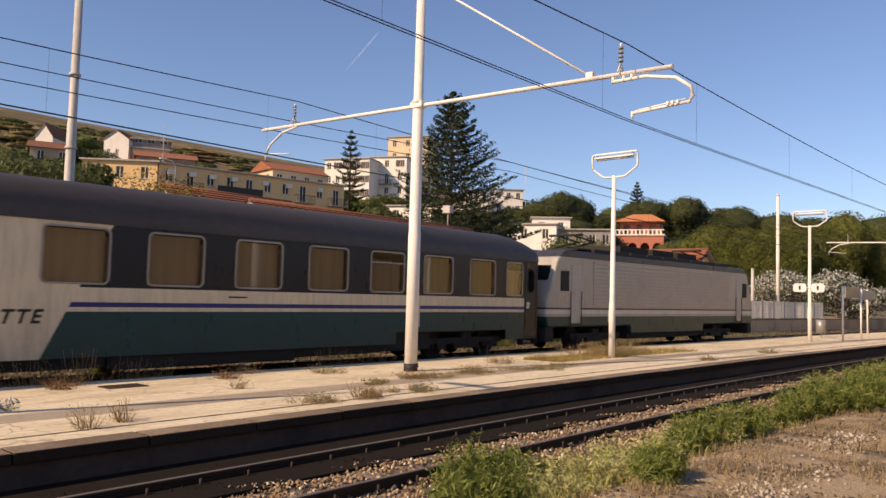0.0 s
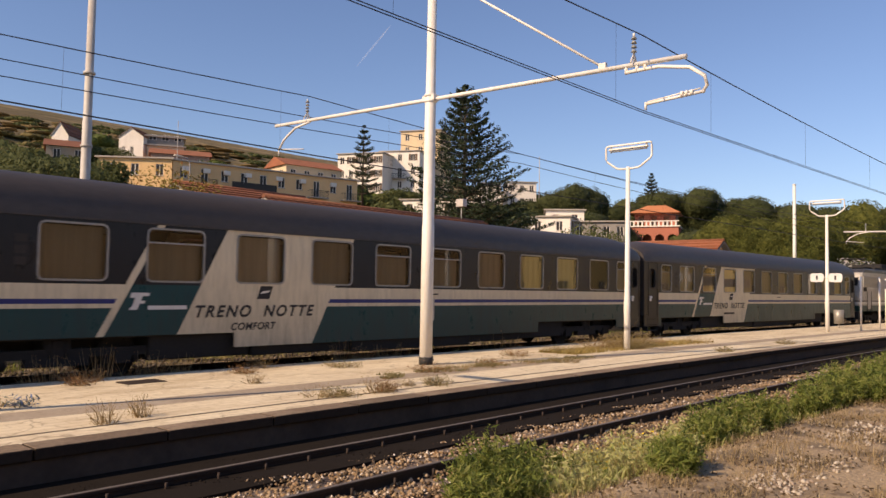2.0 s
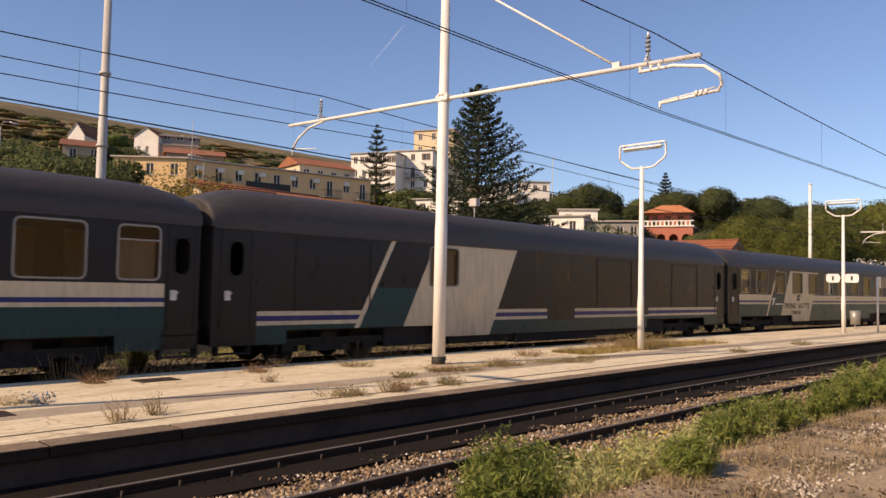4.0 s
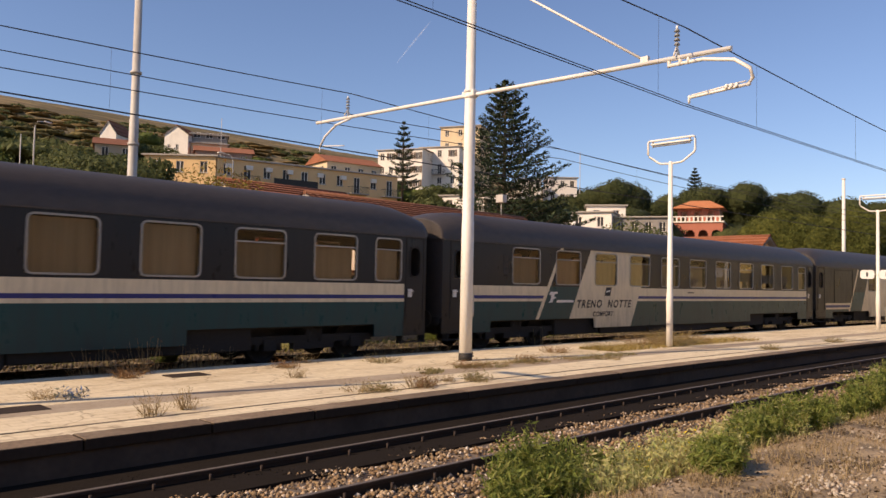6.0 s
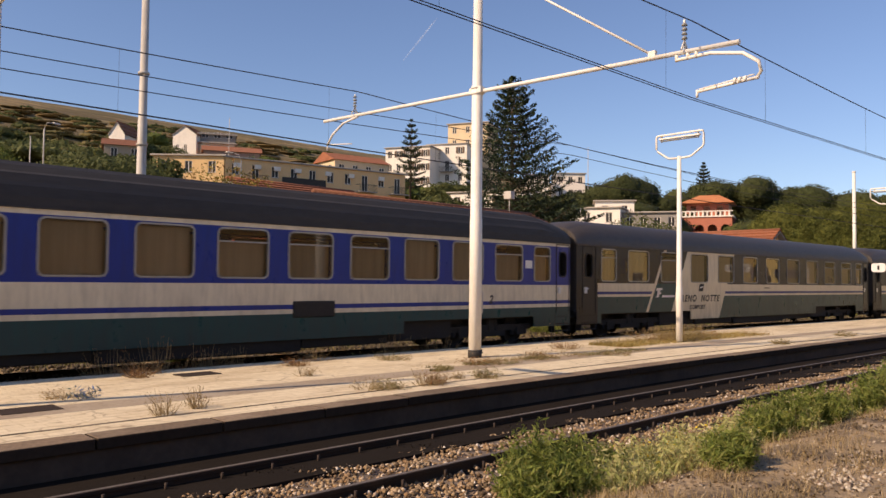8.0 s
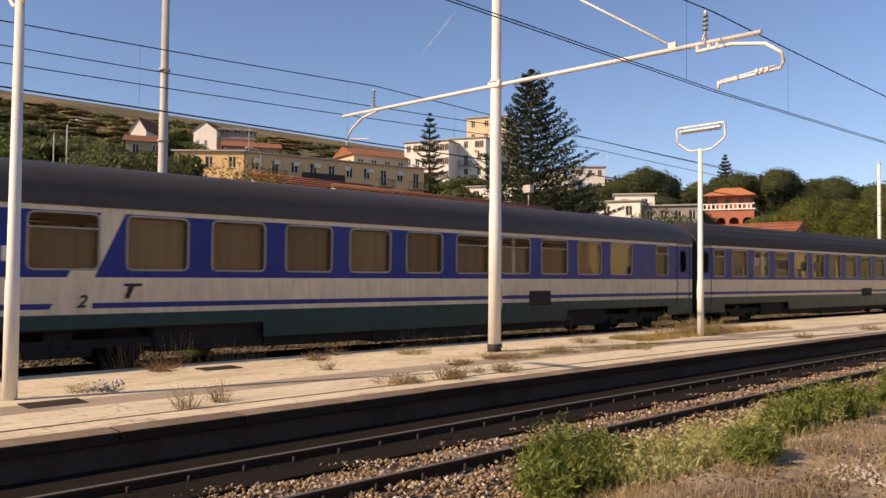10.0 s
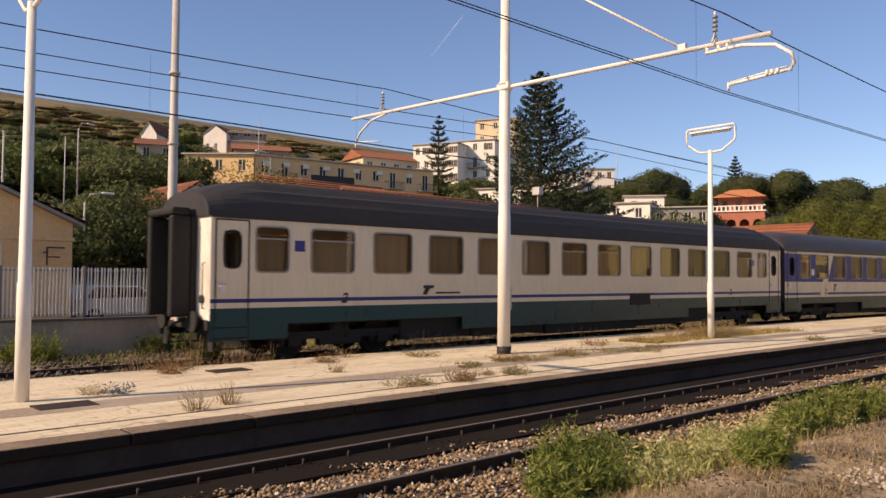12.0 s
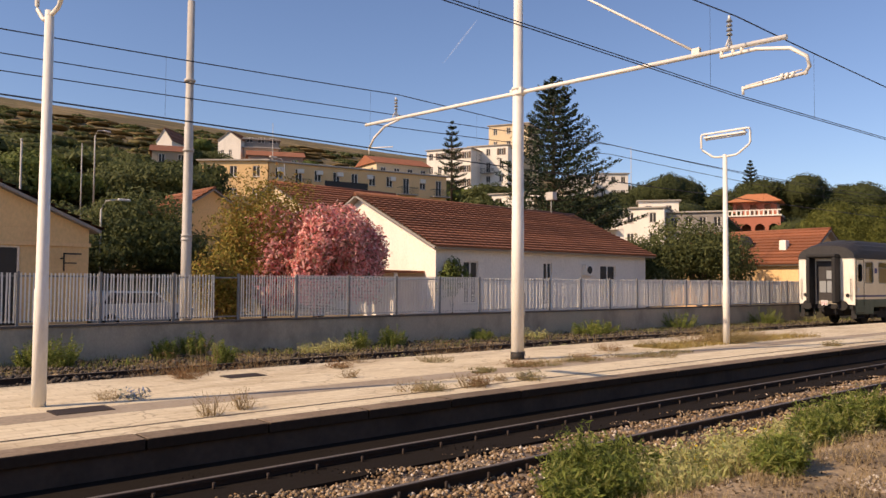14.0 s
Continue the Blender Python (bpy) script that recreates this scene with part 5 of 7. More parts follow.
def blades(pts, h, lean, width, rng, bits=2):
    """Blades of grass or stems: narrow strips that rise from pts and bend over."""
    n = len(pts)
    a = rng.uniform(0, 2 * math.pi, n)
    hh = h * rng.uniform(0.5, 1.2, n) if np.isscalar(h) else h
    d = np.stack([np.cos(a), np.sin(a), np.zeros(n)], 1)
    side = np.stack([-np.sin(a), np.cos(a), np.zeros(n)], 1) * (width * rng.uniform(0.6, 1.3, n))[:, None]
    up = np.zeros((n, 3))
    up[:, 2] = hh
    ln = (lean * hh * rng.uniform(0.2, 1.3, n))[:, None]
    mid, tip = pts + up * 0.6 + d * ln * 0.35, pts + up * 0.98 + d * ln
    v = np.stack([pts - side, pts + side, mid + side * 0.8, mid - side * 0.8, tip], 1).reshape(-1, 3)
    i = np.arange(n)[:, None] * 5
    return v, i


def blade_mesh(name, v, i, material):
    n = len(i)
    me = bpy.data.meshes.new(name)
    loops = np.concatenate([i + np.array([[0, 1, 2, 3]]), i + np.array([[3, 2, 4]])], 1).ravel()
    me.vertices.add(len(v))
    me.vertices.foreach_set("co", v.ravel())
    me.loops.add(len(loops))
    me.loops.foreach_set("vertex_index", loops)
    me.polygons.add(2 * n)
    st = (np.arange(n)[:, None] * 7 + np.array([[0, 4]])).ravel()
    me.polygons.foreach_set("loop_start", st)
    me.materials.append(material)
    me.update()
    me.validate()
    return me


_weeds = {}


def weed_mesh(kind, seed, h, w):
    """A bushy weed: stems with small narrow leaves all along."""
    key = (kind, seed, h, w)
    if key in _weeds:
        return _weeds[key]
    rng = np.random.default_rng(seed)
    dense, leaf = {"weed_green": (70, 0.0165), "weed_dry": (30, 0.010), "weed_rust": (60, 0.012), "weed_blue": (14, 0.022), "weed_grey": (48, 0.018), "weed_olive": (60, 0.012), "weed_tall": (170, 0.011)}[kind]
    pts, nrm = [], []
    stems = []
    for k in range(dense):
        a, r = rng.uniform(0, 6.28), w * 0.5 * math.sqrt(rng.random())
        b = np.array([r * math.cos(a) * 0.6, r * math.sin(a) * 0.6, 0])
        hh = h * rng.uniform(0.4, 1.25) * (1 - 0.35 * (r / (w * 0.5)) ** 2)
        t = b + np.array([math.cos(a) * r * 0.55 + rng.normal(0, 0.05), math.sin(a) * r * 0.55 + rng.normal(0, 0.05), hh])
        stems.append((b, t))
        m = 48 if kind == "weed_green" else (20 if kind == "weed_grey" else 9)
        for q in range(m):
            u = 0.12 + 0.88 * (q + rng.random()) / m
            pts.append(b + (t - b) * u + rng.normal(0, 0.022 + 0.03 * (kind != "weed_green"), 3))
            nrm.append((math.cos(a + q * 2.4), math.sin(a + q * 2.4), 0.9))
    me = leaf_mesh(kind, np.array(pts), np.array(nrm, float), leaf, M[kind], rng, 3.0 if kind == "weed_green" else 2.0)
    bm = bmesh.new()
    for b, t in stems:
        tube(bm, [tuple(b), tuple((b + t) / 2 + rng.normal(0, 0.02, 3)), tuple(t)], 0.005, 4, 0, 0.002, cap=False)
    st = mesh_of(bm, "stems", M["weed_dry" if kind != "weed_green" else kind])
    _weeds[key] = (me, st)
    return _weeds[key]


def weed(x, y, z, kind, h, w, seed, label, group="weeds"):
    me, st = weed_mesh(kind, seed, h, w)
    rng = random.Random(int(x * 100 + y * 7))
    root = thing("weed", label, "weed", group, at=pose(x, y, z, 0, 0, rng.uniform(0, 360)))
    part("foliage", me, None, root)
    part("stalk", st, None, root)
    return root


def stones(name, label, n, area, size, seed, material, keep=None, zfun=None):
    """Loose stones: uneven eight-sided lumps, joined as one."""
    rng = np.random.default_rng(seed)
    s0, s1, y0, y1 = area
    u = rng.random(n)
    s = s0 + (s1 - s0) * u ** 1.6
    y = rng.uniform(y0, y1, n)
    p = np.stack([s, y + np.array([off(v) for v in s]), np.array([zfun(a, b) for a, b in zip(s, y)])], 1)
    base = np.array([(1, 0, 0), (-1, 0, 0), (0, 1, 0), (0, -1, 0), (0, 0, 1), (0, 0, -1)], float)
    fac = np.array([(0, 2, 4), (2, 1, 4), (1, 3, 4), (3, 0, 4), (2, 0, 5), (1, 2, 5), (3, 1, 5), (0, 3, 5)])
    sz = size * rng.uniform(0.5, 1.4, (n, 1, 1)) * rng.uniform(0.6, 1.2, (n, 6, 1))
    a = rng.uniform(0, 6.28, n)
    c, q = np.cos(a)[:, None], np.sin(a)[:, None]
    b = np.repeat(base[None], n, 0) * sz + rng.normal(0, size * 0.16, (n, 6, 3))
    b = np.stack([b[:, :, 0] * c - b[:, :, 1] * q, b[:, :, 0] * q + b[:, :, 1] * c, b[:, :, 2] * 0.8], 2)
    v = (b + p[:, None]).reshape(-1, 3)
    f = (fac[None] + 6 * np.arange(n)[:, None, None]).reshape(-1)
    me = bpy.data.meshes.new(name)
    me.vertices.add(len(v))
    me.vertices.foreach_set("co", v.ravel())
    me.loops.add(len(f))
    me.loops.foreach_set("vertex_index", f)
    me.polygons.add(len(f) // 3)
    me.polygons.foreach_set("loop_start", np.arange(0, len(f), 3))
    me.materials.append(material)
    me.update()
    return tagged(new(name, me), label, "stones", kind="stuff")


def grass(name, label, n, area, h, lean, width, seed, material, zfun, patch=0.0):
    rng = np.random.default_rng(seed)
    s0, s1, y0, y1 = area
    s = s0 + (s1 - s0) * rng.random(n) ** 1.5
    y = rng.uniform(y0, y1, n)
    if patch:
        k = np.array([noise.noise(Vector((a * 1.1, b * 1.6, seed))) for a, b in zip(s, y)])
        s, y = s[k > patch], y[k > patch]
    p = np.stack([s, y + np.array([off(v) for v in s]), np.array([zfun(a, b) for a, b in zip(s, y)])], 1)
    v, i = blades(p, h, lean, width, rng)
    return tagged(new(name, blade_mesh(name, v, i, M[material])), label, "grass", kind="stuff")


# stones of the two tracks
# near-black stones carry the platform-foot shade in their colour
M["ballast_dark"] = surface("shade_black_ballast", (0.017, 0.0135, 0.011), (0.011, 0.009, 0.0075), 0.95, spec=0.05, fine=25, coarse=0.8, island=0.4, bump=0.2)
flatz = lambda s, y: -0.115 + 0.02 * math.sin(s * 3.1 + y * 5)
stones("ballast", "brown broken stone ballast between the rails", 15000, (0.5, 60, TRACK_1 - 0.72, TRACK_1 + 0.34), 0.029, 1, M["ballast"], zfun=lambda s, y: -0.125 + 0.018 * math.sin(s * 4 + y * 7))
stones("ballast_dark", "ballast at the foot of the platform, blackened for shade", 7000, (0.5, 60, TRACK_1 + 0.18, PLAT_NEAR + 0.05), 0.02, 2, M["ballast_dark"], zfun=flatz)
stones("ballast_shoulder", "brown stones on the ballast shoulder", 13000, (0.5, 60, TRACK_1 - 2.0, TRACK_1 - 0.78), 0.032, 3, M["ballast"], zfun=flatz)
M["ballast_pale"] = surface("pale_ballast", (0.12, 0.095, 0.072), (0.06, 0.047, 0.036), 0.9, fine=25, coarse=0.5, island=0.6, bump=0.2)
stones("ballast_far", "weathered ballast of the far track", 14000, (1.0, 80, PLAT_FAR + 0.1, WALL_Y - 0.1), 0.06, 4, M["ballast_pale"], zfun=lambda s, y: -0.10 + 0.03 * math.sin(s * 2.2 + y * 3))
M["rubble"] = leafy("pale_rubble", [(0.20, 0.14, 0.10), (0.34, 0.28, 0.21), (0.5, 0.44, 0.36), (0.26, 0.19, 0.14)], 0.9, 0.0)
stones("rubble", "larger pale stones lying on dry earth", 260, (5, 26, 1.5, 4.6), 0.028, 15, M["rubble"], zfun=lambda s, y: hill(s, y + off(s)) + 0.005)
stones("stone_patch", "patch of pale stones on bare earth", 260, (7.6, 9.4, 2.35, 2.9), 0.026, 16, M["rubble"], zfun=lambda s, y: hill(s, y + off(s)) + 0.008)
stones("stone_patch", "patch of pale stones below the weeds", 220, (10.8, 12.8, 2.5, 3.1), 0.03, 17, M["rubble"], zfun=lambda s, y: hill(s, y + off(s)) + 0.008)
stones("pebbles", "pale pebbles scattered on dry earth", 900, (4, 30, 0.8, 4.7), 0.02, 5, M["rubble"], zfun=lambda s, y: hill(s, y + off(s)) + 0.005)

# fallen leaves and twigs, dry grass and herbs before the camera
M["litter"] = leafy("dead_leaf_litter", [(0.05, 0.034, 0.022), (0.12, 0.08, 0.045), (0.22, 0.155, 0.09), (0.035, 0.026, 0.018), (0.30, 0.23, 0.14)], 0.9, 0.1)
rng = np.random.default_rng(20)
lp = []
while len(lp) < 9000:
    s, y = 4.0 + 26 * rng.random() ** 1.5, rng.uniform(0.6, 4.9)
    if noise.noise(Vector((s * 0.9, y * 1.2, 9.0))) > -0.1:
        lp.append((s, y + off(s), hill(s, y + off(s)) + rng.uniform(0.0, 0.03)))
tagged(new("leaf_litter", leaf_mesh("leaf_litter", np.array(lp), np.tile((0.0, 0.0, 1.0), (len(lp), 1)), 0.022, M["litter"], rng, 1.4)), "dead brown leaves and twigs on the earth", "leaf litter", kind="stuff")
gz = lambda s, y: hill(s, y + off(s)) - 0.01
grass("dry_grass", "trampled yellow dry grass on stony earth", 60000, (3.5, 36, 0.3, 4.7), 0.08, 1.3, 0.003, 6, "weed_dry", gz, 0.02)
grass("straw", "taller tufts of pale straw", 40000, (4, 30, 0.5, 4.6), 0.15, 1.1, 0.0028, 7, "weed_dry", gz, 0.08)
grass("herbs", "grey-green herbs along the track", 16000, (6.2, 40, 4.1, 5.0), 0.17, 0.9, 0.007, 8, "weed_grey", gz, -0.05)
grass("fresh_herbs", "yellow-green herbs along the track", 9000, (6.5, 45, 4.2, 5.1), 0.2, 0.8, 0.007, 9, "weed_green", gz, 0.0)
rng = np.random.default_rng(21)
pp, dd = [], []
for k in range(420):
    s, y = 7.5 + 11 * rng.random() ** 1.3, rng.uniform(4.3, 5.0)
    pp.append((s, y + off(s), hill(s, y + off(s)) + rng.uniform(0.16, 0.34)))
    dd.append((0, 0, 1))
tagged(new("yellow_flowers", leaf_mesh("yellow_flowers", np.array(pp), np.array(dd, float), 0.021, M["yellow_flower"], rng, 1.0)), "small yellow flowers among the herbs", "flowers", kind="stuff")
for s, y, h, w, sd in ((6.05, 4.85, 0.62, 0.6, 1), (6.5, 5.05, 0.7, 0.65, 2), (6.9, 4.95, 0.55, 0.55, 3), (7.25, 4.8, 0.42, 0.45, 4), (6.25, 4.5, 0.5, 0.5, 1), (5.75, 4.6, 0.45, 0.45, 4),
                       (7.75, 3.62, 0.40, 0.42, 3), (7.95, 3.7, 0.34, 0.4, 4), (7.6, 3.5, 0.26, 0.36, 2),
                       (10.3, 4.4, 0.5, 0.55, 1), (10.7, 4.5, 0.58, 0.6, 2), (11.1, 4.35, 0.6, 0.6, 3), (11.5, 4.4, 0.62, 0.6, 4), (11.9, 4.2, 0.6, 0.6, 1), (12.3, 4.3, 0.55, 0.6, 2), (12.8, 4.45, 0.4, 0.5, 3),
                       (13.6, 4.2, 0.5, 0.6, 3), (14.1, 4.05, 0.66, 0.7, 4), (14.6, 4.2, 0.74, 0.75, 1), (15.1, 3.9, 0.72, 0.75, 2), (15.6, 4.1, 0.78, 0.8, 3), (16.1, 3.8, 0.78, 0.8, 4), (16.7, 4.0, 0.8, 0.85, 1), (17.3, 3.7, 0.8, 0.85, 2),
                       (18.0, 3.9, 0.8, 0.9, 3), (18.8, 3.6, 0.8, 0.9, 4), (19.6, 3.8, 0.8, 0.9, 1), (15.4, 3.5, 0.5, 0.6, 2), (16.4, 3.3, 0.55, 0.65, 3), (17.6, 3.3, 0.6, 0.7, 1)):
    weed(s, y + off(s), hill(s, y + off(s)) - 0.02, "weed_green", h, w, sd, "bushy bright green weed beside the track", "green weeds by the track")
# weeds on the platform
for s, y, kind, h, w, sd in ((4.47, 9.55, "weed_dry", 0.34, 0.4, 5), (5.05, 9.75, "weed_dry", 0.3, 0.3, 6), (7.9, 9.6, "weed_dry", 0.2, 0.6, 7), (8.2, 9.5, "weed_olive", 0.12, 0.5, 7), (8.97, 9.45, "weed_dry", 0.3, 0.65, 8), (9.15, 9.4, "weed_rust", 0.2, 0.4, 9),
                             (10.47, 9.5, "weed_olive", 0.16, 0.6, 8), (9.2, 13.65, "weed_rust", 0.16, 0.5, 9), (8.3, 12.0, "weed_dry", 0.2, 0.35, 6), (11.57, 13.33, "weed_olive", 0.15, 0.9, 9), (13.0, 11.3, "weed_dry", 0.16, 0.8, 10), (13.9, 11.15, "weed_olive", 0.12, 0.8, 11),
                             (15.2, 11.1, "weed_dry", 0.16, 0.9, 12), (14.5, 11.4, "weed_rust", 0.12, 0.8, 10), (20.2, 12.3, "weed_dry", 0.4, 1.2, 13), (21.3, 12.5, "weed_rust", 0.36, 1.5, 14), (22.6, 12.4, "weed_tall", 0.46, 1.9, 13), (23.6, 12.7, "weed_tall", 0.42, 1.9, 12), (22.0, 12.1, "weed_tall", 0.3, 1.4, 17), (19.2, 12.7, "weed_olive", 0.2, 1.0, 22), (24.8, 12.6, "weed_rust", 0.3, 1.2, 20), (17.0, 12.6, "weed_rust", 0.2, 0.9, 14), (12.2, 11.2, "weed_rust", 0.16, 0.9, 10), (16.3, 10.6, "weed_olive", 0.14, 0.9, 9), (26.5, 11.9, "weed_dry", 0.24, 1.2, 14), (6.3, 14.5, "weed_rust", 0.22, 0.9, 10), (10.2, 14.4, "weed_dry", 0.22, 0.8, 12), (23.8, 12.2, "weed_olive", 0.2, 1.2, 14),
                             (22.2, 13.2, "weed_dry", 0.35, 1.5, 12), (4.3, 11.9, "weed_blue", 0.14, 0.5, 15), (4.0, 12.0, "weed_dry", 0.12, 0.5, 16), (23.0, 9.4, "weed_olive", 0.14, 0.5, 10), (28.5, 9.6, "weed_olive", 0.15, 0.7, 11),
                             (10.0, 9.75, "weed_dry", 0.12, 0.3, 7), (6.0, 13.9, "weed_rust", 0.12, 0.4, 9)):
    weed(s, y + off(s), plat_z(y) - 0.01, kind, h, w, sd, {"weed_dry": "straw-coloured dry weed in a platform crack", "weed_tall": "tall clump of straw-yellow grass by the lamp post", "weed_olive": "low olive-brown weed in a platform crack", "weed_rust": "rust-brown dried weed on the platform", "weed_blue": "small blue-flowering weed on the platform"}[kind], "weeds on the platform")
grass("crack_grass", "low olive grass rooted in the worn strip of the platform", 5200, (10.5, 18.5, 10.75, 11.5), 0.07, 1.1, 0.006, 14, "weed_olive", lambda s, y: plat_z(y) - 0.005, 0.05)
grass("lamp_grass", "low dry grass round the lamp post on the platform", 5200, (18.6, 27.5, 11.7, 13.0), 0.10, 1.1, 0.007, 15, "weed_tall", lambda s, y: plat_z(y) - 0.005, 0.0)
# weeds by the far track
for s, y, kind, h, w, sd in ((5.6, 20.3, "weed_green", 0.75, 0.8, 1), (5.0, 20.6, "weed_green", 0.6, 0.7, 2), (8.9, 18.4, "weed_green", 0.6, 0.6, 3), (6.0, 15.02, "weed_rust", 0.75, 1.3, 20), (6.9, 15.05, "weed_rust", 0.8, 1.5, 21), (7.8, 15.05, "weed_rust", 0.7, 1.2, 20), (8.6, 15.05, "weed_dry", 0.6, 1.0, 13), (13.2, 15.05, "weed_rust", 0.66, 1.4, 21), (14.6, 15.05, "weed_rust", 0.62, 1.3, 20), (19.5, 15.05, "weed_dry", 0.7, 1.5, 14),
                             (9.3, 21.0, "weed_green", 0.7, 0.8, 4), (8.5, 21.1, "weed_green", 0.5, 0.7, 2), (14.5, 20.6, "weed_green", 0.6, 0.8, 1), (15.9, 20.5, "weed_green", 0.65, 0.9, 3), (13.6, 20.2, "weed_grey", 0.4, 0.9, 22), (12.4, 19.8, "weed_grey", 0.35, 1.0, 23),
                             (25.6, 20.2, "weed_green", 0.6, 1.3, 2), (26.8, 20.4, "weed_green", 0.55, 1.3, 4), (33.2, 20.9, "weed_green", 0.8, 1.6, 1), (22.2, 20.0, "weed_grey", 0.4, 1.1, 22), (41.0, 20.8, "weed_green", 0.8, 1.8, 3), (20.3, 20.9, "weed_green", 0.4, 0.9, 2),
                             (11.0, 15.1, "weed_rust", 0.25, 1.3, 21), (12.6, 15.1, "weed_grey", 0.25, 1.2, 22), (14.2, 15.1, "weed_dry", 0.25, 1.2, 13), (18.0, 15.1, "weed_grey", 0.3, 1.2, 23), (24.0, 15.2, "weed_dry", 0.4, 1.8, 13), (27.0, 15.1, "weed_dry", 0.4, 1.8, 14),
                             (3.4, 20.8, "weed_green", 0.5, 0.8, 4), (46.0, 20.6, "weed_grey", 0.6, 2.0, 22), (30.0, 15.3, "weed_grey", 0.35, 1.6, 23)):
    weed(s, y + off(s), -0.13, kind, h, w, sd, {"weed_dry": "straw-coloured weed beside the far track", "weed_grey": "grey-green weed beside the far track", "weed_rust": "rusty brown dry weed at the platform's back edge", "weed_green": "fresh green weed at the foot of the wall"}[kind], "weeds by the far track")
grass("verge_grass", "dry verge grass between far track and wall", 4500, (2, 60, 18.6, 21.4), 0.2, 0.8, 0.008, 12, "weed_olive", lambda s, y: -0.15, 0.0)
grass("verge_green", "green verge grass at the wall's foot", 9000, (2, 60, 19.6, 21.45), 0.22, 0.7, 0.008, 13, "weed_green", lambda s, y: -0.15, 0.12)

# trees and shrubs beyond the wall
tree("oleander_bush", "oleander covered in pink blossom behind the fence", 15.7, 24.6, 5.1, 7.0, "flower_pink", 31, 0.064, 75000, 60, 0.12, 0.06, 0.6, spread=0.16, inner=0.6, category="shrub", z=0.1)
tree("oleander_bush", "oleander with white blossom beyond the fence", 76.5, 20.6, 5.0, 11.0, "flower_white", 32, 0.12, 16000, 12, 0.15, 0.08, 0.9, category="shrub", z=0.1)
tree("oleander_bush", "oleander with pale blossom beside the fence", 88.0, 18.6, 4.0, 8.0, "flower_white", 33, 0.17, 5000, 9, 0.15, 0.08, 0.9, category="shrub", z=0.1)
tree("tree", "small tree with yellowing olive leaves behind the fence", 14.0, 25.6, 5.8, 4.4, "leaf_olive", 34, 0.055, 19000, 15, 0.14, 0.12, 0.95)
tree("tree", "sparse yellowing tree behind the fence", 13.1, 26.0, 4.0, 2.8, "leaf_olive", 35, 0.05, 4500, 8, 0.1, 0.12, 0.95)
tree("shrub", "rusty green shrub growing through the gap in the fence", 10.65, 22.5, 2.9, 1.8, "leaf_olive", 57, 0.05, 5200, 10, 0.06, 0.1, 0.95, category="shrub", z=0.1)
tree("tree", "dense dark green tree in a garden", 17.0, 46.0, 5.6, 10.0, "leaf_dark", 36, 0.11, 20000, 12, 0.25, 0.02)
tree("tree", "dense dark green tree on the slope", 11.5, 44.0, 4.6, 7.5, "leaf_dark", 37, 0.11, 13000, 10, 0.25, 0.02)
tree("tree", "broad green tree at the edge of the gardens", 15.5, 66.0, 4.4, 12.0, "leaf_mid", 38, 0.16, 16000, 12, 0.35, 0.02)
tree("tree", "dark broad tree on the slope", 25.0, 70.0, 5.0, 14.0, "leaf_dark", 39, 0.17, 16000, 12, 0.35, 0.02)
tree("tree", "dark green tree on the slope", 9.0, 60.0, 4.6, 12.0, "leaf_dark", 40, 0.16, 14000, 11, 0.35, 0.02)
tree("tree", "dark green tree below the hill", 33.0, 78.0, 4.0, 10.0, "leaf_dark", 41, 0.26, 6000, 10, 0.3, 0.1)
tree("tree", "dark garden tree beside the tiled house", 20.5, 36.0, 4.6, 5.0, "leaf_dark", 42, 0.14, 5000, 9, 0.2, 0.1)
tree("tree", "leafy dark green tree beside the tiled house", 47.3, 27.1, 6.4, 8.2, "leaf_dark", 43, 0.09, 20000, 14, 0.25, 0.12, z=0.2)
tree("tree", "loose green tree in front of the tiled roofs", 43.6, 28.6, 4.9, 4.4, "leaf_dark", 44, 0.08, 7000, 10, 0.2, 0.12, z=0.2)
for x, y, h, w, sd in ((90.0, 33.2, 10.8, 13.0, 45), (96.5, 26.0, 12.7, 16.0, 46), (106.0, 17.5, 11.6, 18.0, 47), (86.0, 26.0, 9.2, 10.0, 48)):
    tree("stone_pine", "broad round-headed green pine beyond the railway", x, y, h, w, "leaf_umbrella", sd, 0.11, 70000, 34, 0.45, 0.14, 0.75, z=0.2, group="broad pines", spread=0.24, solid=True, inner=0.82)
norfolk_pine(57.6, 48.45, 5.0, 17.0, 15.0, 51, "tall dark tiered pine above the roofs", 24, 0.14)
norfolk_pine(94.3, 103.5, 17.5, 13.8, 6.5, 52, "slim tiered pine before the white buildings", 12, 0.14)
tree("tree", "dark tree among the white buildings", 99.0, 98.0, 5.5, 11.0, "leaf_dark", 53, 0.22, 9000, 10, 0.3, 0.1)
tree("tree", "dark tree below the tall pine", 66.0, 52.0, 8.0, 11.0, "leaf_dark", 54, 0.16, 14000, 11, 0.3, 0.1)
tree("tree", "dark tree beside the tall pine", 75.0, 60.0, 7.0, 10.0, "leaf_dark", 55, 0.16, 14000, 11, 0.3, 0.1)
tree("tree", "dark cypress-like tree on the hill", 52.0, 52.5, 6.5, 7.0, "leaf_dark", 56, 0.2, 4500, 9, 0.25, 0.1)


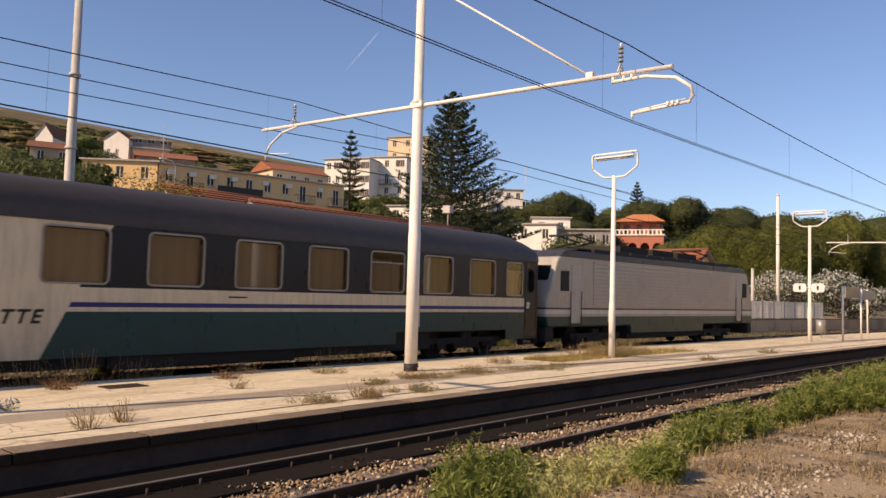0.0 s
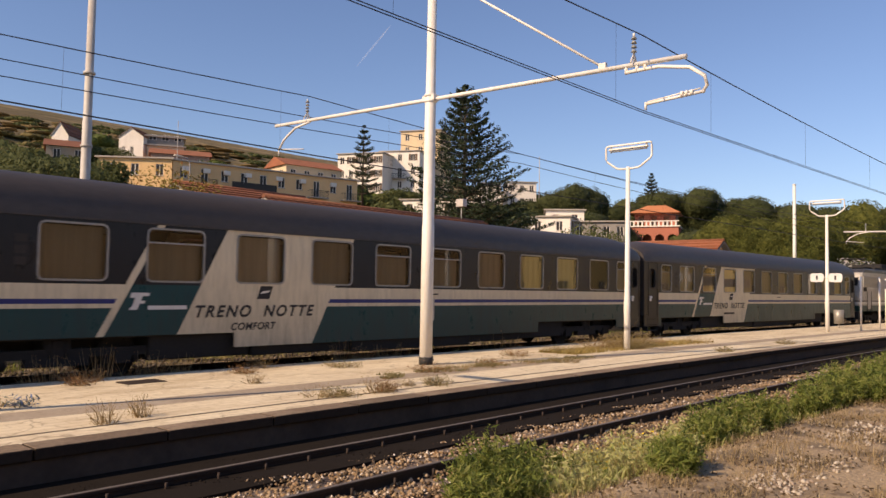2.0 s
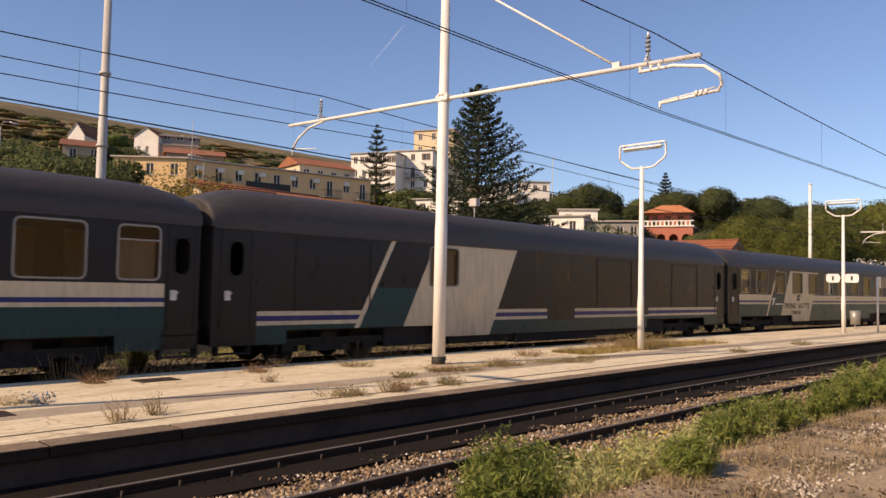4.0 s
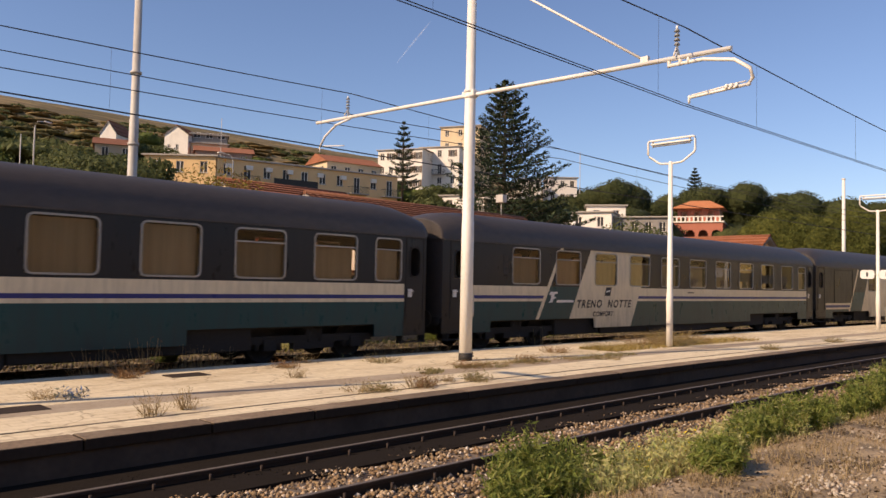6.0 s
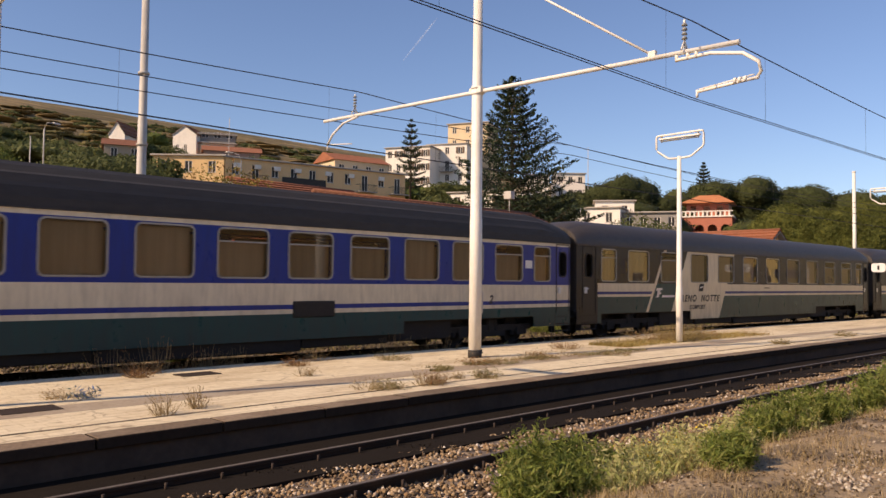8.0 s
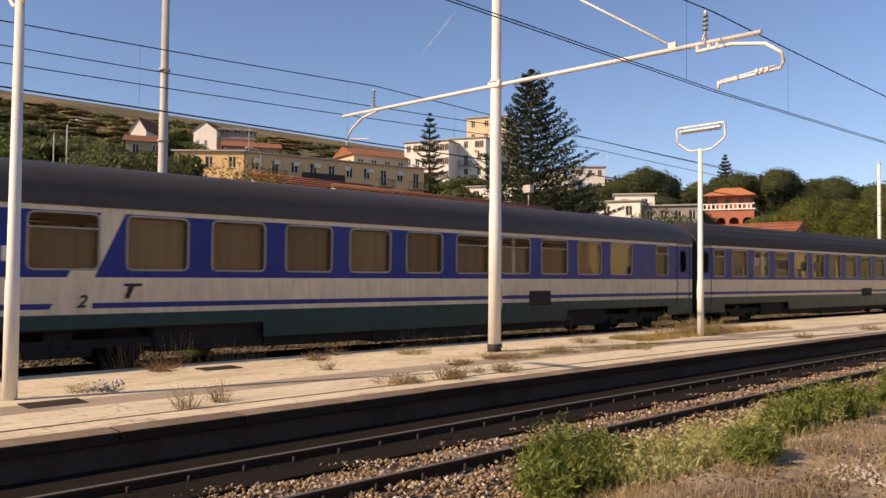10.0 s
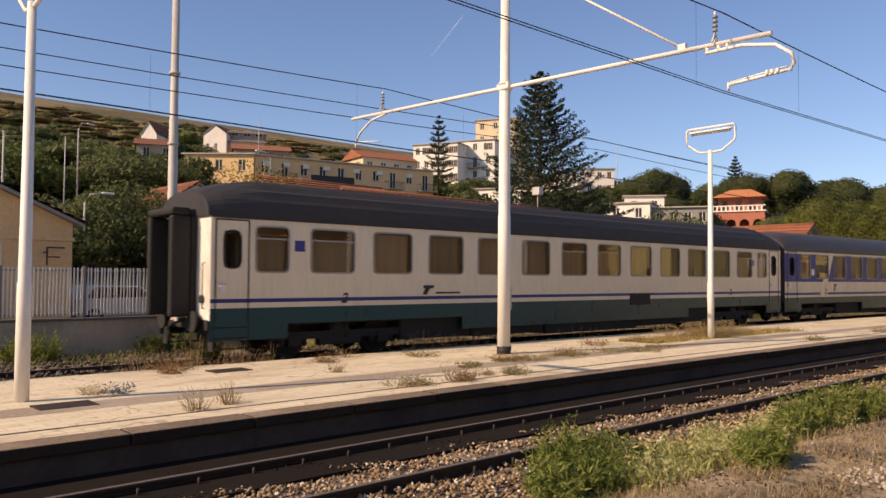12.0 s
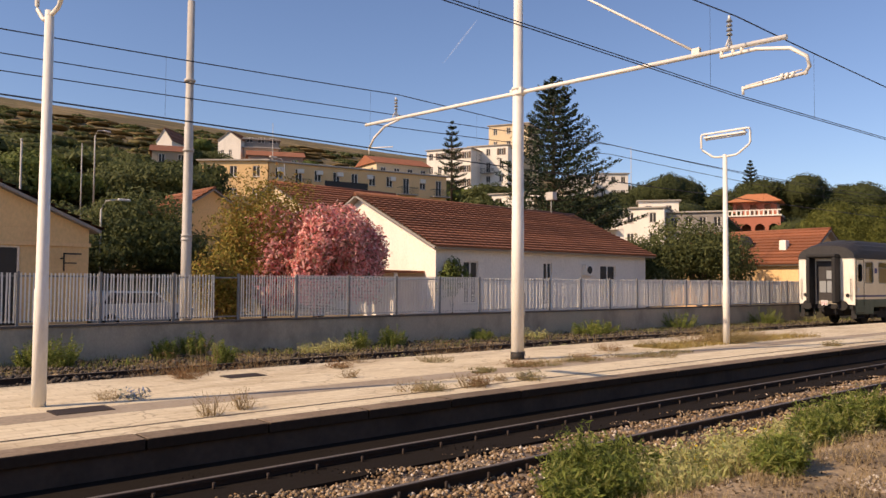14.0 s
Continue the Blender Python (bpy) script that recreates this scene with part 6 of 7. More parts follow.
def woods(name, label, spots, material, seed, leaf, per):
    """Far woods: uneven crowns, joined as one."""
    rng = np.random.default_rng(seed)
    P_, D_, A_ = [], [], []
    for x, y, h, w in spots:
        z = hill(x, y)
        L = []
        for k in range(7):
            rz = min(h * rng.uniform(0.3, 0.42), w * rng.uniform(0.22, 0.3))
            L.append(((x + rng.uniform(-w, w) * 0.3, y + rng.uniform(-w, w) * 0.3, z + h - rz * (1.0 if k == 0 else rng.uniform(1.0, 1.7))), (w * rng.uniform(0.25, 0.4), w * rng.uniform(0.25, 0.4), rz)))
        p, d = lobe_points(L, per, rng, 0.84, 0.4)
        P_.append(p)
        D_.append(d)
        A_ += L
    return tagged(new(name, leaf_mesh(name, np.concatenate(P_), np.concatenate(D_), leaf, M[material], rng, 1.2, solid=core(A_, rng, 0.86, 2))), label, "woods", kind="stuff")


rr = random.Random(5)
ridge = [(122.5, 87, 20.4, 9), (127, 79.6, 23.0, 12), (131.5, 73.0, 18.6, 9), (134.2, 66.0, 21.6, 11), (137.0, 60.0, 21.9, 12), (141, 52, 20.4, 12), (145, 44, 19.0, 13), (150, 36, 18.5, 14),
         (160, 108, 27.0, 13), (168, 101, 26.0, 13), (173, 94, 25.5, 13), (176, 86, 24.5, 14), (178, 78, 24.3, 14), (180, 70, 24.0, 14), (184, 62, 23.5, 15), (190, 54, 23.0, 15), (196, 44, 23.5, 16), (200, 34, 24.0, 16)]
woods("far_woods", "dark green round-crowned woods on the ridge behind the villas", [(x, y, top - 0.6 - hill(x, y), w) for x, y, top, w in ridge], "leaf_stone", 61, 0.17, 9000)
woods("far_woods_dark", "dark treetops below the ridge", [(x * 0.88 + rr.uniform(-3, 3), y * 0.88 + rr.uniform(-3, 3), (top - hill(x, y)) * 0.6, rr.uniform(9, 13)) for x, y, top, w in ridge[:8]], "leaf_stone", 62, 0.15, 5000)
norfolk_pine(152.3, 75.5, 18.0, 9.2, 4.5, 58, "small pointed conifer rising over the far woods", 12, 0.13)
for k in range(46):
    s, y = 6.6 + 0.15 * k + rr.uniform(-0.2, 0.2), rr.uniform(4.2, 5.05)
    weed(s, y + off(s), hill(s, y + off(s)) - 0.02, "weed_grey", rr.choice((0.22, 0.30, 0.36)), rr.choice((0.45, 0.6)), rr.choice((31, 32)), "pale grey-green herb beside the track", "herbs by the track")
woods("hill_scrub", "dark green scrub on the lower hillside", [(rr.uniform(12, 48), rr.uniform(108, 140), rr.uniform(1.2, 2.6), rr.uniform(7, 12)) for _ in range(34)], "leaf_dark", 63, 0.5, 700)
M["leaf_scrub"] = leafy("dry_scrub_leaves", [(0.10, 0.09, 0.03), (0.15, 0.12, 0.042), (0.20, 0.15, 0.055), (0.075, 0.08, 0.026), (0.12, 0.115, 0.035)], translucent=0.15)
M["leaf_broom"] = leafy("rusty_dry_grass_tufts", [(0.24, 0.165, 0.07), (0.30, 0.21, 0.09), (0.19, 0.13, 0.055)], translucent=0.2)
woods("slope_scrub", "olive and brown scrub over the middle slope", [(rr.uniform(8, 150), rr.uniform(118, 205), rr.uniform(0.9, 2.4), rr.uniform(4, 10)) for _ in range(230)], "leaf_scrub", 66, 0.3, 260)
woods("terrace_tufts", "dry tufted grass along the terrace edges", [(x + rr.uniform(-6, 6), 178 + 17.4 * k + rr.uniform(-2.5, 2.5), rr.uniform(0.6, 1.5), rr.uniform(5, 13)) for k in range(9) for x in range(20, 260, 9)], "leaf_broom", 67, 0.3, 110)
woods("upper_scrub", "scattered scrub on the dry terraces", [(rr.uniform(20, 240), rr.uniform(165, 330), rr.uniform(1.0, 2.6), rr.uniform(4, 10)) for _ in range(120)], "leaf_dark", 64, 0.45, 320)
woods("town_scrub", "trees between the houses on the slope", [(rr.uniform(75, 190), rr.uniform(100, 190), rr.uniform(3, 5), rr.uniform(6, 10)) for _ in range(40)], "leaf_mid", 65, 0.45, 600)
# ---------------------------------------------------------------- buildings
def plaster(name, col, dark=0.82):
    return surface(name, col, tuple(c * dark for c in col), 0.9, fine=12, coarse=0.5, stain=tuple(c * 0.6 for c in col), stain_amt=0.4, bump=0.15, stretch=(1, 1, 0.6))


M["p_white"] = plaster("white_plaster", (0.86, 0.79, 0.69))
M["p_cream"] = plaster("cream_plaster", (0.72, 0.56, 0.36))
M["p_ochre"] = plaster("ochre_plaster", (0.66, 0.45, 0.22))
M["p_tan"] = plaster("tan_plaster", (0.86, 0.56, 0.28))
M["p_beige"] = plaster("beige_plaster", (0.82, 0.54, 0.26))
M["p_red"] = plaster("red_plaster", (0.46, 0.16, 0.10))
M["p_pink"] = plaster("dusty_pink_plaster", (0.5, 0.3, 0.22))
M["p_stone"] = plaster("old_stone_plaster", (0.42, 0.34, 0.25))
M["p_grey"] = plaster("grey_plaster", (0.3, 0.27, 0.24))
M["shutter"] = surface("brown_shutter", (0.16, 0.11, 0.075), (0.12, 0.08, 0.055), 0.7, fine=20, coarse=2, stretch=(0.3, 0.3, 6))
M["dark_glass"] = surface("dark_window_glass", (0.02, 0.018, 0.017), (0.035, 0.03, 0.026), 0.4, bump=0)
M["roof_slab"] = surface("flat_roof_slab", (0.45, 0.40, 0.34), (0.36, 0.32, 0.28), 0.9, fine=10, coarse=1)
M["iron"] = surface("dark_iron_railing", (0.04, 0.038, 0.036), (0.06, 0.055, 0.05), 0.6, metal=0.5)


def tile_material(name, a, b):
    m = surface(name, a, b, 0.85, fine=8, coarse=0.7, stain=tuple(c * 0.5 for c in b), stain_amt=0.5, bump=0.3, vary=0.22)
    return m


M["tile"] = tile_material("terracotta_tile", (0.28, 0.112, 0.058), (0.21, 0.082, 0.044))
M["tile_bright"] = tile_material("bright_orange_tile", (0.52, 0.20, 0.08), (0.42, 0.15, 0.06))
M["tile_orange"] = tile_material("orange_tile", (0.29, 0.105, 0.05), (0.22, 0.08, 0.04))


def opening_wall(w, h, holes, thick):
    """A wall w by h in x and z, at y 0 to thick, with openings (x0, x1, z0, z1) cut through."""
    bm = bmesh.new()
    xs = sorted({0.0, w, *[q for o in holes for q in o[:2]]})
    zs = sorted({0.0, h, *[q for o in holes for q in o[2:]]})
    inside = lambda i, j: 0 <= i < len(xs) - 1 and 0 <= j < len(zs) - 1 and not any(o[0] <= (xs[i] + xs[i + 1]) / 2 <= o[1] and o[2] <= (zs[j] + zs[j + 1]) / 2 <= o[3] for o in holes)
    V = {}

    def v(i, j, k):
        if (i, j, k) not in V:
            V[i, j, k] = bm.verts.new((xs[i], k * thick, zs[j]))
        return V[i, j, k]
    for i in range(len(xs) - 1):
        for j in range(len(zs) - 1):
            if not inside(i, j):
                continue
            bm.faces.new((v(i, j, 0), v(i + 1, j, 0), v(i + 1, j + 1, 0), v(i, j + 1, 0)))
            bm.faces.new((v(i, j, 1), v(i, j + 1, 1), v(i + 1, j + 1, 1), v(i + 1, j, 1)))
            for di, dj, a, b in ((-1, 0, (i, j), (i, j + 1)), (1, 0, (i + 1, j), (i + 1, j + 1)), (0, -1, (i, j), (i + 1, j)), (0, 1, (i, j + 1), (i + 1, j + 1))):
                if not inside(i + di, j + dj):
                    bm.faces.new((v(*a, 0), v(*b, 0), v(*b, 1), v(*a, 1)))
    bmesh.ops.recalc_face_normals(bm, faces=bm.faces)
    return bm


def window_part(root, x, z, w, h, m, shutters=False, sill=True, frame_mat="p_white"):
    """A window set in an opening; m: pose of the wall."""
    bm = bmesh.new()
    box(bm, 0, w, 0.1, 0.13, 0, h)
    win = part("window", bm, M["dark_glass"], root)
    win.matrix_basis = m @ pose(x, 0, z)
    bm = bmesh.new()
    for x0, x1, z0, z1 in ((0, 0.06, 0, h), (w - 0.06, w, 0, h), (w / 2 - 0.04, w / 2 + 0.04, 0.06, h - 0.06), (0.06, w - 0.06, 0, 0.06), (0.06, w - 0.06, h - 0.06, h)):
        box(bm, x0, x1, 0.06, 0.1, z0, z1)
    part("frame", bm, M[frame_mat], win)
    if sill:
        bm = bmesh.new()
        box(bm, -0.08, w + 0.08, -0.07, 0.1, -0.07, -0.003)
        part("sill", bm, M["roof_slab"], win)
    if shutters:
        for x0 in (-w / 2 - 0.02, w + 0.02):
            bm = bmesh.new()
            box(bm, x0, x0 + w / 2, -0.05, -0.004, 0, h)
            part("shutter", bevel(bm, 0.008), M["shutter"], win)


def block(name, label, a, b, depth, z0, z1, mat, rows, cols, roof="flat", side_mat=None, balconies=(), win=(1.0, 1.5), shutters=True, first=0.0, storey=3.1, skip=(), side_cols=2):
    """A building by the two ends of its front (seen from the railway, left to right), its depth and heights."""
    a, b = Vector((*a, z0)), Vector((*b, z0))
    w = (b - a).length
    yaw = math.degrees(math.atan2(b.y - a.y, b.x - a.x))
    root = thing(name, label, "building", at=pose(a.x, a.y, z0, 0, 0, yaw))
    h = z1 - z0
    ww, wh = win
    zz = [h - storey * (r + 1) + 0.95 for r in range(rows)]
    holes = []
    for r, z in enumerate(zz):
        for c in range(cols):
            if (r, c) in skip:
                continue
            x = w * (c + 0.5) / cols - ww / 2
            holes.append((x, x + ww, max(0.05, z - (0.9 if (r, c) in balconies else 0.0)), z + wh))
    part("wall", opening_wall(w, h, holes, 0.25), M[mat], root)
    sh = []
    for z in zz:
        for c in range(side_cols):
            y = depth * (c + 0.5) / side_cols - ww / 2
            sh.append((y, y + ww, max(0.05, z), z + wh))
    ml = pose(0, depth, 0, 0, 0, -90)
    part("wall", opening_wall(depth - 0.25, h, [(o[0], o[1], o[2], o[3]) for o in sh if o[1] < depth - 0.3], 0.25), M[side_mat or mat], root).matrix_basis = pose(0, depth, 0, 0, 0, -90)
    bm = bmesh.new()
    box(bm, w - 0.25, w, 0.25, depth - 0.25, 0, h)
    part("wall", bm, M[mat], root)
    bm = bmesh.new()
    box(bm, 0.25, w, depth - 0.25, depth, 0, h)
    part("wall", bm, M[mat], root)
    for o in holes:
        window_part(root, o[0], o[2], o[1] - o[0], o[3] - o[2], pose(0, 0, 0), shutters and (int(o[0] * 7 + o[2] * 3) % 3 == 0))
    for o in sh:
        if o[1] < depth - 0.3:
            window_part(root, o[0], o[2], o[1] - o[0], o[3] - o[2], ml, False)
    if roof == "flat":
        bm = bmesh.new()
        box(bm, -0.35, w + 0.35, -0.35, depth + 0.35, h, h + 0.22)
        part("roof", bevel(bm, 0.03), M["roof_slab"], root, "pale flat roof slab")
    else:
        rise = depth * 0.22
        bm = bmesh.new()
        prism(bm, [(-0.4, h), (depth + 0.4, h), (depth / 2 + 0.25, h + rise), (depth / 2 - 0.25, h + rise)], "x", -0.4, w + 0.4)
        part("roof", bm, M[roof], root, "low tiled roof")
    for r, c in balconies:
        x, z = w * (c + 0.5) / cols, h - storey * (r + 1)
        bm = bmesh.new()
        box(bm, x - 1.5, x + 1.5, -1.2, 0.0, z - 0.15, z)
        bal = part("balcony", bevel(bm, 0.02), M["roof_slab"], root)
        bm = bmesh.new()
        for k in range(16):
            box(bm, x - 1.45 + k * 0.19, x - 1.42 + k * 0.19, -1.17, -1.14, z, z + 0.95)
        box(bm, x - 1.48, x + 1.48, -1.19, -1.13, z + 0.95, z + 1.0)
        for xs in (x - 1.48, x + 1.43):
            box(bm, xs, xs + 0.05, -1.15, -0.01, z + 0.95, z + 1.0)
        part("railing", bm, M["iron"], bal)
    return root


def tiled_slope(root, m, length, run, pitch_rows, mat, name="roof_tile"):
    """Rows of tiles on one roof slope; m: pose with x along the eave, y up the slope."""
    rows = max(2, int(run / pitch_rows))
    bm = bmesh.new()
    seg = max(8, int(length / 0.24))
    vs = []
    for k in range(seg + 1):
        x = length * k / seg
        zz = 0.018 if k % 2 else 0.0
        vs.append((bm.verts.new((x, -0.03, zz + 0.10)), bm.verts.new((x, pitch_rows + 0.06, zz))))
    for p, q in zip(vs, vs[1:]):
        bm.faces.new((p[0], q[0], q[1], p[1]))
    lip = [bm.verts.new((v[0].co.x, -0.03, -0.01)) for v in vs]
    for i in range(seg):
        bm.faces.new((lip[i], lip[i + 1], vs[i + 1][0], vs[i][0]))
    me = mesh_of(bm, name, mat)
    for r in range(rows):
        part("tile_course", me, None, root).matrix_basis = m @ pose(0, run * r / rows, 0.03)


def gable_house(name, label, x0, x1, y0, y1, z0, eave, ridge, axis, wall_mat, tile, holes=(), gable_holes=(), yaw=0.0, courses=0.33, over=0.45):
    """A house with a saddle roof; axis: the ridge's direction. Front is the side towards the railway."""
    root = thing(name, label, "house", at=pose(x0, y0, z0, 0, 0, yaw))
    w, d, h, rr = x1 - x0, y1 - y0, eave - z0, ridge - z0
    t = 0.3
    part("wall", opening_wall(w, h, list(holes), t), M[wall_mat], root)
    bm = bmesh.new()
    box(bm, 0, w, d - t, d, 0, h)
    part("wall", bm, M[wall_mat], root)
    if axis == "x":
        for xa in (0, w - t):
            bm = bmesh.new()
            prism(bm, [(t, 0), (d - t, 0), (d - t, h), (d, h), (d / 2, rr), (0, h), (t, h)], "x", xa, xa + t)
            part("gable_wall", bm, M[wall_mat], root)
        run = math.hypot(d / 2 + over, (rr - h) * (d / 2 + over) / (d / 2))
        ang = math.degrees(math.atan2(rr - h, d / 2))
        drop = over * math.tan(radians(ang))
        L = w + 2 * over
        ms = (pose(-over, -over, h - drop + 0.12, ang, 0, 0), pose(w + over, d + over, h - drop + 0.12, 0, 0, 180) @ pose(0, 0, 0, ang, 0, 0))
    else:
        for ya in (0, d - t):
            bm = bmesh.new()
            prism(bm, [(0, h + 0.002), (w, h + 0.002), (w / 2, rr)], "y", ya, ya + t)
            part("gable_wall", bm, M[wall_mat], root)
        for xa in (0, w - t):
            bm = bmesh.new()
            box(bm, xa, xa + t, t, d - t, 0, h)
            part("wall", bm, M[wall_mat], root)
        run = math.hypot(w / 2 + over, (rr - h) * (w / 2 + over) / (w / 2))
        ang = math.degrees(math.atan2(rr - h, w / 2))
        drop = over * math.tan(radians(ang))
        L = d + 2 * over
        ms = (pose(-over, d + over, h - drop + 0.12, 0, 0, -90) @ pose(0, 0, 0, ang, 0, 0), pose(w + over, -over, h - drop + 0.12, 0, 0, 90) @ pose(0, 0, 0, ang, 0, 0))
    for m in ms:
        bm = bmesh.new()
        box(bm, 0, L, 0, run, -0.1, 0.0)
        s = part("roof", bm, M["p_grey"], root)
        s.matrix_basis = m
        tiled_slope(s, pose(0, 0, 0), L, run, courses, M[tile])
    bm = bmesh.new()
    top = rr + 0.17
    if axis == "x":
        tube(bm, [(-over, d / 2, top), (w + over, d / 2, top)], 0.13, 8)
    else:
        tube(bm, [(w / 2, -over, top), (w / 2, d + over, top)], 0.13, 8)
    part("ridge_tiles", bm, M[tile], root)
    for o in holes:
        window_part(root, o[0], o[2], o[1] - o[0], o[3] - o[2], pose(0, 0, 0), False)
    return root


h1 = gable_house("railway_house", "white single-storey house with a wide terracotta tiled roof", 23.8, 41.1, 27.2, 39.2, 0.1, 3.75, 6.45, "x", "p_white", "tile",
                 holes=((1.8, 2.8, 0.9, 2.95), (7.7, 8.4, 0.9, 3.0), (12.7, 14.2, 1.0, 2.95)), courses=0.36)
bm = bmesh.new()
box(bm, 11.0, 11.75, -0.32, 0.0, 2.35, 2.95)
ac = part("air_conditioner", bevel(bm, 0.02), M["p_white"], h1, "white air-conditioning unit")
bm = bmesh.new()
tube(bm, [(11.3, -0.33, 2.65), (11.3, -0.34, 2.65)], 0.22, 14)
part("fan_grille", bm, M["iron"], ac)
bm = bmesh.new()
tube(bm, [(9.2, 3.4, 5.2), (9.2, 3.4, 6.1)], 0.09, 8)
part("flue", bm, M["pole_grey"], h1)
bm = bmesh.new()
tube(bm, [(15.3, 5.9, 6.2), (15.3, 5.9, 7.6)], 0.03, 6)
box(bm, 15.1, 15.5, 5.6, 6.2, 7.4, 7.9)
part("aerial", bm, M["pole_grey"], h1)
bm = bmesh.new()
prism(bm, [(-0.2, 2.35), (3.6, 2.35), (3.6, 2.45), (-0.2, 2.47)], "y", 0.8, 5.5)
part("porch_roof", bm, M["tile_orange"], h1).matrix_basis = pose(-3.4, 0, 0)
bm = bmesh.new()
for x in (-3.3, -1.8):
    box(bm, x, x + 0.25, 0.9, 1.15, 0, 2.35)
part("porch_post", bm, M["p_white"], h1)
tree("climbing_plant", "green climber on the corner of the white house", 24.6, 26.9, 3.4, 1.9, "leaf_mid", 71, 0.07, 2600, 6, 0.05, 0.2, category="plant", z=0.1)

gable_house("cottage", "cream cottage with a tiled saddle roof behind the white house", 27.5, 38.0, 45.0, 53.0, 3.0, 7.1, 8.9, "x", "p_cream", "tile_orange", courses=0.5)
gable_house("cottage", "pale small house with a pitched roof among the trees", 22.5, 27.6, 54.0, 62.0, 4.0, 7.0, 8.7, "y", "p_beige", "tile", courses=0.5)
hb = gable_house("depot_building", "beige plastered building with a dark verge behind the fence", -1.8, 8.28, 27.2, 40.0, 0.1, 3.7, 5.95, "y", "p_beige", "tile",
                 holes=((6.3, 8.0, 0.0, 3.0),), courses=0.4, over=0.3)
bm = bmesh.new()
box(bm, -0.05, 10.13, -0.06, 0.0, 3.02, 3.14)
part("string_course", bm, M["p_tan"], hb)
bm = bmesh.new()
for q in ((9.2, 9.75, 2.75, 2.8), (9.2, 9.24, 2.2, 2.8), (9.2, 9.6, 2.45, 2.49)):
    box(bm, q[0], q[1], -0.35, -0.3, q[2], q[3])
box(bm, 9.2, 9.24, -0.35, 0.0, 2.6, 2.64)
part("wall_bracket", bm, M["iron"], hb)
hr = gable_house("tiled_house", "small house with a bright orange tiled roof beside the line", 52.8, 59.4, 22.6, 33.0, 0.1, 3.55, 5.75, "y", "p_tan", "tile_orange", holes=((1.2, 2.4, 0.9, 2.4), (5.2, 6.4, 0.9, 2.4)), courses=0.4, yaw=-3)
bm = bmesh.new()
bmesh.ops.create_cone(bm, cap_ends=True, segments=18, radius1=0.5, radius2=0.36, depth=0.12, matrix=pose(1.0, 4.6, 5.0, 70, 0, -40))
tube(bm, [(1.0, 4.6, 4.2), (1.0, 4.7, 5.0)], 0.03, 6)
part("satellite_dish", bm, M["iron"], hr, "dark satellite dish")
bm = bmesh.new()
box(bm, 0.9, 1.4, 1.6, 2.1, 3.9, 5.0)
part("chimney", bevel(bm, 0.02), M["p_white"], hr)

# the slope
# end wall gets a brighter yellow than the front, sunlight put into its colour
M["p_sunlit_end"] = plaster("sunlit_end_plaster", (0.80, 0.56, 0.20))
block("apartment_block", "ochre end of a long apartment block with a balcony", (44.3, 99.6), (51.0, 92.9), 9.0, 7.0, 18.2, "p_beige", 3, 3, side_mat="p_sunlit_end", balconies=((0, 0), (1, 0)), shutters=False)
apt = block("apartment_block", "long tan apartment block with balconies under a flat roof", (51.2, 92.95), (78.9, 87.8), 10.0, 7.0, 18.1, "p_tan", 3, 10, balconies=((0, 1), (0, 3), (0, 4), (1, 1), (1, 4), (0, 7), (1, 7), (0, 9)), shutters=False)
for x in (1.1, 4.0, 6.8, 9.9, 14.6, 18.3, 23.4):
    bm = bmesh.new()
    box(bm, x, x + 0.9, -0.4, -0.02, 9.85, 10.45)
    part("air_conditioner", bevel(bm, 0.03), M["p_white"], apt)
for x0, x1 in ((7.6, 14.2),):
    bm = bmesh.new()
    box(bm, x0, x1, -1.25, -1.2, 8.0, 9.0)
    part("balcony_screen", bm, M["iron"], apt, "dark balcony screen")
block("penthouse", "pale house with a low red tiled roof behind the apartments", (74.7, 100.2), (84.7, 98.6), 7.0, 14.0, 21.4, "p_cream", 2, 4, roof="tile_orange", balconies=((0, 1),), shutters=False)
block("hill_house", "old stone-grey house with a brown tiled roof on the slope", (42.6, 112.2), (47.6, 110.1), 6.0, 14.5, 21.0, "p_stone", 1, 2, roof="tile", shutters=False, win=(0.9, 1.8))
gable_house("hill_house", "small white gabled house among scrub", 50.6, 53.4, 131.2, 137.0, 20.0, 26.0, 28.0, "y", "p_white", "tile", courses=0.8, over=0.15, yaw=-50)
gable_house("hill_house", "white gabled house with a tiled roof on the slope", 64.6, 69.2, 137.0, 143.5, 20.0, 28.6, 30.2, "y", "p_white", "tile", holes=((0.6, 1.2, 5.6, 6.8), (2.2, 2.8, 5.6, 6.8)), courses=0.8, over=0.2, yaw=-52)
block("hill_house", "cream house with a covered roof terrace", (68.2, 133.6), (74.0, 130.6), 7.0, 20.0, 27.2, "p_cream", 2, 3, shutters=False, balconies=((0, 1),))
block("roof_terrace", "dark flat canopy over a roof terrace", (68.5, 134.4), (74.4, 131.4), 6.0, 27.5, 29.0, "p_grey", 1, 3, shutters=False, win=(1.3, 1.0), storey=1.5)
block("hill_house", "low brick-red house below the villa", (67.0, 129.5), (76.0, 125.0), 6.0, 19.0, 25.2, "p_pink", 1, 3, roof="tile", shutters=False)
block("white_block", "white flat-roofed apartment building on the slope", (113.0, 132.5), (117.4, 122.5), 6.0, 17.0, 31.7, "p_white", 3, 5, side_mat="p_white")
block("tower_block", "cream tower block rising behind the white building", (129.5, 129.0), (133.5, 119.8), 8.0, 20.0, 39.2, "p_cream", 5, 3, side_mat="p_cream", shutters=False)
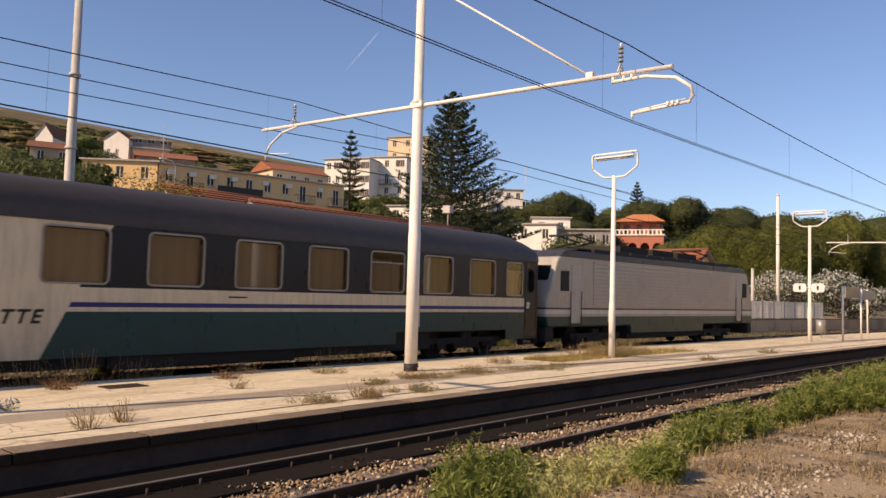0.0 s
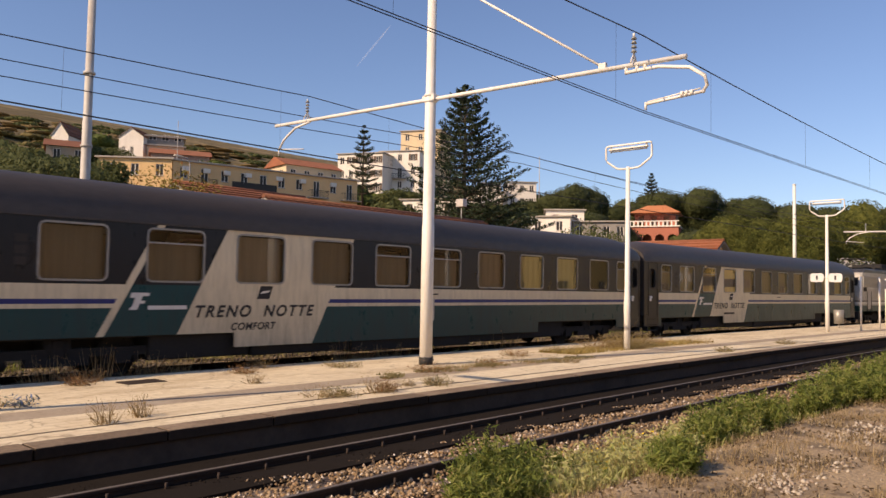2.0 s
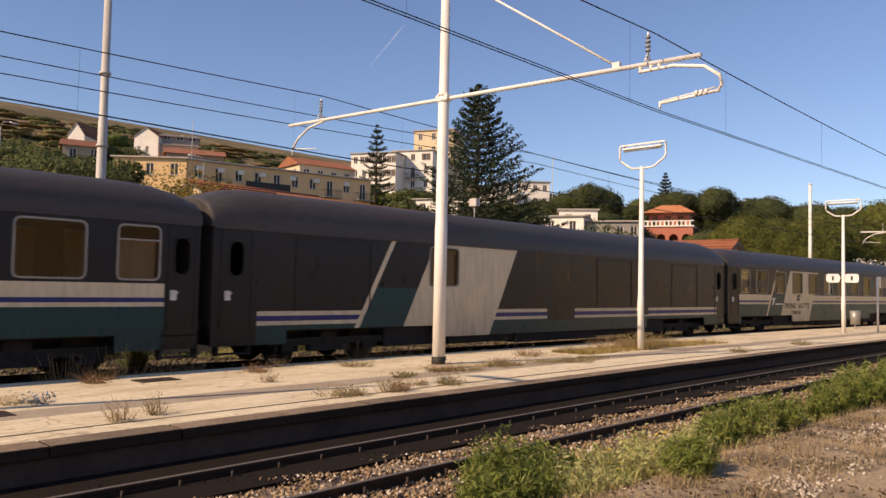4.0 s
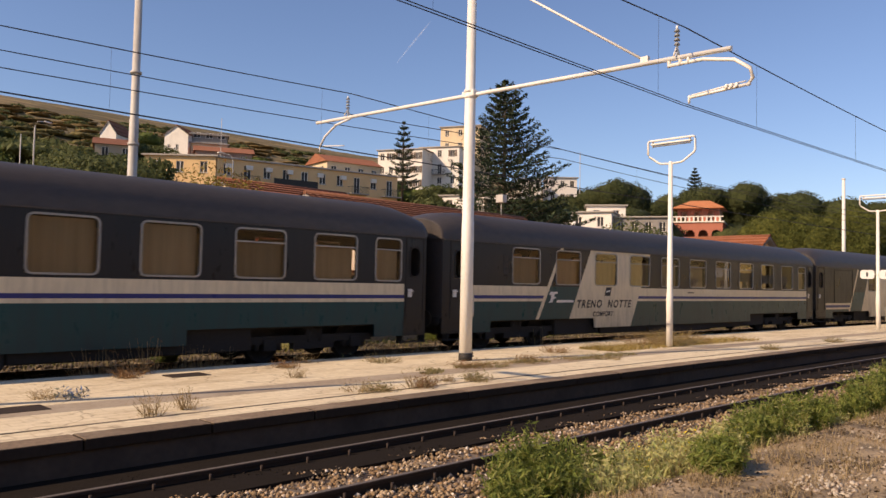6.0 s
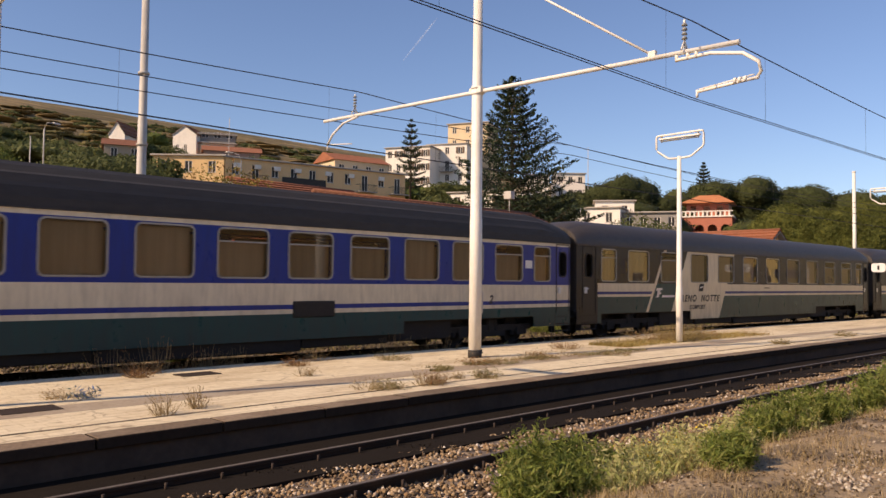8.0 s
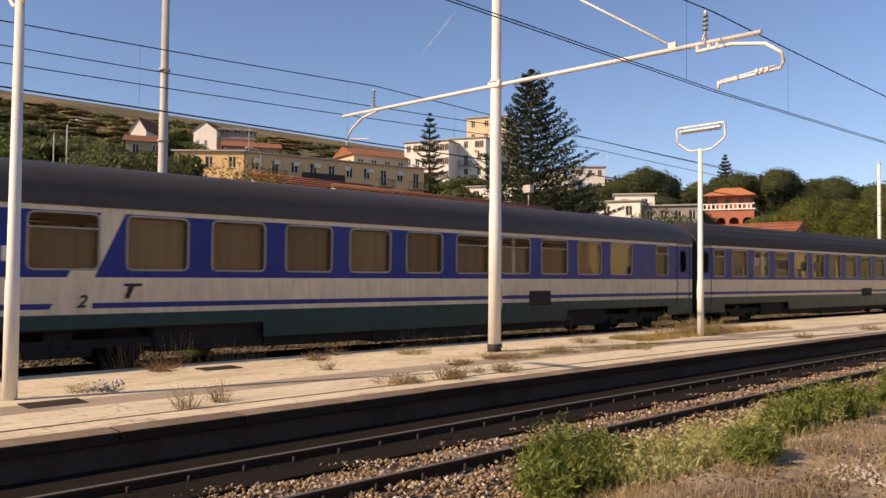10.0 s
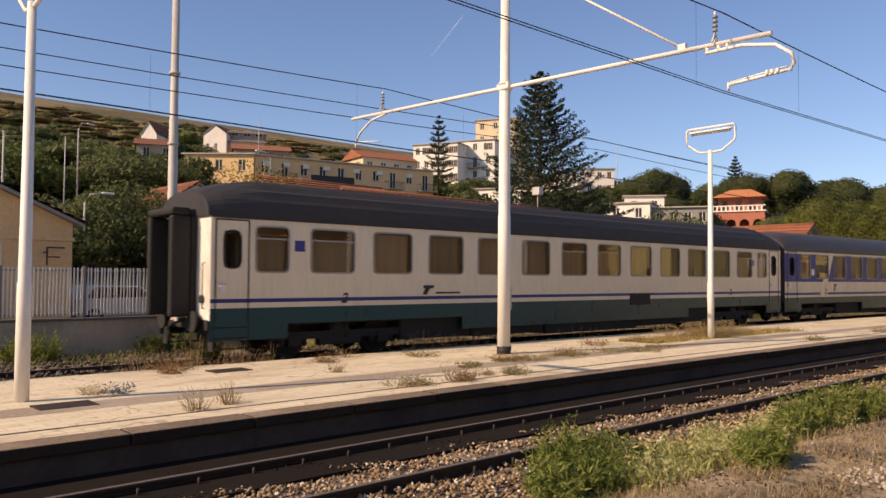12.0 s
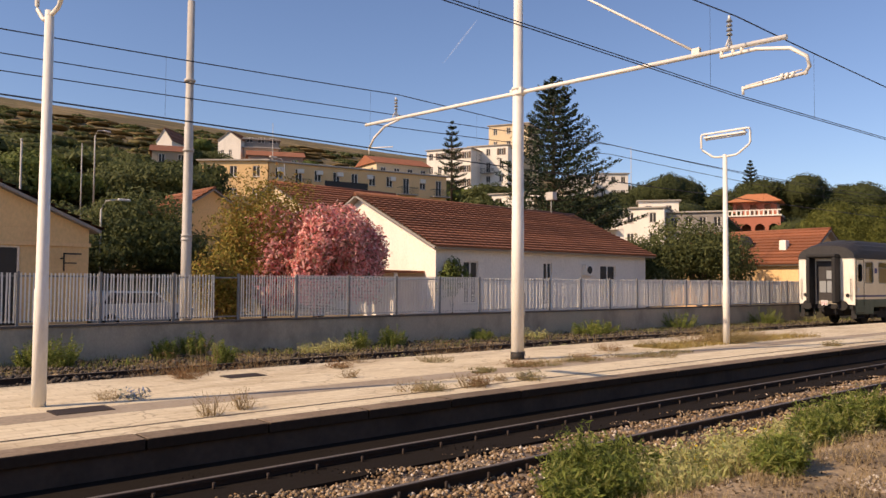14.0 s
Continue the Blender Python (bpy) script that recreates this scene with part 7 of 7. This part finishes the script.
block("white_block", "white lower building with terraces before the tower", (121.5, 127.5), (125.6, 119.0), 7.0, 18.0, 33.0, "p_white", 3, 3, balconies=((0, 0), (1, 1)))
block("terrace_house", "white terraced house with a porch on the slope", (95.0, 94.5), (101.0, 81.0), 8.0, 10.5, 17.2, "p_white", 2, 4, balconies=((0, 2),))
block("white_villa", "long white villa with flat terraces among the trees", (95.8, 76.0), (101.0, 63.5), 9.0, 6.0, 13.3, "p_white", 2, 4, side_mat="p_white", balconies=((0, 1),), shutters=False)
block("white_villa", "white upper storey of the villa", (104.0, 70.0), (107.5, 65.0), 6.0, 9.0, 14.9, "p_white", 1, 2, shutters=False)
block("grey_house", "grey long-roofed house in shade", (102.5, 64.0), (106.5, 56.8), 8.0, 4.0, 12.6, "p_grey", 2, 4, shutters=False)
for x, y, z0, z1, w in ((147.0, 110.0, 20.0, 27.6, 7.0), (139.0, 112.0, 20.0, 26.6, 5.0)):
    block("hill_house", "small pale house high on the wooded slope", (x, y), (x + w * 0.7, y - w * 0.7), 8.0, z0, z1, "p_white", 2, 3, shutters=False)


def arched_villa():
    a, b = Vector((113.9, 60.5)), Vector((116.6, 53.1))
    yaw = math.degrees(math.atan2(b.y - a.y, b.x - a.x))
    w = (b - a).length
    root = thing("red_villa", "red plastered villa with arched loggia, balustrade and tiled roof", "house", at=pose(a.x, a.y, 4.0, 0, 0, yaw))
    bm = bmesh.new()
    n, zt = 4, 8.5
    pts = [(0, 0)]
    step = w / n
    for k in range(n):
        c, r = step * (k + 0.5), step * 0.36
        pts += [(c - r, 0), (c - r, zt - 1.9)] + [(c - r * math.cos(math.pi * q / 8), zt - 1.9 + r * math.sin(math.pi * q / 8)) for q in range(1, 8)] + [(c + r, zt - 1.9), (c + r, 0)]
    pts += [(w, 0), (w, zt), (0, zt)]
    prism(bm, pts, "y", 0, 0.4)
    part("arcade", bm, M["p_red"], root, "red wall with round arches")
    bm = bmesh.new()
    box(bm, -0.1, w + 0.1, 2.2, 8.0, 0, zt)
    part("wall", bm, M["p_red"], root)
    bm = bmesh.new()
    box(bm, -0.2, w + 0.2, -0.2, 8.2, zt, zt + 0.2)
    part("terrace_slab", bm, M["p_white"], root)
    for k in range(12):
        bm = bmesh.new()
        box(bm, w * k / 12 + 0.1, w * k / 12 + 0.35, -0.1, 0.05, zt + 0.2, zt + 0.85)
        part("baluster", bm, M["p_white"], root)
    bm = bmesh.new()
    box(bm, -0.1, w + 0.1, -0.14, 0.1, zt + 0.85, zt + 1.0)
    part("balustrade_rail", bm, M["p_white"], root)
    part("wall", opening_wall(w - 1.4, 2.2, [(0.6, 1.5, 0.2, 1.8), (2.6, 3.6, 0.2, 1.8), (4.7, 5.6, 0.2, 1.8)], 0.3), M["p_red"], root).matrix_basis = pose(0.7, 2.3, zt + 0.2)
    bm = bmesh.new()
    box(bm, 0.7, w - 0.7, 3.4, 8.0, zt + 0.2, zt + 2.4)
    part("wall", bm, M["p_pink"], root)
    bm = bmesh.new()
    lo = [bm.verts.new(p) for p in ((-0.2, 0.9, zt + 2.4), (w + 0.2, 0.9, zt + 2.4), (w + 0.2, 9.0, zt + 2.4), (-0.2, 9.0, zt + 2.4))]
    r0, r1 = bm.verts.new((2.4, 5.0, zt + 4.0)), bm.verts.new((w - 2.4, 5.0, zt + 4.0))
    for q in ((lo[0], lo[1], r1, r0), (lo[2], lo[3], r0, r1), (lo[1], lo[2], r1), (lo[3], lo[0], r0), (lo[3], lo[2], lo[1], lo[0])):
        bm.faces.new(q)
    part("roof", bm, M["tile_bright"], root, "bright orange hipped tile roof")


arched_villa()

# unseen building added on the camera's side of the line, for yellow window reflections
def reflection_building():
    root = thing("unseen_building", "unseen ochre stepped building, added to be mirrored in the windows", "building", kind="structure")
    for x0, x1, y0, y1, h in ((52.0, 65.9, -16.0, -2.6, 7.5), (66.0, 81.9, -16.0, 0.3, 8.5), (82.0, 100.0, -18.0, -1.2, 8.5)):
        for q, w in ((pose(x0, y1, -0.2, 0, 0, -90), y1 - y0), (pose(x1, y1, -0.2, 0, 0, 180), x1 - x0)):
            n = max(2, int(w / 4))
            holes = [(w * (k + 0.5) / n - 0.55, w * (k + 0.5) / n + 0.55, z, z + 1.9) for k in range(n) for z in (1.1, 4.9)]
            part("wall", opening_wall(w, h, holes, 0.3), M["p_reflection"], root).matrix_basis = q
            for o in holes:
                window_part(root, o[0], o[2], 1.1, 1.9, q)
        bm = bmesh.new()
        box(bm, x0 - 0.4, x1 + 0.05, y0, y1 + 0.4, h - 0.2, h + 0.1)
        part("roof", bm, M["roof_slab"], root)
    bm = bmesh.new()
    box(bm, -40, 51.9, -9.3, -9.0, -0.2, 5.0)
    part("wall", bm, M["p_ochre"], root)


M["p_reflection"] = plaster("pale_yellow_plaster", (0.86, 0.69, 0.31))
reflection_building()


# ---------------------------------------------------------------- small things beyond and on the platform
def car():
    root = thing("parked_car", "white hatchback parked behind the fence", "car", at=pose(10.6, 29.2, hill(10.6, 29.2), 0, 0, 4))
    M["car_paint"] = surface("white_car_paint", (0.7, 0.69, 0.67), (0.66, 0.65, 0.63), 0.25, bump=0)
    bm = bmesh.new()
    prism(bm, [(-1.9, 0.3), (1.9, 0.3), (1.95, 0.75), (1.75, 0.9), (0.95, 1.0), (0.45, 1.42), (-1.3, 1.45), (-1.85, 0.95)], "y", -0.8, 0.8)
    part("body", bevel(bm, 0.07, 2), M["car_paint"], root)
    bm = bmesh.new()
    prism(bm, [(-1.55, 0.98), (0.8, 1.0), (0.4, 1.36), (-1.25, 1.38)], "y", -0.81, 0.81)
    part("side_glass", bm, M["dark_glass"], root)
    for x in (-1.25, 1.25):
        for y in (-0.75, 0.75):
            bm = bmesh.new()
            tube(bm, [(x, y - 0.09, 0.31), (x, y + 0.09, 0.31)], 0.31, 18)
            wheel = part("tyre", bm, M["rubber"], root)
            bm = bmesh.new()
            tube(bm, [(x, y - 0.095, 0.31), (x, y + 0.095, 0.31)], 0.19, 14)
            part("rim", bm, M["alu"], wheel)


car()


def tall_post(name, label, s, y, z0, z1, r, mat, category="post"):
    root = thing(name, label, category, at=on_line(s, y, z0))
    bm = bmesh.new()
    tube(bm, [(0, 0, 0), (0, 0, z1 - z0)], r, 10, 0, r * 0.75)
    part("mast", bm, M[mat], root)
    bm = bmesh.new()
    tube(bm, [(0, 0, z1 - z0), (0, 0, z1 - z0 + 0.08)], r * 0.95, 10)
    part("cap", bm, M[mat], root)
    return root


tall_post("catenary_pole", "slim cream catenary pole behind the fence", 62.5, 21.95, 0.0, 10.5, 0.15, "pole", "catenary pole")
tall_post("pole", "short pale post behind the fence", 59.5, 22.6, 0.0, 4.6, 0.14, "pole_grey")
for x, y, z0, z1, r in ((16.9, 57.6, 5.0, 11.6, 0.05), (6.9, 30.5, 0.2, 7.0, 0.045), (134.0, 92.0, 12.0, 30.0, 0.09), (52.0, 93.5, 12.0, 23.5, 0.05), (65.0, 150.0, 24.0, 39.5, 0.07)):
    tall_post("aerial_mast", "thin pale mast among the roofs", x, y - off(x), z0, z1, r, "pole_grey", "mast")


def street_lamp(x, y, z, turn):
    root = thing("street_lamp", "grey street lamp with a curved arm among the trees", "street lamp", at=pose(x, y, hill(x, y), 0, 0, turn))
    bm = bmesh.new()
    tube(bm, [(0, 0, 0), (0, 0, z - 0.6), (0.25, 0, z - 0.1), (0.9, 0, z)], 0.06, 8, 0, 0.035)
    part("pole", bm, M["pole_grey"], root)
    bm = bmesh.new()
    box(bm, 0.85, 1.5, -0.13, 0.13, z - 0.06, z + 0.06)
    part("lamp_head", bevel(bm, 0.03), M["p_white"], root)


street_lamp(13.5, 42.5, 4.6, 0)
street_lamp(18.5, 60.0, 6.5, 30)
street_lamp(34.6, 60.0, 6.2, 180)


def platform_sign():
    root = thing("platform_sign", "grey notice board on three thin white posts", "sign", at=on_line(45.0, 11.4, plat_z(11.4)))
    for x, y in ((-2.0, -0.1), (0.3, -0.3), (4.3, 0.5)):
        bm = bmesh.new()
        tube(bm, [(x, y, 0), (x, y, 2.75)], 0.05, 8)
        part("post", bm, M["p_white"], root)
    bm = bmesh.new()
    box(bm, -2.0, 0.3, -0.24, -0.18, 2.2, 2.75)
    part("board", bevel(bm, 0.01), M["alu"], root, "dull grey board, unreadable")
    bm = bmesh.new()
    box(bm, 0.35, 4.3, 0.12, 0.16, 2.15, 2.65)
    part("board", bevel(bm, 0.01), M["pole_grey"], root, "dull grey board, unreadable")


platform_sign()
root = thing("platform_number_sign", "pair of round-cornered white platform number plates on the lamp post", "sign", at=on_line(40.2, 11.95, plat_z(11.95)))
for y in (-0.42, 0.42):
    bm = bmesh.new()
    prism(bm, [(y + px, 2.62 + pz) for px, pz in rounded(0.62, 0.42, 0.12)], "x", -0.16, -0.13)
    pl = part("plate", bm, M["plate_white"], root)
    bm = bmesh.new()
    box(bm, -0.168, -0.16, y - 0.045, y + 0.045, 2.52, 2.72)
    part("numeral_bar", bm, M["lettering"], pl)
bm = bmesh.new()
tube(bm, [(-0.1, -0.45, 2.62), (-0.1, 0.45, 2.62)], 0.025, 6)
part("bracket", bm, M["pole"], root)
root = thing("litter_bin", "small grey litter bin on the platform", "bin", at=on_line(46.0, 13.3, plat_z(13.3)))
bm = bmesh.new()
tube(bm, [(0, 0, 0.25), (0, 0, 1.0)], 0.24, 14, 0, 0.27)
part("drum", bm, M["alu"], root)
bm = bmesh.new()
tube(bm, [(0, 0, 0), (0, 0, 0.27)], 0.05, 8)
part("leg", bm, M["pole_grey"], root)


def contrail():
    m, nt, p, out = _nodes("thin_cloud_streak")
    t = nt.nodes.new("ShaderNodeBsdfTransparent")
    mx = nt.nodes.new("ShaderNodeMixShader")
    p.inputs["Base Color"].default_value = (0.85, 0.87, 0.9, 1)
    n = _noise(nt, _coords(nt), 0.02, 3)
    nt.links.new(_ramp(nt, n, 0.3, 0.7, 0.05, 0.32), mx.inputs[0])
    nt.links.new(t.outputs[0], mx.inputs[1])
    nt.links.new(p.outputs[0], mx.inputs[2])
    nt.links.new(mx.outputs[0], out.inputs["Surface"])
    a, b = Vector((1743, 1792, 866)), Vector((1662, 1867, 721))
    s = (b - a).cross(Vector((1, 1, 0))).normalized() * 3.0
    k = 12
    vs = []
    for i in range(k + 1):
        c, f = a + (b - a) * i / k, 0.25 + 0.75 * math.sin(math.pi * i / k)
        vs += [tuple(c - s * f), tuple(c + s * f)]
    ob = new("contrail", quads("contrail", vs, [(2 * i, 2 * i + 1, 2 * i + 3, 2 * i + 2) for i in range(k)], m))
    ob.visible_shadow = False
    tagged(ob, "faint white vapour trail in the blue sky", "vapour trail", kind="structure")


contrail()
tree("tree", "yellow-green garden tree above the apartments", 68.0, 113.0, 6.0, 12.0, "leaf_mid", 81, 0.2, 9000, 11, 0.3, 0.05)
tree("tree", "light green trees above the apartments", 76.0, 108.0, 6.0, 11.0, "leaf_mid", 82, 0.2, 9000, 11, 0.3, 0.05)
tree("tree", "dark bushy tree beside the hillside villa", 59.0, 134.0, 5.0, 12.0, "leaf_dark", 83, 0.22, 9000, 11, 0.3, 0.05)


# ---------------------------------------------------------------- what moves
# times, and where the front end of the first coach then stands along the line
FRONT_T = (0, 0.5, 1, 2, 5.5, 6, 6.5, 7, 7.5, 8, 10.5, 12, 12.5, 13, 13.5, 14)
FRONT_S = (23.14, 31.52, 39.8, 56.3, 114.8, 123.16, 131.54, 139.86, 148.05, 156.36, 198.1, 223.05, 231.45, 239.4, 247.4, 255.35)


def train_front(t):
    return float(np.interp(t, FRONT_T, FRONT_S))


SLACK = 0.3                         # the coupling behind the fourth coach is stretched


def motions():
    times = [0.5 * k for k in range(29)]
    for i, c in enumerate(COACHES):
        walk(c, [(t, on_line(train_front(t) - COACH_PITCH * (i + 0.5) + (SLACK if i < 4 else 0.0), TRACK_2)) for t in times])
    walk(LOCO, [(t, on_line(train_front(t) + 9.72 + SLACK, TRACK_2)) for t in times])


motions()
